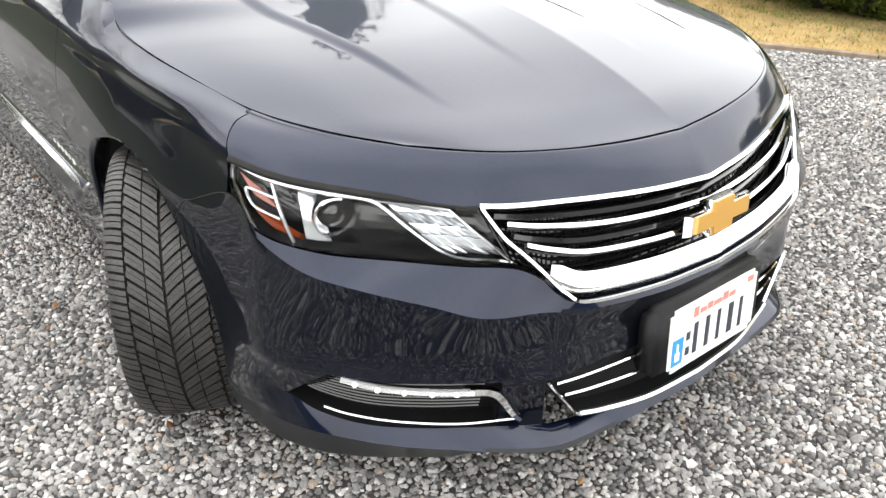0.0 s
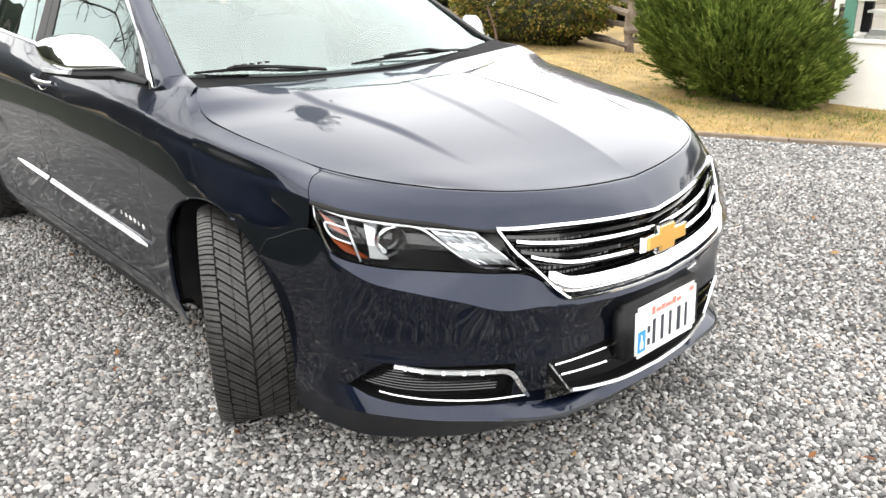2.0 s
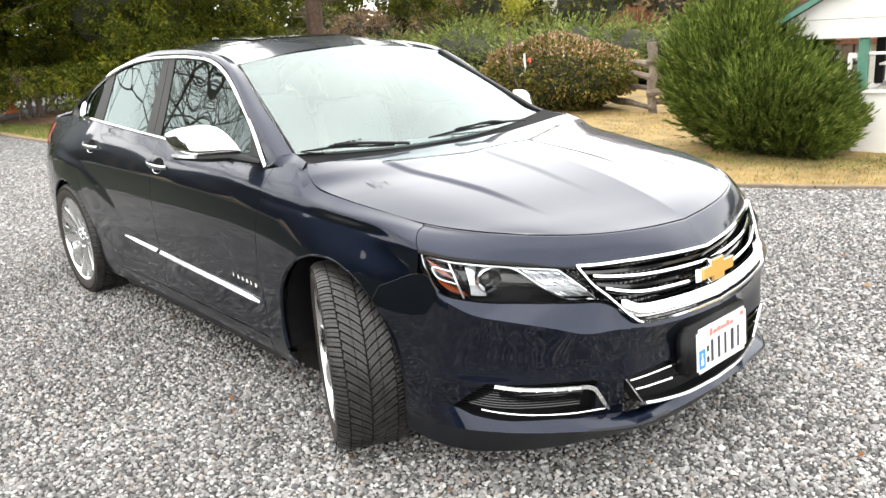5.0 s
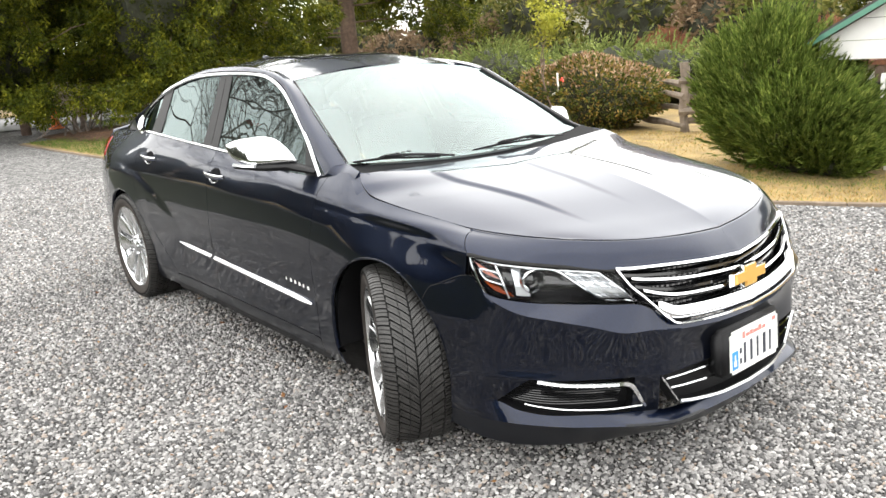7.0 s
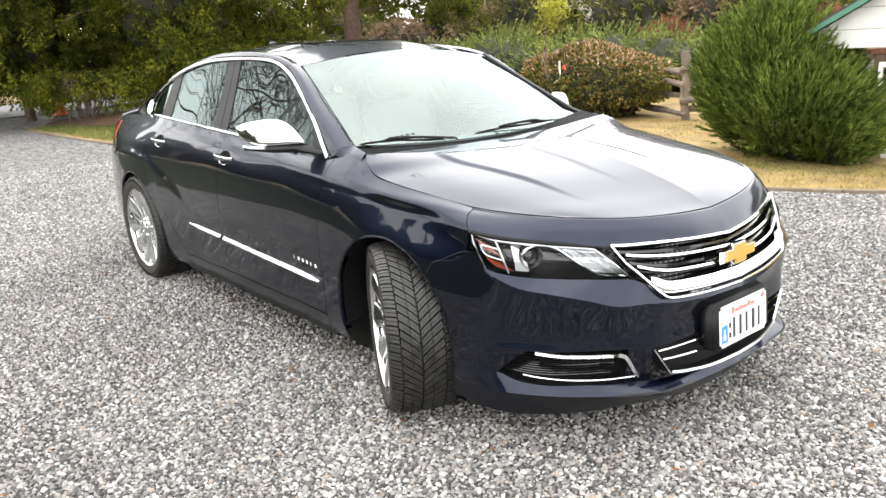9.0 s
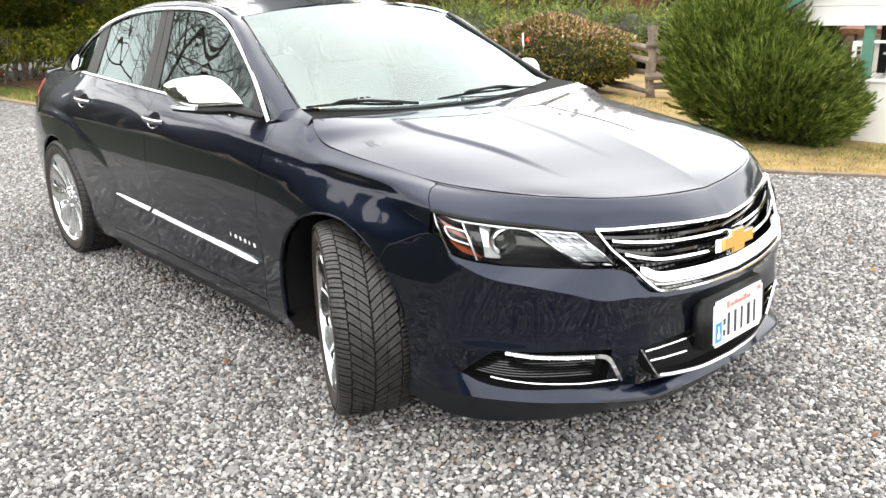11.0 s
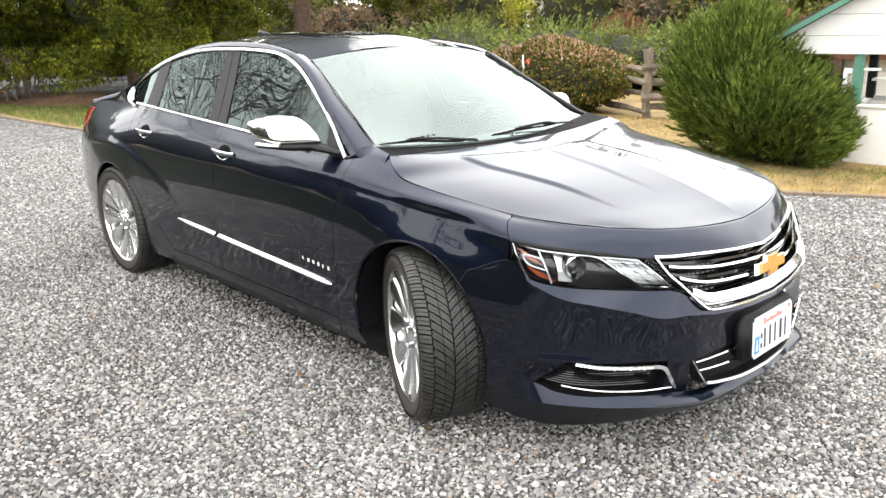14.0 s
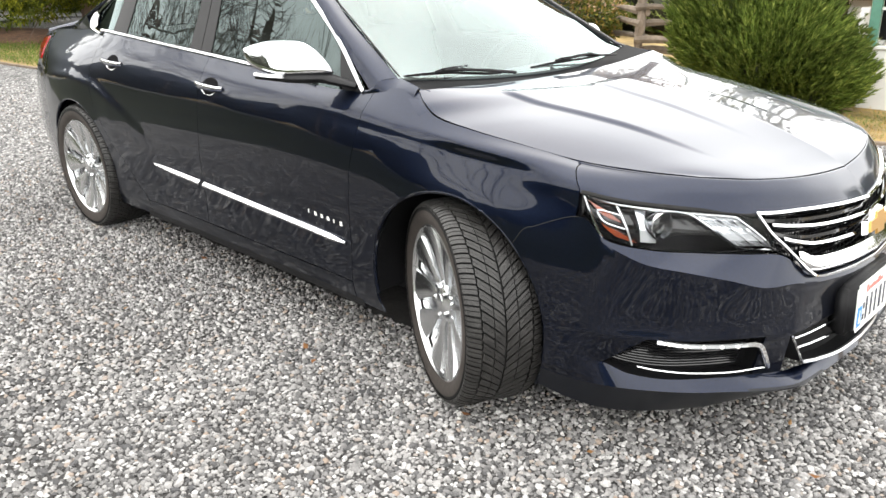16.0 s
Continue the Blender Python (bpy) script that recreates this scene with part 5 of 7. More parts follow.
for sg in (-1, 1):
    fd, rd, qp = PANELS["front_door", sg], PANELS["rear_door", sg], PANELS["quarter", sg]
    for owner, a, label in ((fd, (-.64, -.56, -1.545, -1.475), "tinted front side window"), (rd, (-1.68, -1.655, -2.29, -2.29), "tinted rear side window"), (qp, (-2.42, -2.46, -2.74, -2.70), "small tinted quarter window")):
        bm = bmesh.new()
        add_grid(bm, pane(sg, *a, 24, 16))
        outward(bm, INSIDE)
        part("side_window", bm, GLASS_S, owner, label)
    for owner, a in ((fd, (-.47, -.47, -.64, -.56)), (fd, (-1.545, -1.475, -1.61, -1.555)), (rd, (-1.615, -1.56, -1.68, -1.655)), (qp, (-2.29, -2.29, -2.42, -2.46))):
        bm = bmesh.new()
        add_grid(bm, pane(sg, *a, 6, 12, -0.004, 0.004))
        outward(bm, INSIDE)
        part("window_pillar", bm, PILLARBLACK, owner, solid=0.01)
    # bright surround of the windows
    xs = np.array([p[0] for p in DLO])
    q = curve([(x, z) for x, z in DLO], 80)
    top = np.stack([q[:, 0], tumble(q[:, 0], q[:, 1]) + 0.004, q[:, 1]], -1)
    bm = bmesh.new()
    wd = np.interp(np.arange(80), (0, 40, 70, 79), (.020, .018, .024, .036))
    strip_along(bm, mir(top, sg), wd, 0.010, mir((0, .9, .62), sg))
    outward(bm)
    part("window_surround", bm, CHROME, CAR, "polished chrome window surround")
    # its broad rear corner
    qa = curve([(-2.812, 1.192), (-2.838, 1.155), (-2.805, 1.110), (-2.60, 1.088)], 16)
    qb = curve([(-2.770, 1.196), (-2.768, 1.155), (-2.735, 1.124), (-2.60, 1.106)], 16)
    g = np.array([[(x, float(tumble(np.array(x), np.array(z))) + .034 - .024 * w, z) for x, z in qa + (qb - qa) * w] for w in (0, .33, .67, 1)])
    g[0, :, 1] -= .008
    g[3, :, 1] -= .004
    bm = bmesh.new()
    add_grid(bm, mir(g, sg))
    outward(bm, INSIDE)
    part("surround_corner", bm, CHROME, CAR, solid=0.008)
    bx = np.linspace(-.72, -2.62, 60)
    bm = bmesh.new()
    strip_along(bm, mir(np.stack([bx, ramp_by(bx, SX_UP, R_TOP[::-1]) - 0.001, belt_z(bx) + 0.002], -1), sg), 0.014, 0.010, mir((0, .9, .75), sg))
    outward(bm)
    part("belt_moulding", bm, CHROME, CAR)
    # bright strips low on the doors
    for owner, x0, x1 in ((fd, -.512, -1.535), (rd, -1.57, -1.995)):
        x = np.linspace(x0, x1, 40)
        z = np.interp(x, (-1.995, -1.67, -.512), (.495, .483, .437))
        y = flank(x, np.full(1, 2.1))[0][:, 1]
        wd = np.interp(x, (-1.995, -1.85, -.60, -.512), (.008, .026, .026, .010))
        bm = bmesh.new()
        strip_along(bm, mir(np.stack([x, y + 0.001, z], -1), sg), wd, 0.012, mir((0, 1, .95), sg))
        outward(bm)
        part("door_moulding", bm, CHROME, owner, "chrome strip along lower door")
    # lettering reduced to small plain bars
    for k in range(6):
        x = -.735 + k * .0395
        y = float(flank(np.array([x]), np.array([2.4]))[0, 0, 1])
        z = .523 - k * .0018
        bm = bmesh.new()
        wide = .014 if k in (1, 2, 3, 5) else .006
        box(bm, (x, sg * y - .002, z - .008), (x + wide, sg * y + .003, z + .008))
        part("badge_bar", bm, WHITE, fd, smooth=False)
    # pull handles over their cups
    for owner, x0, x1, z in ((fd, -1.50, -1.295, .945), (rd, -2.445, -2.24, .972)):
        xm = (x0 + x1) / 2
        y = float(np.interp(z, flank(np.array([xm]), np.linspace(4.5, 7, 20))[:, 0, 2], flank(np.array([xm]), np.linspace(4.5, 7, 20))[:, 0, 1]))
        bm = bmesh.new()
        u = np.linspace(0, 1, 14)
        pts = np.stack([x0 + (x1 - x0) * u, y + 0.004 + 0.030 * np.sin(np.pi * u) ** 0.45, z + 0.010 - 0.012 * u], -1)
        tube(bm, mir(pts, sg), np.interp(u, (0, .2, .8, 1), (.005, .0082, .0082, .006)), 10, flat=0.9)
        outward(bm)
        handle = part("door_handle", bm, CHROME, owner, "chrome pull handle")
        # flat near-black disc: the shade of the cup's hollow is in its colour
        bm = bmesh.new()
        th = np.linspace(0, 2 * np.pi, 24, endpoint=False)
        rows = []
        for k, d in ((1.0, -0.001), (.96, 0.0025), (.6, 0.0022), (.02, 0.002)):
            cz = z - 0.004 + .037 * k * np.sin(th)
            cx = xm + .004 + .064 * k * np.cos(th)
            vv = flank(np.array([xm]), np.linspace(4, 7, 40))[:, 0]
            rows.append(np.stack([cx, np.interp(cz, vv[:, 2], vv[:, 1]) + d, cz], -1))
        add_grid(bm, mir(np.array(rows), sg), closed=True)
        outward(bm, INSIDE)
        part("handle_cup", bm, RECESS, handle)
        # bright lower edge of the cup
        bm = bmesh.new()
        th = np.linspace(1.06 * np.pi, 1.94 * np.pi, 16)
        cz = z - 0.006 + .033 * np.sin(th)
        rim = np.stack([xm + .004 + .062 * np.cos(th), np.interp(cz, vv[:, 2], vv[:, 1]) + .003, cz], -1)
        tube(bm, mir(rim, sg), .0024, 6)
        outward(bm)
        part("cup_rim", bm, CHROME, handle)
        # dark grip behind the bright bar
        bm = bmesh.new()
        tube(bm, mir(pts - np.array([0, .006, .013]), sg), np.interp(u, (0, .2, .8, 1), (.004, .0085, .0085, .004)), 8)
        outward(bm)
        part("grip", bm, PAINT, handle)
    # door mirror
    sec = ((.836, -.570, 1.064, 1.076, .040), (.852, -.562, 1.064, 1.108, .090), (.874, -.562, 1.064, 1.150, .120), (.902, -.575, 1.064, 1.176, .130), (.950, -.610, 1.064, 1.180, .125), (1.0, -.672, 1.068, 1.170, .100), (1.026, -.748, 1.090, 1.154, .055), (1.036, -.780, 1.118, 1.142, .015))
    th = np.linspace(0, 2 * np.pi, 28, endpoint=False)
    rows = []
    for y, xf, z0, z1, dp in sec:
        c, s = np.cos(th), np.sin(th)
        rows.append(np.stack([xf - dp / 2 + dp / 2 * np.sign(c) * np.abs(c) ** .5, np.full(28, y), (z0 + z1) / 2 + (z1 - z0) / 2 * np.sign(s) * np.abs(s) ** .55], -1))
    g = np.array([crs(np.array(rows)[:, j], np.linspace(0, len(sec) - 1, 22)) for j in range(28)]).transpose(1, 0, 2)
    g[..., 0] -= (g[..., 2] - 1.066) * 0.55
    bm = bmesh.new()
    vs = add_grid(bm, mir(g, sg), closed=True)
    bm.faces.new(vs[0])
    bm.faces.new(vs[-1])
    outward(bm)
    MIRROR = part("door_mirror", bm, CHROME, fd, "door mirror with bright chrome cap")
    bm = bmesh.new()
    u = np.linspace(0, 1, 16)
    low = np.stack([np.interp(u, (0, .35, .6, 1), (-.495, -.60, -.64, -.775)), np.interp(u, (0, .35, .6, 1), (.795, .86, .93, 1.03)), np.interp(u, (0, .35, 1), (1.022, 1.050, 1.056))], -1)
    tube(bm, mir(low, sg), np.interp(u, (0, .3, .7, 1), (.011, .020, .018, .008)), 10, flat=2.0)
    outward(bm)
    part("mirror_arm", bm, BLACK, MIRROR)
    bm = bmesh.new()
    lp = curve([(-.668, .982, 1.060), (-.72, 1.012, 1.062), (-.765, 1.033, 1.066)], 12)
    strip_along(bm, mir(lp, sg), 0.014, 0.022, mir((.75, .6, .1), sg))
    outward(bm)
    part("mirror_lamp", bm, CLEARPL, MIRROR, "clear side repeater lamp")
    bm = bmesh.new()
    pl = np.array([[(-.685, .86, 1.08), (-.715, .93, 1.075), (-.765, 1.005, 1.08)], [(-.685, .86, 1.15), (-.72, .93, 1.16), (-.765, 1.005, 1.145)]])
    add_grid(bm, mir(pl, sg))
    part("mirror_glass", bm, CHROME, MIRROR)
    # tail lamp wrapping the corner
    bm = bmesh.new()
    vv = np.linspace(4.9, 6.5, 8)
    a = flank(np.array([-3.60, -3.68, -3.758]), vv)
    g = np.concatenate([a, (a[:, 2:3] + np.array([-.07, -.05, 0])), (a[:, 2:3] + np.array([-.12, -.16, 0]))], 1) + np.array([0, .006, 0])
    g[:, 3:, 0] -= 0.01
    add_grid(bm, mir(g, sg))
    outward(bm, INSIDE)
    part("tail_lamp", bm, REDLENS, CAR, "red wraparound tail lamp", solid=0.01)

# wipers
for pts, piv in ((((-.345, -.70, 1.060), (-.285, -.56, 1.062), (-.24, -.45, 1.052), (-.205, -.34, 1.042)), (-.20, -.36, 1.02)),
                 (((-.225, -.14, 1.042), (-.215, .05, 1.048), (-.22, .22, 1.050), (-.245, .40, 1.050)), (-.17, -.16, 1.01))):
    bm = bmesh.new()
    tube(bm, curve(pts, 14), np.interp(np.arange(14), (0, 2, 11, 13), (.003, .0055, .0055, .003)), 6, flat=.6)
    outward(bm)
    wiper = part("wiper", bm, BLACK, CAR, "black windshield wiper")
    bm = bmesh.new()
    mid = np.array(pts[1]) + np.array([.02, 0, .012])
    tube(bm, curve((np.array(pts[-1]) + np.array([.02, .06, .0]), np.array(pts[2]) + np.array([.02, 0, .014]), mid, np.array(pts[1]) + np.array([.005, -.05, .008])), 10), (.0065), 6)
    for k in range(5):
        box(bm, mid + np.array([-.008, -.03 + k * .03, .002]), mid + np.array([.006, -.020 + k * .03, .008]))
    outward(bm)
    part("wiper_arm", bm, BLACK, wiper, smooth=False)
bm = bmesh.new()
u = np.linspace(0, 1, 10)
tube(bm, np.stack([-2.26 - .16 * u, 0 * u, 1.463 - .008 * u + .042 * u ** 1.2], -1), np.interp(u, (0, .3, .8, 1), (.012, .026, .024, .010)), 10, flat=.45)
outward(bm)
part("roof_antenna", bm, PAINT, CAR)
bm = bmesh.new()
box(bm, (-.91, -.09, 1.345), (-.79, .09, 1.375), pose(0, 0, 0))
bmesh.ops.bevel(bm, geom=bm.edges[:], offset=0.012, segments=2, affect="EDGES")
part("mirror_sensor", bm, BLACK, CAR)

# cabin: floor, dashboard, seats
bm = bmesh.new()
box(bm, (-3.5, -.70, .24), (.45, .70, .34))
box(bm, (.20, -.58, .30), (.55, .58, .82))
box(bm, (-3.3, -.70, .34), (-2.75, .70, .98))
part("cabin_floor", bm, BLACK, CAR, smooth=False)
bm = bmesh.new()
dash = loft(both([[(-.60, .70, .93), (-.62, .3, .95), (-.62, 0, .95)], [(-.42, .72, 1.0), (-.44, .3, 1.01), (-.42, 0, 1.01)], [(-.30, .70, 1.02), (-.27, .3, 1.005), (-.24, 0, 1.0)]]), 21, 8)
add_grid(bm, dash)
outward(bm, (-.4, 0, .5))
part("dashboard", bm, DASH, CAR, solid=0.25)
for y, x, k in ((-.37, -1.35, 1.0), (.37, -1.35, 1.0), (-.37, -2.25, .95), (.37, -2.25, .95)):
    bm = bmesh.new()
    box(bm, (x - .05, y - .25, .40), (x + .5, y + .25, .56))
    box(bm, (-.07, -.25, 0), (.07, .25, .62), pose(x - .02, y, .52, 0, -18, 0))
    bmesh.ops.bevel(bm, geom=bm.edges[:], offset=0.05, segments=3, affect="EDGES")
    seat = part("seat", bm, SEATMAT, CAR, "light leather seat")
    bm = bmesh.new()
    box(bm, (-.05, -.13, 0), (.05, .13, .19), pose(x - .26, y, 1.12, 0, -10, 0))
    bmesh.ops.bevel(bm, geom=bm.edges[:], offset=0.04, segments=3, affect="EDGES")
    part("headrest", bm, SEATMAT, seat)
bm = bmesh.new()
revolve(bm, [(.015 * math.cos(a), .185 + .015 * math.sin(a)) for a in np.linspace(0, 2 * math.pi, 9)], 32, "x")
bm.transform(pose(-.78, .37, .93, 0, 25, 0))
part("steering_wheel", bm, BLACK, CAR)

# the body leans a little towards its left side, which shows in the upper cabin
for ob in [o for o in CAR.children_recursive if o.name.split(".")[0] in ("roof", "sunroof", "roof_pillar", "windshield", "windshield_moulding", "window_surround", "side_window", "window_pillar", "door_mirror", "mirror_arm", "mirror_lamp", "mirror_glass", "wiper", "wiper_arm", "rear_window")]:
    for v in ob.data.vertices:
        if v.co.y > 0 and v.co.x < -.2:
            up = min(1.0, max(0.0, (v.co.z - 1.0) / .10))
            v.co.z -= .056 * v.co.y * up
            if ob.name.startswith("door_mirror") or ob.name.startswith("mirror_"):
                v.co.y += .025
                v.co.z -= .012

# ---------- wheels ----------
def wheel_meshes():
    """Tyre with cut tread, rim with paired spokes; axis along y, outer face towards -y."""
    parts = []
    bm = bmesh.new()
    prof = [(-.085, .250), (-.105, .262), (-.118, .285), (-.123, .308), (-.118, .328), (-.108, .338), (-.095, .3425), (-.05, .345), (0, .3455), (.05, .345), (.095, .3425), (.108, .338), (.118, .328), (.123, .308), (.118, .285), (.105, .262), (.085, .250)]
    revolve(bm, [(y * (1.17 if y > 0 else 1), r) for y, r in prof], 96)
    outward(bm)
    parts.append(("tyre", bm, RUBBER, "black all-season tyre with cut tread", True))
    # tread blocks in a directional pattern
    bm = bmesh.new()
    n = 66
    pit = 2 * math.pi / n

    def rad(y):
        y = y / (1.17 if y > 0 else 1)
        return 0.3540 - 0.5 * max(0.0, abs(y) - 0.07) ** 2 / 0.12 - 1.6 * max(0.0, abs(y) - .1) ** 1.5

    def block(ya, yb, t0, t1, k):
        top, low = [], []
        for q in range(k + 1):
            y = ya + (yb - ya) * q / k
            r = rad(y)
            for t in (t0(y), t1(y)):
                top.append(bm.verts.new((r * math.cos(t), y, r * math.sin(t))))
                low.append(bm.verts.new(((r - .009) * math.cos(t), y, (r - .009) * math.sin(t))))
        for q in range(k):
            a, b, c, d = 2 * q, 2 * q + 1, 2 * q + 3, 2 * q + 2
            bm.faces.new((top[a], top[b], top[c], top[d]))
            bm.faces.new((top[a], top[d], low[d], low[a]))
            bm.faces.new((top[b], low[b], low[c], top[c]))
        bm.faces.new((top[0], low[0], low[1], top[1]))
        bm.faces.new((top[2 * k], top[2 * k + 1], low[2 * k + 1], low[2 * k]))

    for i in range(n):
        for sd in (-1, 1):
            k = sd * (1.17 if sd > 0 else 1.0)
            base = i * pit + (0.5 * pit if sd > 0 else 0)
            f = lambda y, o: base + o * pit + 2.6 * pit * (abs(y) / abs(k) / 0.1) ** 0.85
            block(k * .003, k * .036, lambda y: f(y, 0.02), lambda y: f(y, 0.42), 3)
            block(k * .003, k * .036, lambda y: f(y, 0.45), lambda y: f(y, 0.82), 3)
            block(k * .0385, k * .076, lambda y: f(y, 0.00), lambda y: f(y, 0.40), 3)
            block(k * .0385, k * .074, lambda y: f(y, 0.43), lambda y: f(y, 0.78), 3)
            g = lambda y, o: base + o * pit + 2.3 * pit + 0.25 * pit * (abs(y / k) - .08) / .03
            block(k * .080, k * .121, lambda y: g(y, 0.04), lambda y: g(y, 0.42), 4)
            block(k * .080, k * .121, lambda y: g(y, 0.50), lambda y: g(y, 0.84), 4)
    outward(bm)
    parts.append(("tread", bm, TREADRUB, "", False))
    # dusty shoulder ring
    bm = bmesh.new()
    revolve(bm, [(-.1065, .262), (-.1185, .283), (-.1238, .303), (-.1215, .318)], 96)
    outward(bm, (0, .2, 0))
    parts.append(("sidewall_dust", bm, DUSTY, "brownish dusty sidewall", True))
    # rim
    bm = bmesh.new()
    revolve(bm, [(-.100, .272), (-.112, .270), (-.114, .264), (-.104, .258), (-.080, .252), (.02, .236), (.09, .244), (.10, .262)], 80)
    outward(bm, (0, 0, 0))
    parts.append(("rim", bm, ALLOY, "silver alloy rim", True))
    bm = bmesh.new()
    revolve(bm, [(.0, .23), (.0, .02)], 48)
    parts.append(("brake_disc", bm, BLACK, "", False))
    for i in range(10):
        bm = bmesh.new()
        a = 2 * math.pi * i / 10 + (0.025 if i % 2 else -0.025) + 0.35
        lean = 0.10 if i % 2 else -0.10
        rows = []
        for r, w, y, off in ((.045, .014, -.072, -.32), (.095, .020, -.080, -.10), (.14, .031, -.085, .04), (.20, .049, -.092, .10), (.262, .068, -.106, .12)):
            c = a - lean * (0.9 - r / .262 * 0.9)
            row = []
            for k, dz in ((-1.0, .030), (-.93, .016), (-.86, .003), (-.45, -.001), (0.0, -.003), (.45, -.001), (.86, .003), (.93, .016), (1.0, .030)):
                t = c + k * w / r
                row.append((r * math.cos(t), y + dz, r * math.sin(t)))
            rows.append(row)
        add_grid(bm, loft(rows, 9, 10))
        outward(bm, (0, .3, 0))
        parts.append(("spoke", bm, ALLOY, "", True))
    bm = bmesh.new()
    revolve(bm, [(-.05, .070), (-.080, .066), (-.090, .052), (-.094, .034), (-.098, .030), (-.100, .0005)], 40)
    outward(bm, (0, .2, 0))
    parts.append(("hub_cap", bm, ALLOY, "", True))
    for i in range(5):
        bm = bmesh.new()
        a = 2 * math.pi * i / 5 + 0.35 + math.pi / 5
        revolve(bm, [(-.07, .012), (-.097, .0115), (-.099, .0085), (-.099, .0005)], 6)
        bm.transform(Matrix.Translation((.057 * math.cos(a), 0, .057 * math.sin(a))))
        outward(bm, (.057 * math.cos(a), 0, .057 * math.sin(a)))
        parts.append(("lug_nut", bm, CHROME, "", False))
    return parts


PROTO = []
for x, sd, steer in ((0.0, -1, -27.0), (0.0, 1, -25.0), (-2.837, -1, 0.0), (-2.837, 1, 0.0)):
    spin = {(-1, 0.0): 14, (1, 0.0): 40}.get((sd, x), 52)
    m = pose(x + (0.03 if x == 0 else 0), sd * 0.79, 0.348, 0, 0, steer + (180 if sd > 0 else 0)) @ pose(0, 0, 0, 0, spin, 0)
    if not PROTO:
        hubs = {}
        for nm, bm, mt, lb, sm in wheel_meshes():
            if nm == "tyre":
                root = part("wheel", bm, mt, CAR, "tyre on a multi-spoke silver alloy wheel")
                PROTO.append(root)
            else:
                PROTO.append(part(nm, bm, mt, root, lb, smooth=sm))
        root.matrix_local = m
        continue
    twin = PROTO[0].copy()
    scene.collection.objects.link(twin)
    twin.matrix_local = m
    for o in PROTO[1:]:
        c = o.copy()
        scene.collection.objects.link(c)
        c.parent = twin

# ---------- plants ----------
JUN = leafmat("juniper_green", (0.034, 0.056, 0.011), (0.135, 0.19, 0.035), (0.35, 0.39, 0.10), 0.55, (0.0, 0.6, 1.0), 0.35, 9.0)
CEDAR = leafmat("cedar_green", (0.013, 0.021, 0.002), (0.060, 0.076, 0.005), (0.23, 0.225, 0.017), 0.6, (0.0, 0.5, 1.0), 0.6, 3.2)
SHRUBM = leafmat("shrub_leaf", (0.03, 0.045, 0.010), (0.115, 0.13, 0.024), (0.30, 0.19, 0.05), 0.4, (0.0, 0.55, 1.0))
SHRUBTOP = leafmat("shrub_tips", (0.15, 0.105, 0.045), (0.34, 0.20, 0.12), (0.52, 0.39, 0.28), 0.45, (0.0, 0.55, 1.0))
LOWJUN = leafmat("low_juniper", (0.08, 0.11, 0.03), (0.21, 0.255, 0.075), (0.38, 0.41, 0.14), 0.6, (0.0, 0.6, 1.0), 0.5, 3.0)
RUST = leafmat("rusty_shrub", (0.13, 0.055, 0.032), (0.22, 0.095, 0.055), None, 0.6)
YELLOW = leafmat("spring_leaf", (0.20, 0.22, 0.03), (0.34, 0.34, 0.05), None, 0.5)
FARGREEN = leafmat("far_green", (0.055, 0.07, 0.015), (0.12, 0.13, 0.032), (0.25, 0.22, 0.07), 0.7, (0.0, 0.6, 1.0))
FARBROWN = leafmat("far_brown", (0.13, 0.09, 0.055), (0.24, 0.17, 0.105), None, 0.7)
BARK = mat("grey_bark", (0.16, 0.13, 0.11), 0.9, var=0.35, scale=12, bump=0.7, bscale=40)
REDBARK = mat("cedar_bark", (0.135, 0.092, 0.070), 0.9, var=0.35, scale=10, bump=0.8, bscale=30)
# near-black brown standing for the shade inside bushes and crowns
DARKCORE = mat("painted_core_shade", (0.03, 0.032, 0.018), 0.95, var=0.4, scale=15)


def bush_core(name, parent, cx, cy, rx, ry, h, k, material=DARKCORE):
    """An uneven dome filling a bush, by default coloured like the shade inside."""
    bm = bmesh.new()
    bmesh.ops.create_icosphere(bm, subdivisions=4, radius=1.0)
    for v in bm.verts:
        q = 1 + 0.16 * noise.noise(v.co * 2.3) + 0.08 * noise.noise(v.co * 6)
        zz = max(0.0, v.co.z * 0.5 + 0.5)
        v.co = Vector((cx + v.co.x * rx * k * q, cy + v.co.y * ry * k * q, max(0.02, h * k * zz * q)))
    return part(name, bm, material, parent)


def dome_points(n, cx, cy, rx, ry, h, shell=0.3, low=0.02):
    """Points in the outer shell of an uneven dome and their outward directions."""
    d = unit(rng.normal(0, 1, (n, 3)))
    lump = 1 + 0.09 * np.sin(d[:, 0] * 5 + 1) * np.cos(d[:, 1] * 4) + 0.06 * np.sin(d[:, 2] * 9 + d[:, 0] * 7)
    r = (1 - shell * rng.random(n) ** 1.6) * lump
    z = np.clip(h * (0.5 + 0.5 * d[:, 2] * r), low, None)
    p = np.stack([cx + d[:, 0] * rx * r, cy + d[:, 1] * ry * r, z], -1)
    return p, d


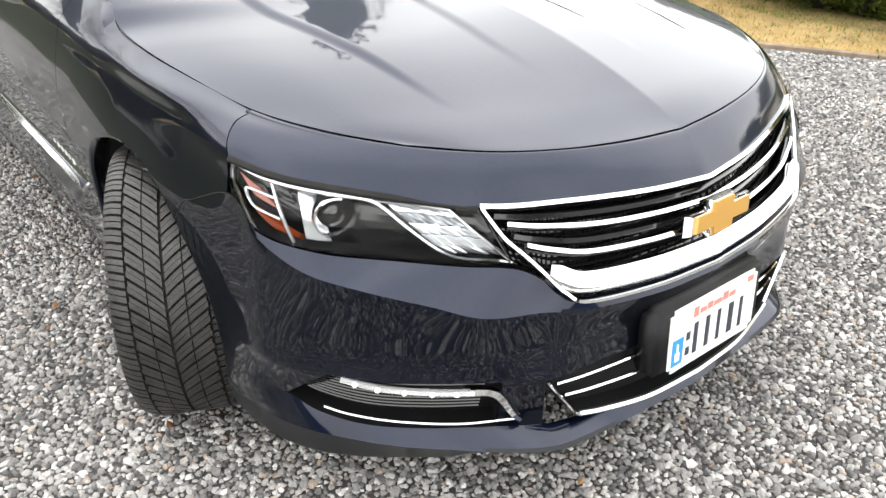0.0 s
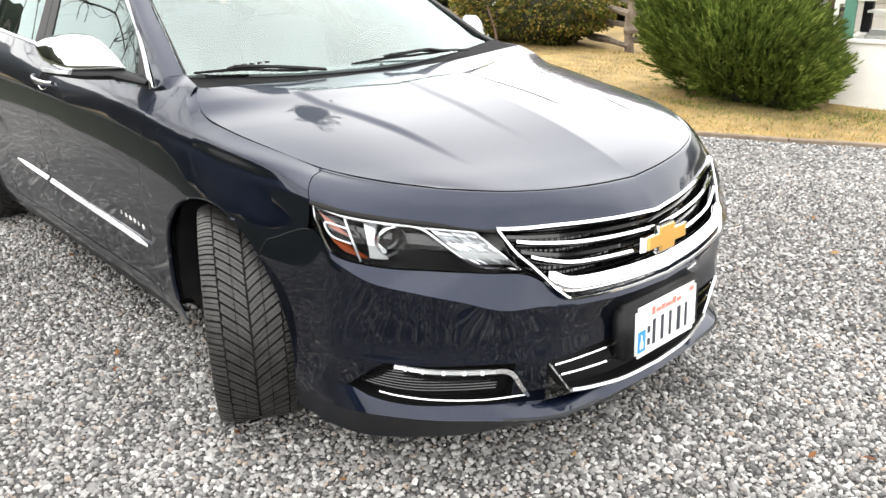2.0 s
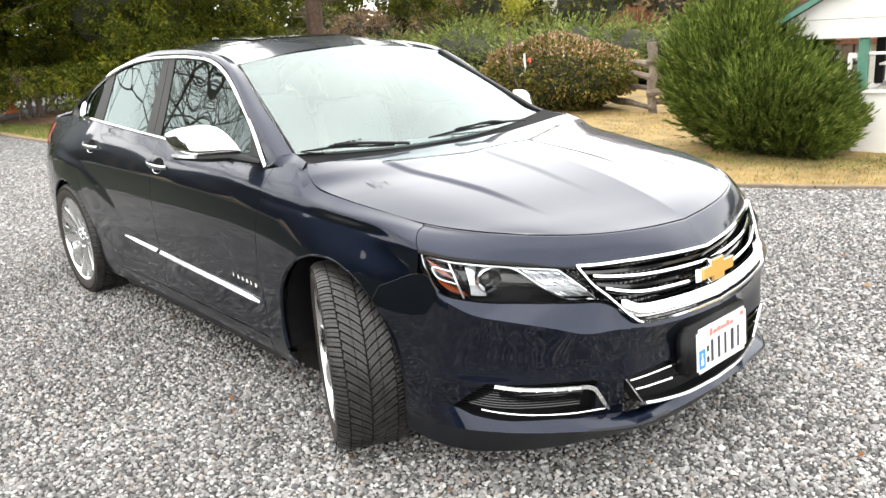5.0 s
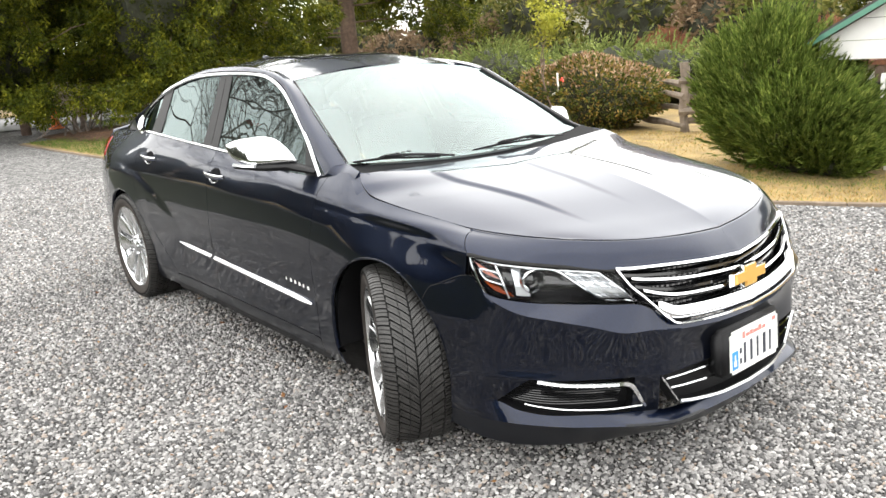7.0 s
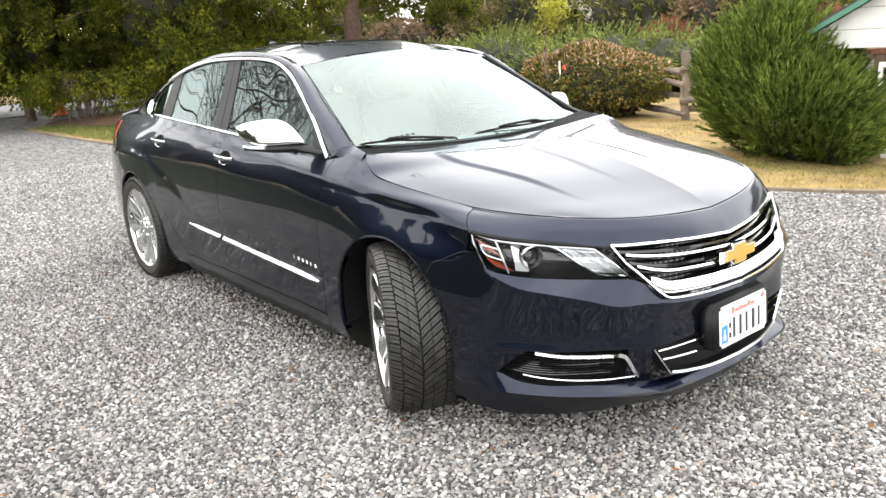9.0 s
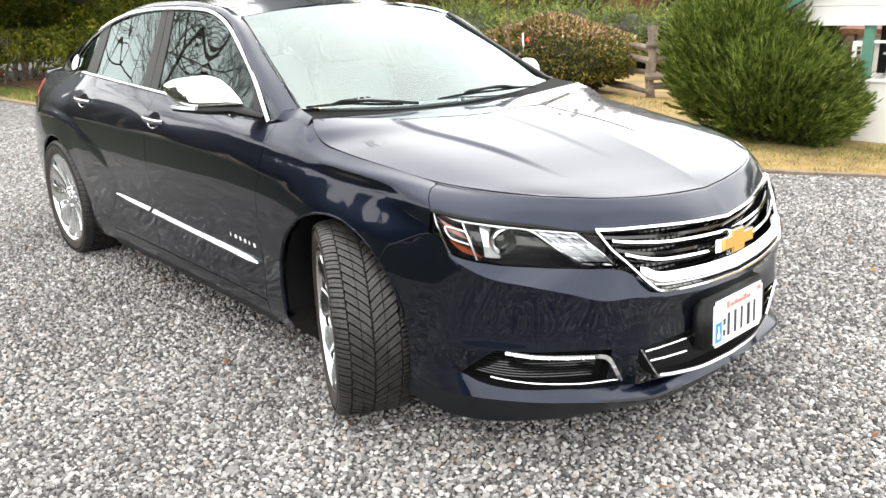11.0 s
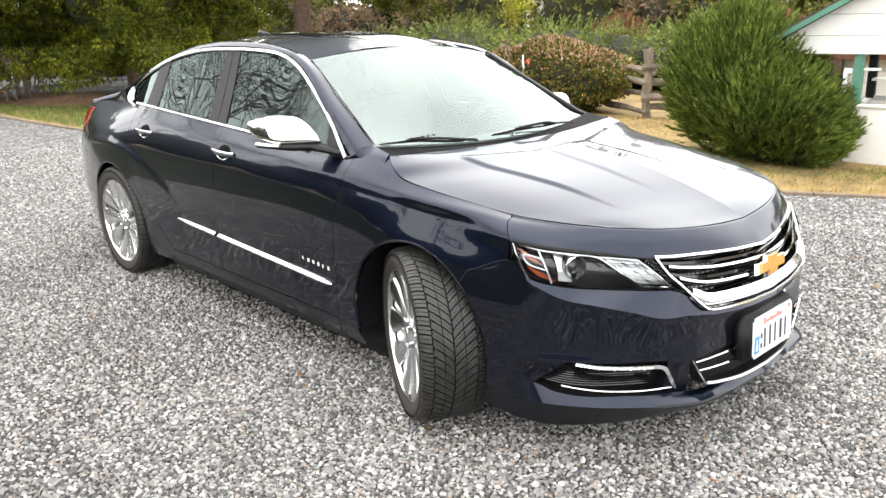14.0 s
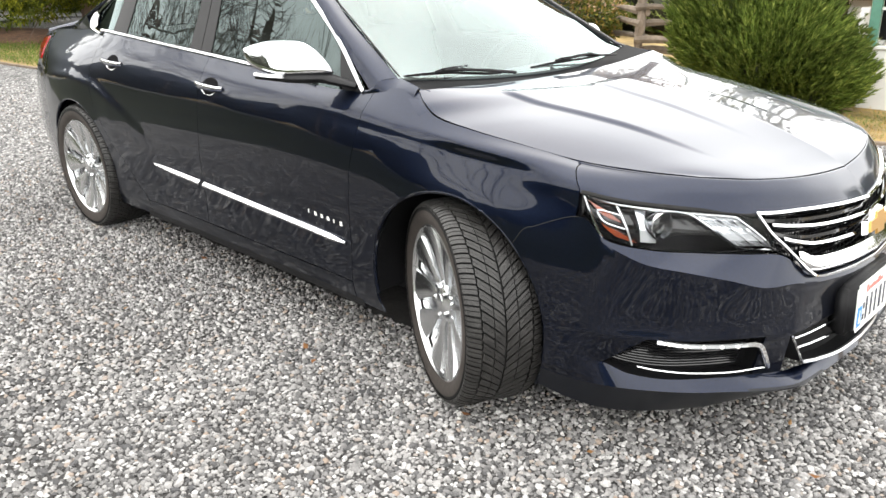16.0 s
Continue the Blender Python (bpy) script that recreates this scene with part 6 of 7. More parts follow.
def sprays(p, way, per, length, width, spread_by, droop=0.0, light=False):
    """Feathery sprays: several blades fanned round each direction."""
    n = len(p)
    P = np.repeat(p, per, 0)
    W = unit(np.repeat(way, per, 0) + rng.normal(0, spread_by, (n * per, 3)))
    S = unit(np.cross(W, rng.normal(0, 1, (n * per, 3))))
    P = P + W * rng.uniform(0, .5, (n * per, 1)) * length
    bend = np.stack([np.zeros(n * per), np.zeros(n * per), np.full(n * per, -droop)], -1) * length
    v, f = blades(P, W, S, length * rng.uniform(.6, 1.3, n * per), width * rng.uniform(.7, 1.3, n * per), bend)
    if light:
        # one triangle a leaf
        v = v.reshape(-1, 4, 3)[:, (1, 2, 3)].reshape(-1, 3)
        f = np.arange(len(v)).reshape(-1, 3)
    return v, f


def plumes(p, axis, per, length, width):
    """Feathery plumes: blades set along an axis like a brush."""
    n = len(p)
    t = rng.random((n, per, 1)) ** .8
    ln = length * rng.uniform(.7, 1.25, (n, 1, 1))
    A = axis[:, None] + 0.25 * t * np.array([0, 0, 1.0])
    pos = p[:, None] + A * t * ln
    rad = rng.normal(0, 1, (n, per, 3))
    way = unit(A + rad * (0.32 - .16 * t))
    P, W = pos.reshape(-1, 3), way.reshape(-1, 3)
    S = unit(np.cross(W, rng.normal(0, 1, W.shape)))
    m = len(P)
    return blades(P, W, S, length * .30 * rng.uniform(.6, 1.2, m), width * rng.uniform(.7, 1.3, m))


# big juniper beside the lawn: a tall dome, a lower one and a spreading skirt
JB = thing("juniper_bush", "dense green juniper bush with feathery upright sprays", "bush")
for nm, cx, cy, rx, ry, h, n, lean in (("foliage", -1.86, 5.48, .61, .62, 1.36, 3000, .16), ("side_lobe", -1.40, 5.20, .52, .50, .82, 1800, .26), ("low_skirt", -1.03, 5.16, .30, .34, .46, 650, .55)):
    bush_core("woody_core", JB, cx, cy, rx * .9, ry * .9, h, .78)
    p, d = dome_points(n, cx, cy, rx, ry, h, 0.24, 0.04)
    p[:, :2] += (np.array([cx, cy]) - p[:, :2]) * (0.22 * np.clip(1 - p[:, 2:3] / .4, 0, 1))
    way = unit(d * np.array([1, 1, .5]) + np.array([lean, .0, .62]) + rng.normal(0, .2, d.shape))
    v, f = plumes(p, way, 36, 0.25, 0.0105)
    tagged(raw_mesh(nm, v, f, JUN, JB), "feathery juniper foliage", kind="stuff")

# leafy shrub before the fence
SX0, SY0 = -6.06, 7.45
SH = thing("leafy_shrub", "rounded evergreen shrub with reddish brown upper leaves", "shrub")
bush_core("woody_core", SH, SX0, SY0, 1.28, .8, 1.05, .86)
p, d = dome_points(13000, SX0, SY0, 1.36, .85, 1.09, .22, .05)
W = unit(d + rng.normal(0, .7, d.shape))
v, f = blades(p, W, unit(np.cross(W, rng.normal(0, 1, d.shape))), rng.uniform(.05, .085, len(p)), rng.uniform(.026, .042, len(p)))
raw_mesh("foliage", v, f, SHRUBM, SH)["kind"] = "stuff"
p, d = dome_points(5600, SX0, SY0, 1.38, .87, 1.12, .12, .05)
sel = p[:, 2] > .80 + rng.normal(0, .1, len(p))
p, d = p[sel], d[sel]
W = unit(d + rng.normal(0, .6, d.shape) + np.array([0, 0, .5]))
v, f = blades(p, W, unit(np.cross(W, rng.normal(0, 1, d.shape))), rng.uniform(.05, .08, len(p)), rng.uniform(.024, .038, len(p)))
raw_mesh("new_growth", v, f, SHRUBTOP, SH)["kind"] = "stuff"


def limb_mesh(segs, sides=6):
    """Tapered limbs: rows of (start, end, radius, radius)."""
    s = np.array([np.concatenate([a, b, [r0, r1]]) for a, b, r0, r1 in segs])
    a, b, r0, r1 = s[:, :3], s[:, 3:6], s[:, 6:7], s[:, 7:8]
    t = unit(b - a)
    u = unit(np.cross(t, np.where(np.abs(t[:, 2:3]) > .9, np.array([[1.0, 0, 0]]), np.array([[0, 0, 1.0]]))))
    w = np.cross(t, u)
    th = np.linspace(0, 2 * np.pi, sides, endpoint=False)
    ring = lambda c, r: c[:, None] + r[:, None] * (np.cos(th)[None, :, None] * u[:, None] + np.sin(th)[None, :, None] * w[:, None])
    v = np.concatenate([ring(a, r0), ring(b, r1)], 1).reshape(-1, 3)
    j = np.arange(sides)
    q = np.stack([j, (j + 1) % sides, (j + 1) % sides + sides, j + sides], 1)
    return v, (q[None] + np.arange(len(s))[:, None, None] * 2 * sides).reshape(-1, 4)


def branching(base, height, radius, levels, seed, lean=(0, 0, 1), wide=0.55, ratio=0.72, kids=(2, 3), keep=0.61, thin=.12):
    """A tree of limbs from base."""
    r = random.Random(seed)
    segs, tips = [], []

    def grow(p, d, ln, rad, lev):
        k = 3
        for i in range(k):
            d = (d + Vector((r.gauss(0, .09), r.gauss(0, .09), r.gauss(0.02, .05)))).normalized()
            e = p + d * (ln / k)
            segs.append((np.array(p), np.array(e), rad * (1 - thin * i), rad * (1 - thin * (i + 1))))
            p = e
        rad *= 1 - thin * k
        if lev == 0:
            tips.append((np.array(p), np.array(d)))
            return
        for i in range(r.randint(*kids)):
            nd = (d + Vector((r.gauss(0, wide), r.gauss(0, wide), r.gauss(.08, wide * .6)))).normalized()
            grow(p, nd, ln * ratio * r.uniform(.75, 1.2), rad * r.uniform(keep - .11, keep + .11), lev - 1)

    grow(Vector(base), Vector(lean).normalized(), height, radius, levels)
    return segs, tips


# slender sapling with a white tie and a red tag
SAP = thing("sapling", "slender young tree with sparse yellow-green leaves", "tree")
sx, sy = -6.05, 6.72
segs, tips = branching((sx, sy, 0), .85, .022, 5, 5, (-.03, -.02, 1), .24, .62, (2, 3))
v, f = limb_mesh(segs, 6)
raw_mesh("trunk", v, f, REDBARK, SAP, smooth=True)
tp = np.array([q[1] for q in segs if q[1][2] > 1.0])
p = np.repeat(tp, 3, 0) + rng.normal(0, .08, (len(tp) * 3, 3))
W = unit(rng.normal(0, 1, p.shape))
v, f = blades(p, W, unit(np.cross(W, rng.normal(0, 1, p.shape))), .06, .04)
raw_mesh("leaves", v, f, YELLOW, SAP)["kind"] = "stuff"
bm = bmesh.new()
tube(bm, [(sx + .03, sy - .03, .93), (sx + .035, sy - .035, .82), (sx + .06, sy - .05, .74), (sx + .05, sy - .05, .66)], .014, 6)
tube(bm, [(sx - .09, sy - .02, .60), (sx, sy - .04, .64)], .014, 6)
part("white_tie", bm, WHITE, SAP, "white plastic tree tie")
bm = bmesh.new()
tube(bm, [(sx + .10, sy - .04, .82), (sx + .15, sy - .06, .86), (sx + .18, sy - .07, .80)], .016, 6)
part("red_tag", bm, mat("red_tape", (.6, .06, .03), .5), SAP, "red ribbon tag")

# spreading junipers and rusty shrubs behind the fence
for k in range(15):
    cx, cy = -15.5 + k * 1.15 + rng.normal(0, .3), 12.8 - 0.12 * k + rng.normal(0, .6)
    h = 1.10 + rng.uniform(-.12, .22)
    B = thing("spreading_juniper", "low grey-green juniper spreading behind the fence", "bush", "junipers behind the fence")
    bush_core("woody_core", B, cx, cy, 1.2, 1.1, h, .85)
    p, d = dome_points(420, cx, cy, 1.25, 1.1, h * .92, .3)
    v, f = plumes(p, unit(d * np.array([1.2, 1.2, .25]) + np.array([.35, -.2, .16])), 13, .34, .034)
    raw_mesh("foliage", v, f, LOWJUN, B)["kind"] = "stuff"
for cx, cy, rx, h in ((-9.5, 14.2, .7, 1.35), (-4.6, 12.0, 1.0, 1.38), (-3.2, 11.4, .7, 1.30)):
    B = thing("rusty_shrub", "bare reddish brown twiggy shrub", "shrub", "rusty shrubs")
    bush_core("woody_core", B, cx, cy, rx, rx, h, .8, mat("rust_twigs", (.16, .06, .035), .9, var=.3))
    p, d = dome_points(900, cx, cy, rx, rx, h, .35)
    v, f = sprays(p, unit(d + np.array([0, 0, .8])), 7, .14, .014, .35)
    raw_mesh("brushwood", v, f, RUST, B)["kind"] = "stuff"


def conifer(name, label, bx, by, height, spread_r, trunk_r, low, nspray, size, seed, lean=0.0, group="", floor=.12, per=13, core=0.0, core_z=0.0, high=.5):
    """Cedar: tapered trunk, many drooping limbs carrying flat sprays."""
    T = thing(name, label, "tree", group)
    r = np.random.default_rng(seed)
    u = np.linspace(0, 1, 14)
    segs = []
    tr = np.stack([bx + lean * u * height + .06 * np.sin(u * 7 + seed), by + .06 * np.cos(u * 6), u * height], -1)
    for i in range(13):
        segs.append((tr[i], tr[i + 1], trunk_r * (1 - u[i]) + .02, trunk_r * (1 - u[i + 1]) + .02))
    v, f = limb_mesh(segs, 10)
    raw_mesh("trunk", v, f, REDBARK, T, smooth=True)
    limbs, ends = [], []
    nl = 110
    for k in range(nl):
        q = low + (0.97 - low) * (k + r.random()) / nl
        a = r.uniform(0, 2 * np.pi)
        ln = spread_r * (1 - ((q - low) / (1.02 - low)) ** 1.5) * r.uniform(.65, 1.1) + .2
        p0 = np.array([np.interp(q, u, tr[:, 0]), np.interp(q, u, tr[:, 1]), q * height])
        pts = [p0]
        for s in (.35, .7, 1.0):
            pts.append(p0 + np.array([np.cos(a) * ln * s, np.sin(a) * ln * s, ln * (.20 * s - .42 * s * s)]))
        for i in range(3):
            limbs.append((pts[i], pts[i + 1], .03 * (1 - i * .3), .03 * (1 - (i + 1) * .3)))
        m = max(6, int(nspray / nl * ln / spread_r * (2.6 if q * height < 5 else high)) // 6 * 6)
        t = np.repeat(r.uniform(.22, 1.05, m // 6), 6) + r.normal(0, .02, m)
        pp = np.stack([np.interp(t, (0, .35, .7, 1), [q2[j] for q2 in pts]) for j in range(3)], -1)
        pp = pp + np.repeat(r.normal(0, .15, (m // 6, 3)), 6, 0) + r.normal(0, .085, (m, 3)) * np.array([1, 1, .6])
        ww = np.stack([np.cos(a) + r.normal(0, .7, m), np.sin(a) + r.normal(0, .7, m), -.35 + r.normal(0, .35, m)], -1)
        ends.append((pp, unit(ww)))
    v, f = limb_mesh(limbs, 5)
    raw_mesh("limb_mass", v, f, REDBARK, T)["kind"] = "stuff"
    pp, ww = np.concatenate([e[0] for e in ends]), np.concatenate([e[1] for e in ends])
    pp[:, 2] = np.maximum(pp[:, 2], floor * (.8 + 1.1 * r.random(len(pp))))
    if core:
        n = 2600
        a, up = r.uniform(0, 2 * np.pi, n), r.random(n) ** 1.5 * .7
        d = np.sqrt(np.clip(1 - (2 * up - 1) ** 2, 0, 1)) * core * (1 - .85 * up) * r.uniform(.85, 1.25, n)
        z0 = max(core_z, floor + .25)
        pp = np.concatenate([pp, np.stack([bx + np.cos(a) * d, by + np.sin(a) * d, z0 + up * (height * .93 - z0)], -1)])
        ww = np.concatenate([ww, unit(np.stack([np.cos(a), np.sin(a), r.normal(-.3, .3, n)], -1))])
    v, f = sprays(pp, ww, per, size * .62, size * .2, .8, .12, True)
    raw_mesh("crown", v, f, CEDAR, T)["kind"] = "stuff"
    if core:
        # dark solid that closes the crown, inner shade put into its colour
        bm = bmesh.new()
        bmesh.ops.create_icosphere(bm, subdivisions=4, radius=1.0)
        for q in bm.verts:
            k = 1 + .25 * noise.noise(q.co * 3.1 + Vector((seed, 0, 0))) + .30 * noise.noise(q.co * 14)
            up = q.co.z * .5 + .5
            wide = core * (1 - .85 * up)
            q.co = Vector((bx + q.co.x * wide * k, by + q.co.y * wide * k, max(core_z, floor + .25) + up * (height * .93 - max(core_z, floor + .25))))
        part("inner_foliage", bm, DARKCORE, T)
    return T


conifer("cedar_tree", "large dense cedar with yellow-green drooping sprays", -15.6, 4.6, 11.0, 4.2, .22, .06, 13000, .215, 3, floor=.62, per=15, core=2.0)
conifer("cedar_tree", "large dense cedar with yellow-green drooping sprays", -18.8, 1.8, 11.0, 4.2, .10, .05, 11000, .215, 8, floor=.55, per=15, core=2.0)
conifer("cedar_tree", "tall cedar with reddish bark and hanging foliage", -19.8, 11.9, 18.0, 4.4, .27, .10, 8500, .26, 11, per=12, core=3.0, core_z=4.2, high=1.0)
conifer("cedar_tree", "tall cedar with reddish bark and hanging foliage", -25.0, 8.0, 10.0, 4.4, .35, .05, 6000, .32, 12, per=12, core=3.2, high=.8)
# multi-stemmed shrub on the island
SOIL = mat("leaf_litter_soil", (0.075, 0.040, 0.022), 0.95, var=0.5, scale=14, alt=(0.16, 0.085, 0.045), bump=0.8, bscale=40)
bm = bmesh.new()
th = np.linspace(0, 2 * np.pi, 40, endpoint=False)
add_grid(bm, np.stack([np.stack([-16.0 + 2.1 * q * (1 + .12 * np.sin(th * 3 + 1)) * np.cos(th), 3.0 + 1.25 * q * (1 + .1 * np.sin(th * 5)) * np.sin(th), np.full(40, .035 + .13 * (1 - q * q))], -1) for q in (1.0, .8, .6, .4, .2, .01)]), closed=True)
outward(bm, (-16, 3, -5))
tagged(part("leaf_litter_bed", bm, SOIL), "brown leaf-strewn soil under the cedar", "soil", kind="structure")
MS = thing("multi_stem_shrub", "leafless multi-stemmed shrub on the grass island", "shrub")
segs = []
for k in range(20):
    sg, tp = branching((-16.2 + rng.normal(0, .16), 2.45 + rng.normal(0, .16), .05), .50, .026, 2, 40 + k, (rng.normal(0, .38), rng.normal(0, .38), 1), .3, .7)
    v, f = limb_mesh(sg, 6)
    raw_mesh("stem", v, f, BARK, MS, smooth=True)
bm = bmesh.new()
revolve(bm, [(0, .19), (.03, .19), (.04, .13), (.62, .03), (.63, .0005)], 16, "z")
bm.transform(pose(-19.6, 2.75, .02))
tagged(part("traffic_cone", bm, mat("orange_cone", (.85, .20, .03), .5)), "orange traffic cone beside the road", "cone")


def broad_tree(name, label, x, y, height, rad, seed, leaves, material, bark=BARK, spread_l=1.1, size=.2, levels=5, group="", wide=.5, keep=.61):
    T = thing(name, label, "tree", group)
    segs, tips = branching((x, y, 0), height * .33, rad, levels, seed, (rng.normal(0, .06), rng.normal(0, .06), 1), wide, .74, keep=keep)
    v, f = limb_mesh(segs, 5)
    raw_mesh("trunk", v, f, bark, T, smooth=True)
    if leaves:
        tp = np.array([t[0] for t in tips])
        p = np.repeat(tp, max(1, leaves // len(tp)), 0)
        p = p + rng.normal(0, spread_l, p.shape) * np.array([.5, .5, .4])
        W = unit(rng.normal(0, 1, p.shape))
        v, f = blades(p, W, unit(np.cross(W, rng.normal(0, 1, p.shape))), size, size * .6)
        raw_mesh("crown", v, f, material, T)["kind"] = "stuff"
    return T


# woods beyond the junipers
random.seed(4)
for k in range(22):
    x = -34 + k * 2.1 + random.uniform(-.8, .8)
    y = 21 + random.uniform(0, 9) - .1 * k
    kind = k % 4
    if kind == 0:
        conifer("far_conifer", "dark green conifer in the woods behind", x, y, 5.5 + random.uniform(0, 2), 2.4, .2, .08, 1300, .5, 60 + k, group="trees of the woods")
    elif kind == 3:
        broad_tree("bare_oak", "bare grey-brown tree in the woods behind", x, y, 6.5, .18, 80 + k, 0, FARBROWN, group="bare trees of the woods")
    else:
        broad_tree("woodland_tree", "green and brown leafy woodland tree", x, y, 5.2 + random.uniform(-1, 1), .16, 100 + k, 2600, FARGREEN if kind == 1 else FARBROWN, size=.34, spread_l=1.3, group="trees of the woods")
for k in range(26):
    cx, cy = -36 + k * 1.75 + random.uniform(-.5, .5), 17.5 + random.uniform(0, 4)
    h = 1.9 + random.uniform(-.4, 1.4)
    B = thing("thicket_bush", "green brushwood at the edge of the woods", "bush", "brush at the edge of the woods")
    bush_core("woody_core", B, cx, cy, 1.5, 1.2, h, .85)
    p, d = dome_points(560, cx, cy, 1.6, 1.3, h, .35)
    W = unit(d + rng.normal(0, .8, d.shape))
    v, f = sprays(p, W, 5, .23, .09, .6)
    raw_mesh("foliage", v, f, FARGREEN if k % 3 else FARBROWN, B)["kind"] = "stuff"
broad_tree("grey_trunk_tree", "bare tree with a pale grey trunk", -20.2, 9.0, 10, .24, 31, 0, FARBROWN)

# leafless trees on the other side, seen mirrored in paint and glass
for x, y, sd, h in ((-10.5, -9.0, 201, 11.0), (-13.0, -11.5, 202, 13), (-16.0, -9.5, 203, 12), (-19.0, -13.5, 204, 13), (-8.0, -12.5, 205, 12), (-5.0, -12.0, 206, 12), (-1.5, -14.5, 207, 12), (-23, -12, 209, 13), (-29, -17, 210, 14), (-13.5, -5.4, 211, 10), (-17.5, -5.0, 212, 12), (-21.5, -8.0, 213, 13)):
    T = thing("bare_tree", "leafless spreading tree across the driveway", "tree", "bare trees across the driveway")
    segs, tips = branching((x, y, 0), h * .27, .044, 8 if sd in (201, 211) else 7, sd, (rng.normal(0, .06), rng.normal(0, .06), 1), .55, .76, (2, 3), keep=.80, thin=.035)
    v, f = limb_mesh(segs, 3)
    raw_mesh("trunk", v, f, BARK, T)
# ring of dark domes added to block low sky in the car's reflections
DARKRING = mat("dark_reflected_thicket", (0.022, 0.026, 0.016), 0.95, var=0.4, scale=3)
for k in range(30):
    a = math.radians(-182 + k * 7.2)
    rr = 31 + random.uniform(-2, 2)
    cx, cy = rr * math.cos(a), rr * math.sin(a)
    h = 6.0 + random.uniform(-1.2, 1.2) if k < 11 else 2.2 + random.uniform(-.4, .4)
    B = thing("evergreen_thicket", "dark thicket dome added along the far edge to darken reflections", "bush", "thicket along the far edge")
    bush_core("crown", B, cx, cy, 2.9, 2.9, h, 1.0, DARKRING)

# ---------- fence ----------
LOG = mat("weathered_split_wood", (0.17, 0.138, 0.108), 0.9, var=0.45, scale=9, bump=0.7, bscale=28, objrand=0.2)
FEN = thing("split_rail_fence", "weathered split-rail wooden fence with rough posts", "fence")
fence_pts = ((-9.6, 10.1), (-6.9, 8.75), (-4.27, 7.42), (-2.15, 8.45), (.0, 9.5))
for k, (px, py) in enumerate(fence_pts):
    bm = bmesh.new()
    u = np.linspace(0, 1, 9)
    tube(bm, np.stack([px + .012 * np.sin(u * 9 + k), py + .012 * np.cos(u * 7), -.05 + 1.05 * u], -1), .066 + .008 * np.sin(u * 13 + k), 7)
    outward(bm)
    part("post", bm, LOG, FEN, smooth=False)
    if k == len(fence_pts) - 1:
        break
    qx, qy = fence_pts[k + 1]
    ln = math.hypot(qx - px, qy - py)
    for j, z in enumerate((.15, .34, .53, .72)):
        bm = bmesh.new()
        u = np.linspace(-.03, 1.03, 12)
        off = (-.05 if (j + k) % 2 else .05) / ln
        tube(bm, np.stack([px + (qx - px) * u - (qy - py) * off, py + (qy - py) * u + (qx - px) * off, z + .03 * np.sin(u * 4 + j * 2 + k) + .012 * np.sin(u * 17)], -1), .048 + .012 * np.sin(u * 11 + j), 6, flat=.7)
        outward(bm)
        part("rail", bm, LOG, FEN, smooth=False)

# ---------- wishing well with white boards and green trim ----------
SIDING = mat("white_painted_boards", (0.80, 0.79, 0.76), 0.6, var=0.05, scale=8, bump=0.1, bscale=40, objrand=0.03)
GREENP = mat("green_paint", (0.09, 0.23, 0.165), 0.5, var=0.15, scale=20)
SHINGLE = mat("dark_shingles", (0.06, 0.055, 0.05), 0.9, var=0.3, scale=25, bump=0.5, bscale=60)
HUT = thing("garden_well", "white wishing well with green posts and gabled roof", "well")
HM = pose(-.55, 5.57, 0, 0, 0, 8)


def hut_part(name, boxes, material, label=""):
    b = bmesh.new()
    for lo, hi in boxes:
        box(b, lo, hi, HM)
    outward(b)
    return part(name, b, material, HUT, label, smooth=False, bevel=0.004)


hut_part("front_panel", [((-.22, 0, 0), (.40, .05, .585))], SIDING)
hut_part("rear_panel", [((-.22, .68, 0), (.46, .73, .585))], SIDING)
hut_part("side_panel", [((-.22, .05, 0), (-.17, .68, .585))], SIDING)
hut_part("front_cap", [((-.24, -.025, .585), (.40, .075, .61))], SIDING)
hut_part("side_rail", [((-.24, .075, .585), (-.15, .70, .61))], SIDING)
hut_part("rear_rail", [((-.15, .66, .585), (.44, .75, .635))], mat("grey_board", (.45, .45, .44), .7, var=.15, scale=10))
# raised end wall with a sloped shoulder
bm = bmesh.new()
shape = ((.40, 0), (.52, 0), (.50, .715), (.395, .715), (.32, .61), (.40, .60))
vs = [bm.verts.new(HM @ Vector((x, y, z))) for y in (-.012, .74) for x, z in shape]
n6 = len(shape)
bm.faces.new(vs[:n6])
bm.faces.new(list(reversed(vs[n6:])))
for i in range(n6):
    j = (i + 1) % n6
    bm.faces.new((vs[i], vs[j], vs[n6 + j], vs[n6 + i]))
outward(bm)
part("end_wall", bm, SIDING, HUT, smooth=False)
hut_part("post", [((-.215, .0, .61), (-.13, .085, 1.10))], GREENP, "green painted post")
hut_part("post", [((1.37, .0, 0), (1.455, .085, 1.10))], GREENP, "green painted post")
hut_part("rear_post", [((-.21, .64, .61), (-.13, .72, 1.10))], BLACK, "dark painted rear post")
hut_part("rear_post", [((1.37, .64, 0), (1.45, .72, 1.10))], BLACK, "dark painted rear post")
hut_part("winch_arm", [((-.30, .02, .90), (-.22, .05, .95)), ((-.30, .02, .72), (-.265, .05, .90)), ((-.13, .03, .93), (.02, .06, .955))], SIDING, "white painted winch arm")
hut_part("bucket_shelf", [((-.13, .45, .80), (.06, .66, .82))], SIDING)
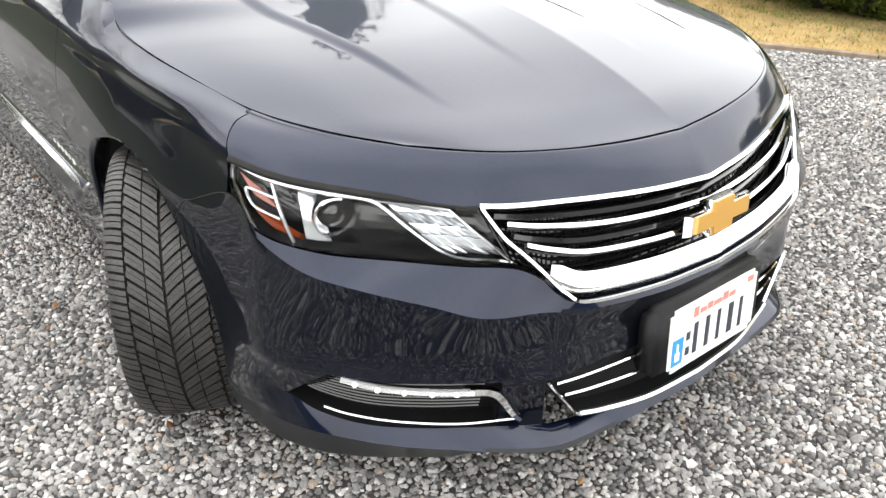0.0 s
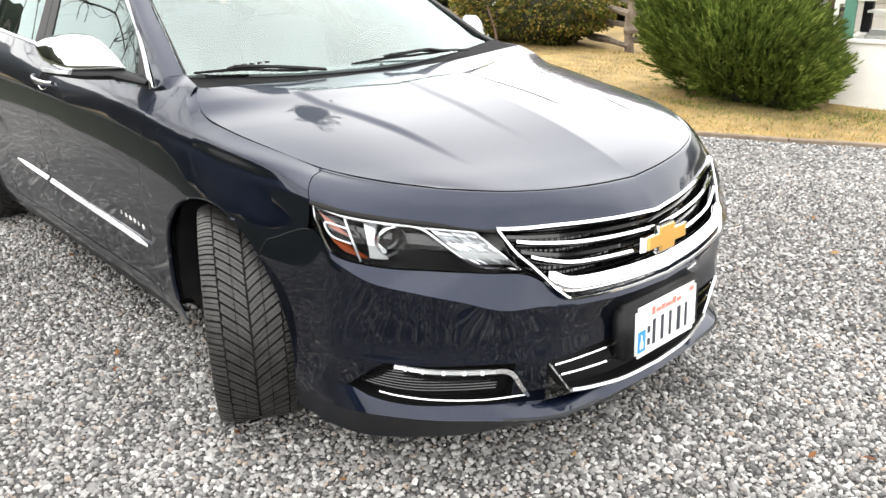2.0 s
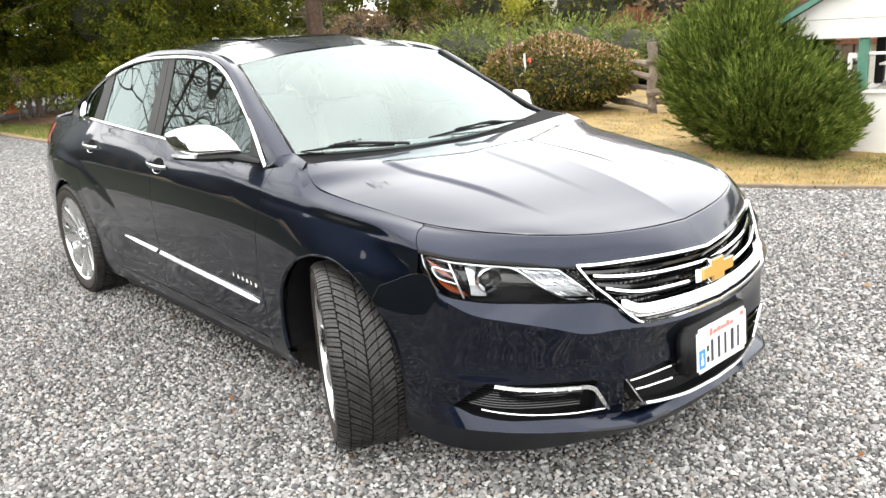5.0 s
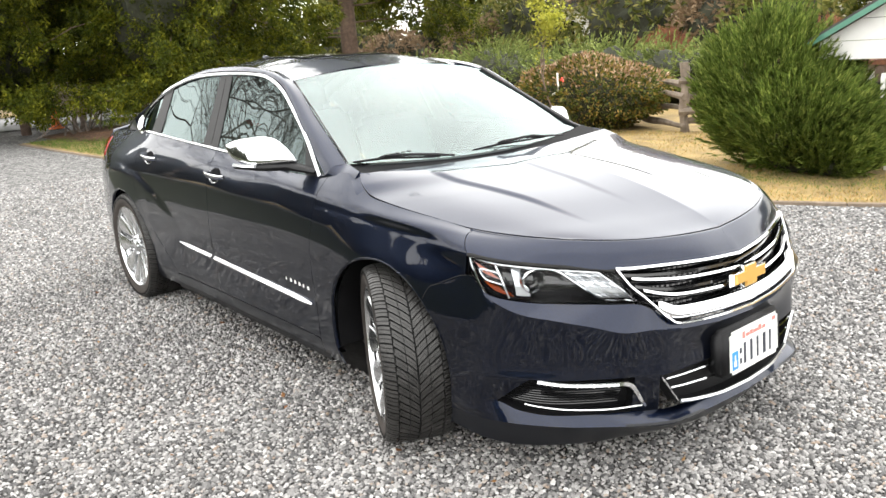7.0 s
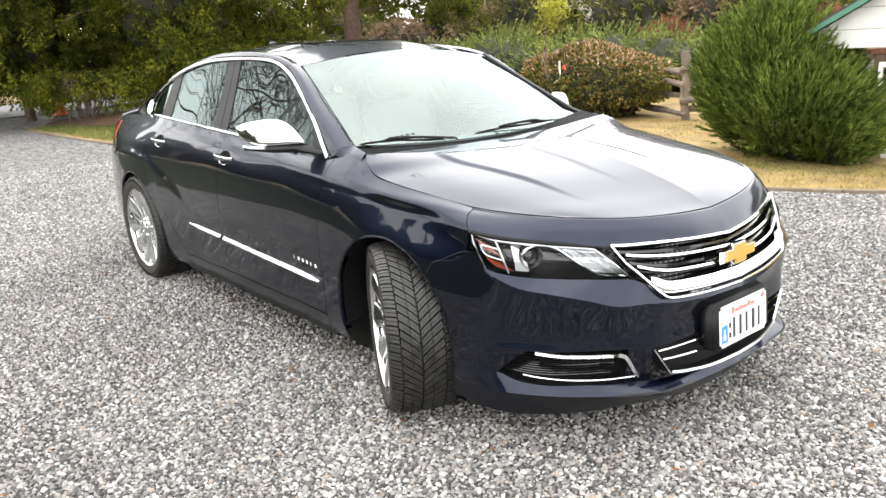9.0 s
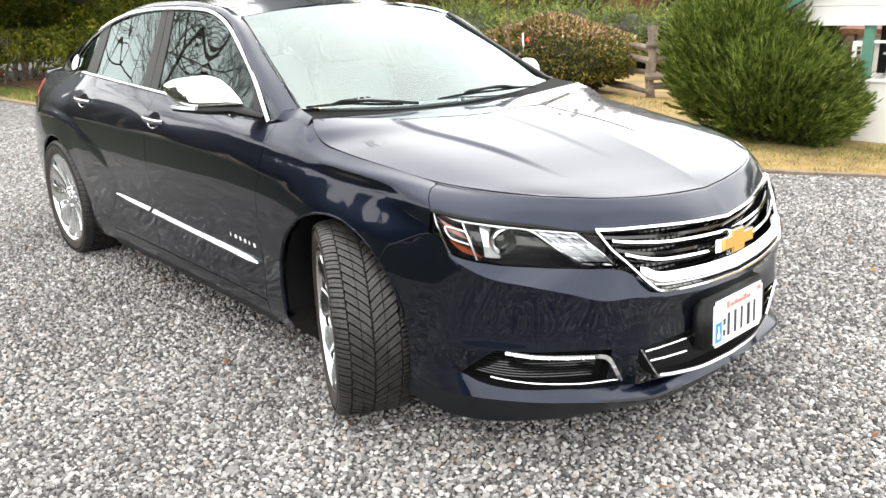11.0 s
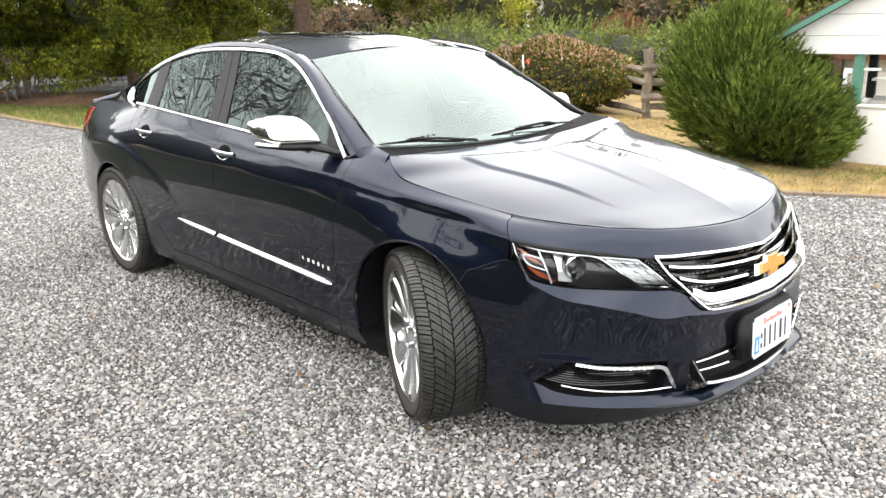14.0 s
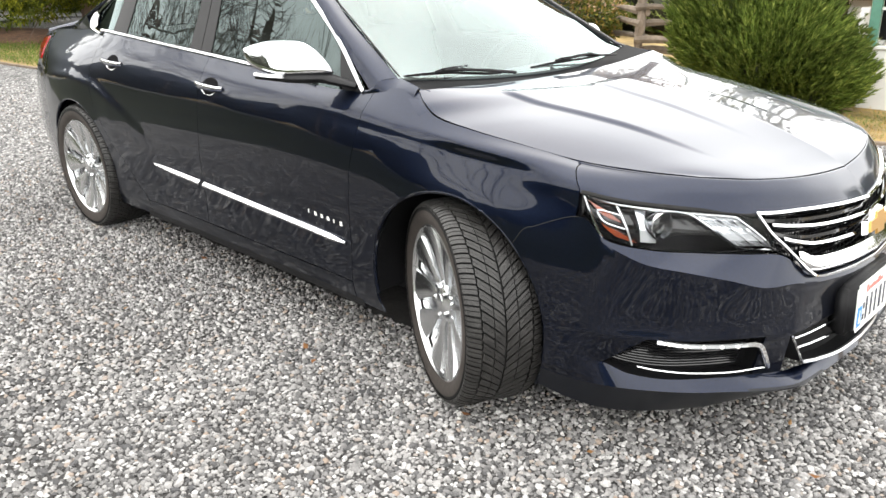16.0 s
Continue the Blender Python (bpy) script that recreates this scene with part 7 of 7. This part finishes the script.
# gable of four boards under the roof
HALF, EAVE, APEX, MIDX = 1.50, 1.24, 2.10, .62
for k, (z0, z1) in enumerate(((1.09, 1.26), (1.265, 1.46), (1.465, 1.66), (1.665, 1.86), (1.865, 2.09))):
    bm = bmesh.new()
    w0 = HALF if z0 < EAVE else HALF * (APEX - z0) / (APEX - EAVE)
    w1 = max(.01, HALF * (APEX - z1) / (APEX - EAVE)) if z1 > EAVE else HALF
    y0 = -.03 + .003 * (k % 2)
    vs = [bm.verts.new(HM @ Vector((x + MIDX, y, z))) for y in (y0, y0 + .03) for x, z in ((-w0, z0), (w0, z0), (min(w0, w1), z1), (-min(w0, w1), z1))]
    for q in ((0, 1, 2, 3), (7, 6, 5, 4), (0, 4, 5, 1), (1, 5, 6, 2), (2, 6, 7, 3), (3, 7, 4, 0)):
        bm.faces.new([vs[i] for i in q])
    outward(bm)
    part("gable_board", bm, SIDING, HUT, smooth=False)
sl = math.atan2(APEX - EAVE, HALF)
for sd in (-1, 1):
    rot = HM @ Matrix.Translation((MIDX, 0, APEX + .035)) @ Matrix.Rotation(sd * sl, 4, "Y")
    bm = bmesh.new()
    box(bm, (0 if sd > 0 else -1.80, -.16, 0), (1.80 if sd > 0 else 0, .95, .035), rot)
    outward(bm)
    part("roof", bm, SHINGLE, HUT, "dark shingle roof", smooth=False)
    bm = bmesh.new()
    box(bm, (0 if sd > 0 else -1.80, -.175, -.035), (1.80 if sd > 0 else 0, -.145, .012), rot)
    outward(bm)
    part("barge_board", bm, GREENP, HUT, "green painted barge board", smooth=False)
# white outbuilding wall with a reddish hedge before it, and a brown-leaved shrub by the well
OUT = thing("white_outbuilding", "low white outbuilding behind the well", "outbuilding")
for k in range(6):
    bm = bmesh.new()
    box(bm, (-2.6, 2.5 + .003 * (k % 2), .02 + k * .145), (3.4, 2.6, .16 + k * .145), HM)
    outward(bm)
    part("wall_board", bm, SIDING, OUT, smooth=False)
bm = bmesh.new()
box(bm, (-.98, 2.36, 0), (-.86, 2.48, .95), HM)
outward(bm)
part("corner_post", bm, REDBARK, OUT, smooth=False)
bm = bmesh.new()
box(bm, (-2.6, 2.30, .655), (-.80, 2.48, .69), HM)
outward(bm)
part("ledge", bm, BLACK, OUT, smooth=False)
bm = bmesh.new()
box(bm, (-2.7, 2.35, .89), (3.5, 3.6, .95), HM)
outward(bm)
part("eave", bm, mat("rusty_shingles", (.13, .055, .028), .9, var=.5, scale=30, bump=.6, bscale=40), OUT, "rusty brown shingle eave", smooth=False)
WS2 = thing("brown_leaved_shrub", "rounded shrub with brown-green leaves beside the well", "shrub")
cx, cy = (HM @ Vector((.66, 1.40, 0)))[:2]
bush_core("woody_core", WS2, cx, cy, .62, .5, .94, .86)
p, d = dome_points(3600, cx, cy, .67, .55, .98, .22, .05)
W = unit(d + rng.normal(0, .7, d.shape))
v, f = blades(p, W, unit(np.cross(W, rng.normal(0, 1, d.shape))), rng.uniform(.04, .07, len(p)), rng.uniform(.022, .036, len(p)))
raw_mesh("foliage", v, f, SHRUBM, WS2)["kind"] = "stuff"
p, d = dome_points(1600, cx, cy, .68, .56, 1.0, .12, .3)
W = unit(d + rng.normal(0, .6, d.shape))
v, f = blades(p, W, unit(np.cross(W, rng.normal(0, 1, d.shape))), rng.uniform(.04, .07, len(p)), rng.uniform(.022, .036, len(p)))
raw_mesh("new_growth", v, f, SHRUBTOP, WS2)["kind"] = "stuff"
# white house glimpsed through the trees
for x, y in ((-21.0, 26.0), (-15.0, 29.0)):
    H = thing("white_house", "white house far behind the trees", "house")
    bm = bmesh.new()
    box(bm, (x - 3.5, y, 0), (x + 3.5, y + 5, 2.6))
    part("wall", bm, SIDING, H, smooth=False)
    bm = bmesh.new()
    vs = [bm.verts.new(q) for q in ((x - 3.9, y - .4, 2.6), (x + 3.9, y - .4, 2.6), (x + 3.9, y + 5.4, 2.6), (x - 3.9, y + 5.4, 2.6), (x - 3.9, y + 2.5, 4.2), (x + 3.9, y + 2.5, 4.2))]
    for q in ((0, 1, 5, 4), (2, 3, 4, 5), (0, 4, 3), (1, 2, 5), (0, 3, 2, 1)):
        bm.faces.new([vs[i] for i in q])
    outward(bm)
    part("roof", bm, SHINGLE, H, smooth=False)
    for wx in (-2.2, 0, 2.2):
        bm = bmesh.new()
        box(bm, (x + wx - .45, y - .03, 1.0), (x + wx + .45, y + .02, 2.0))
        part("window", bm, GLASS_D, H, smooth=False)
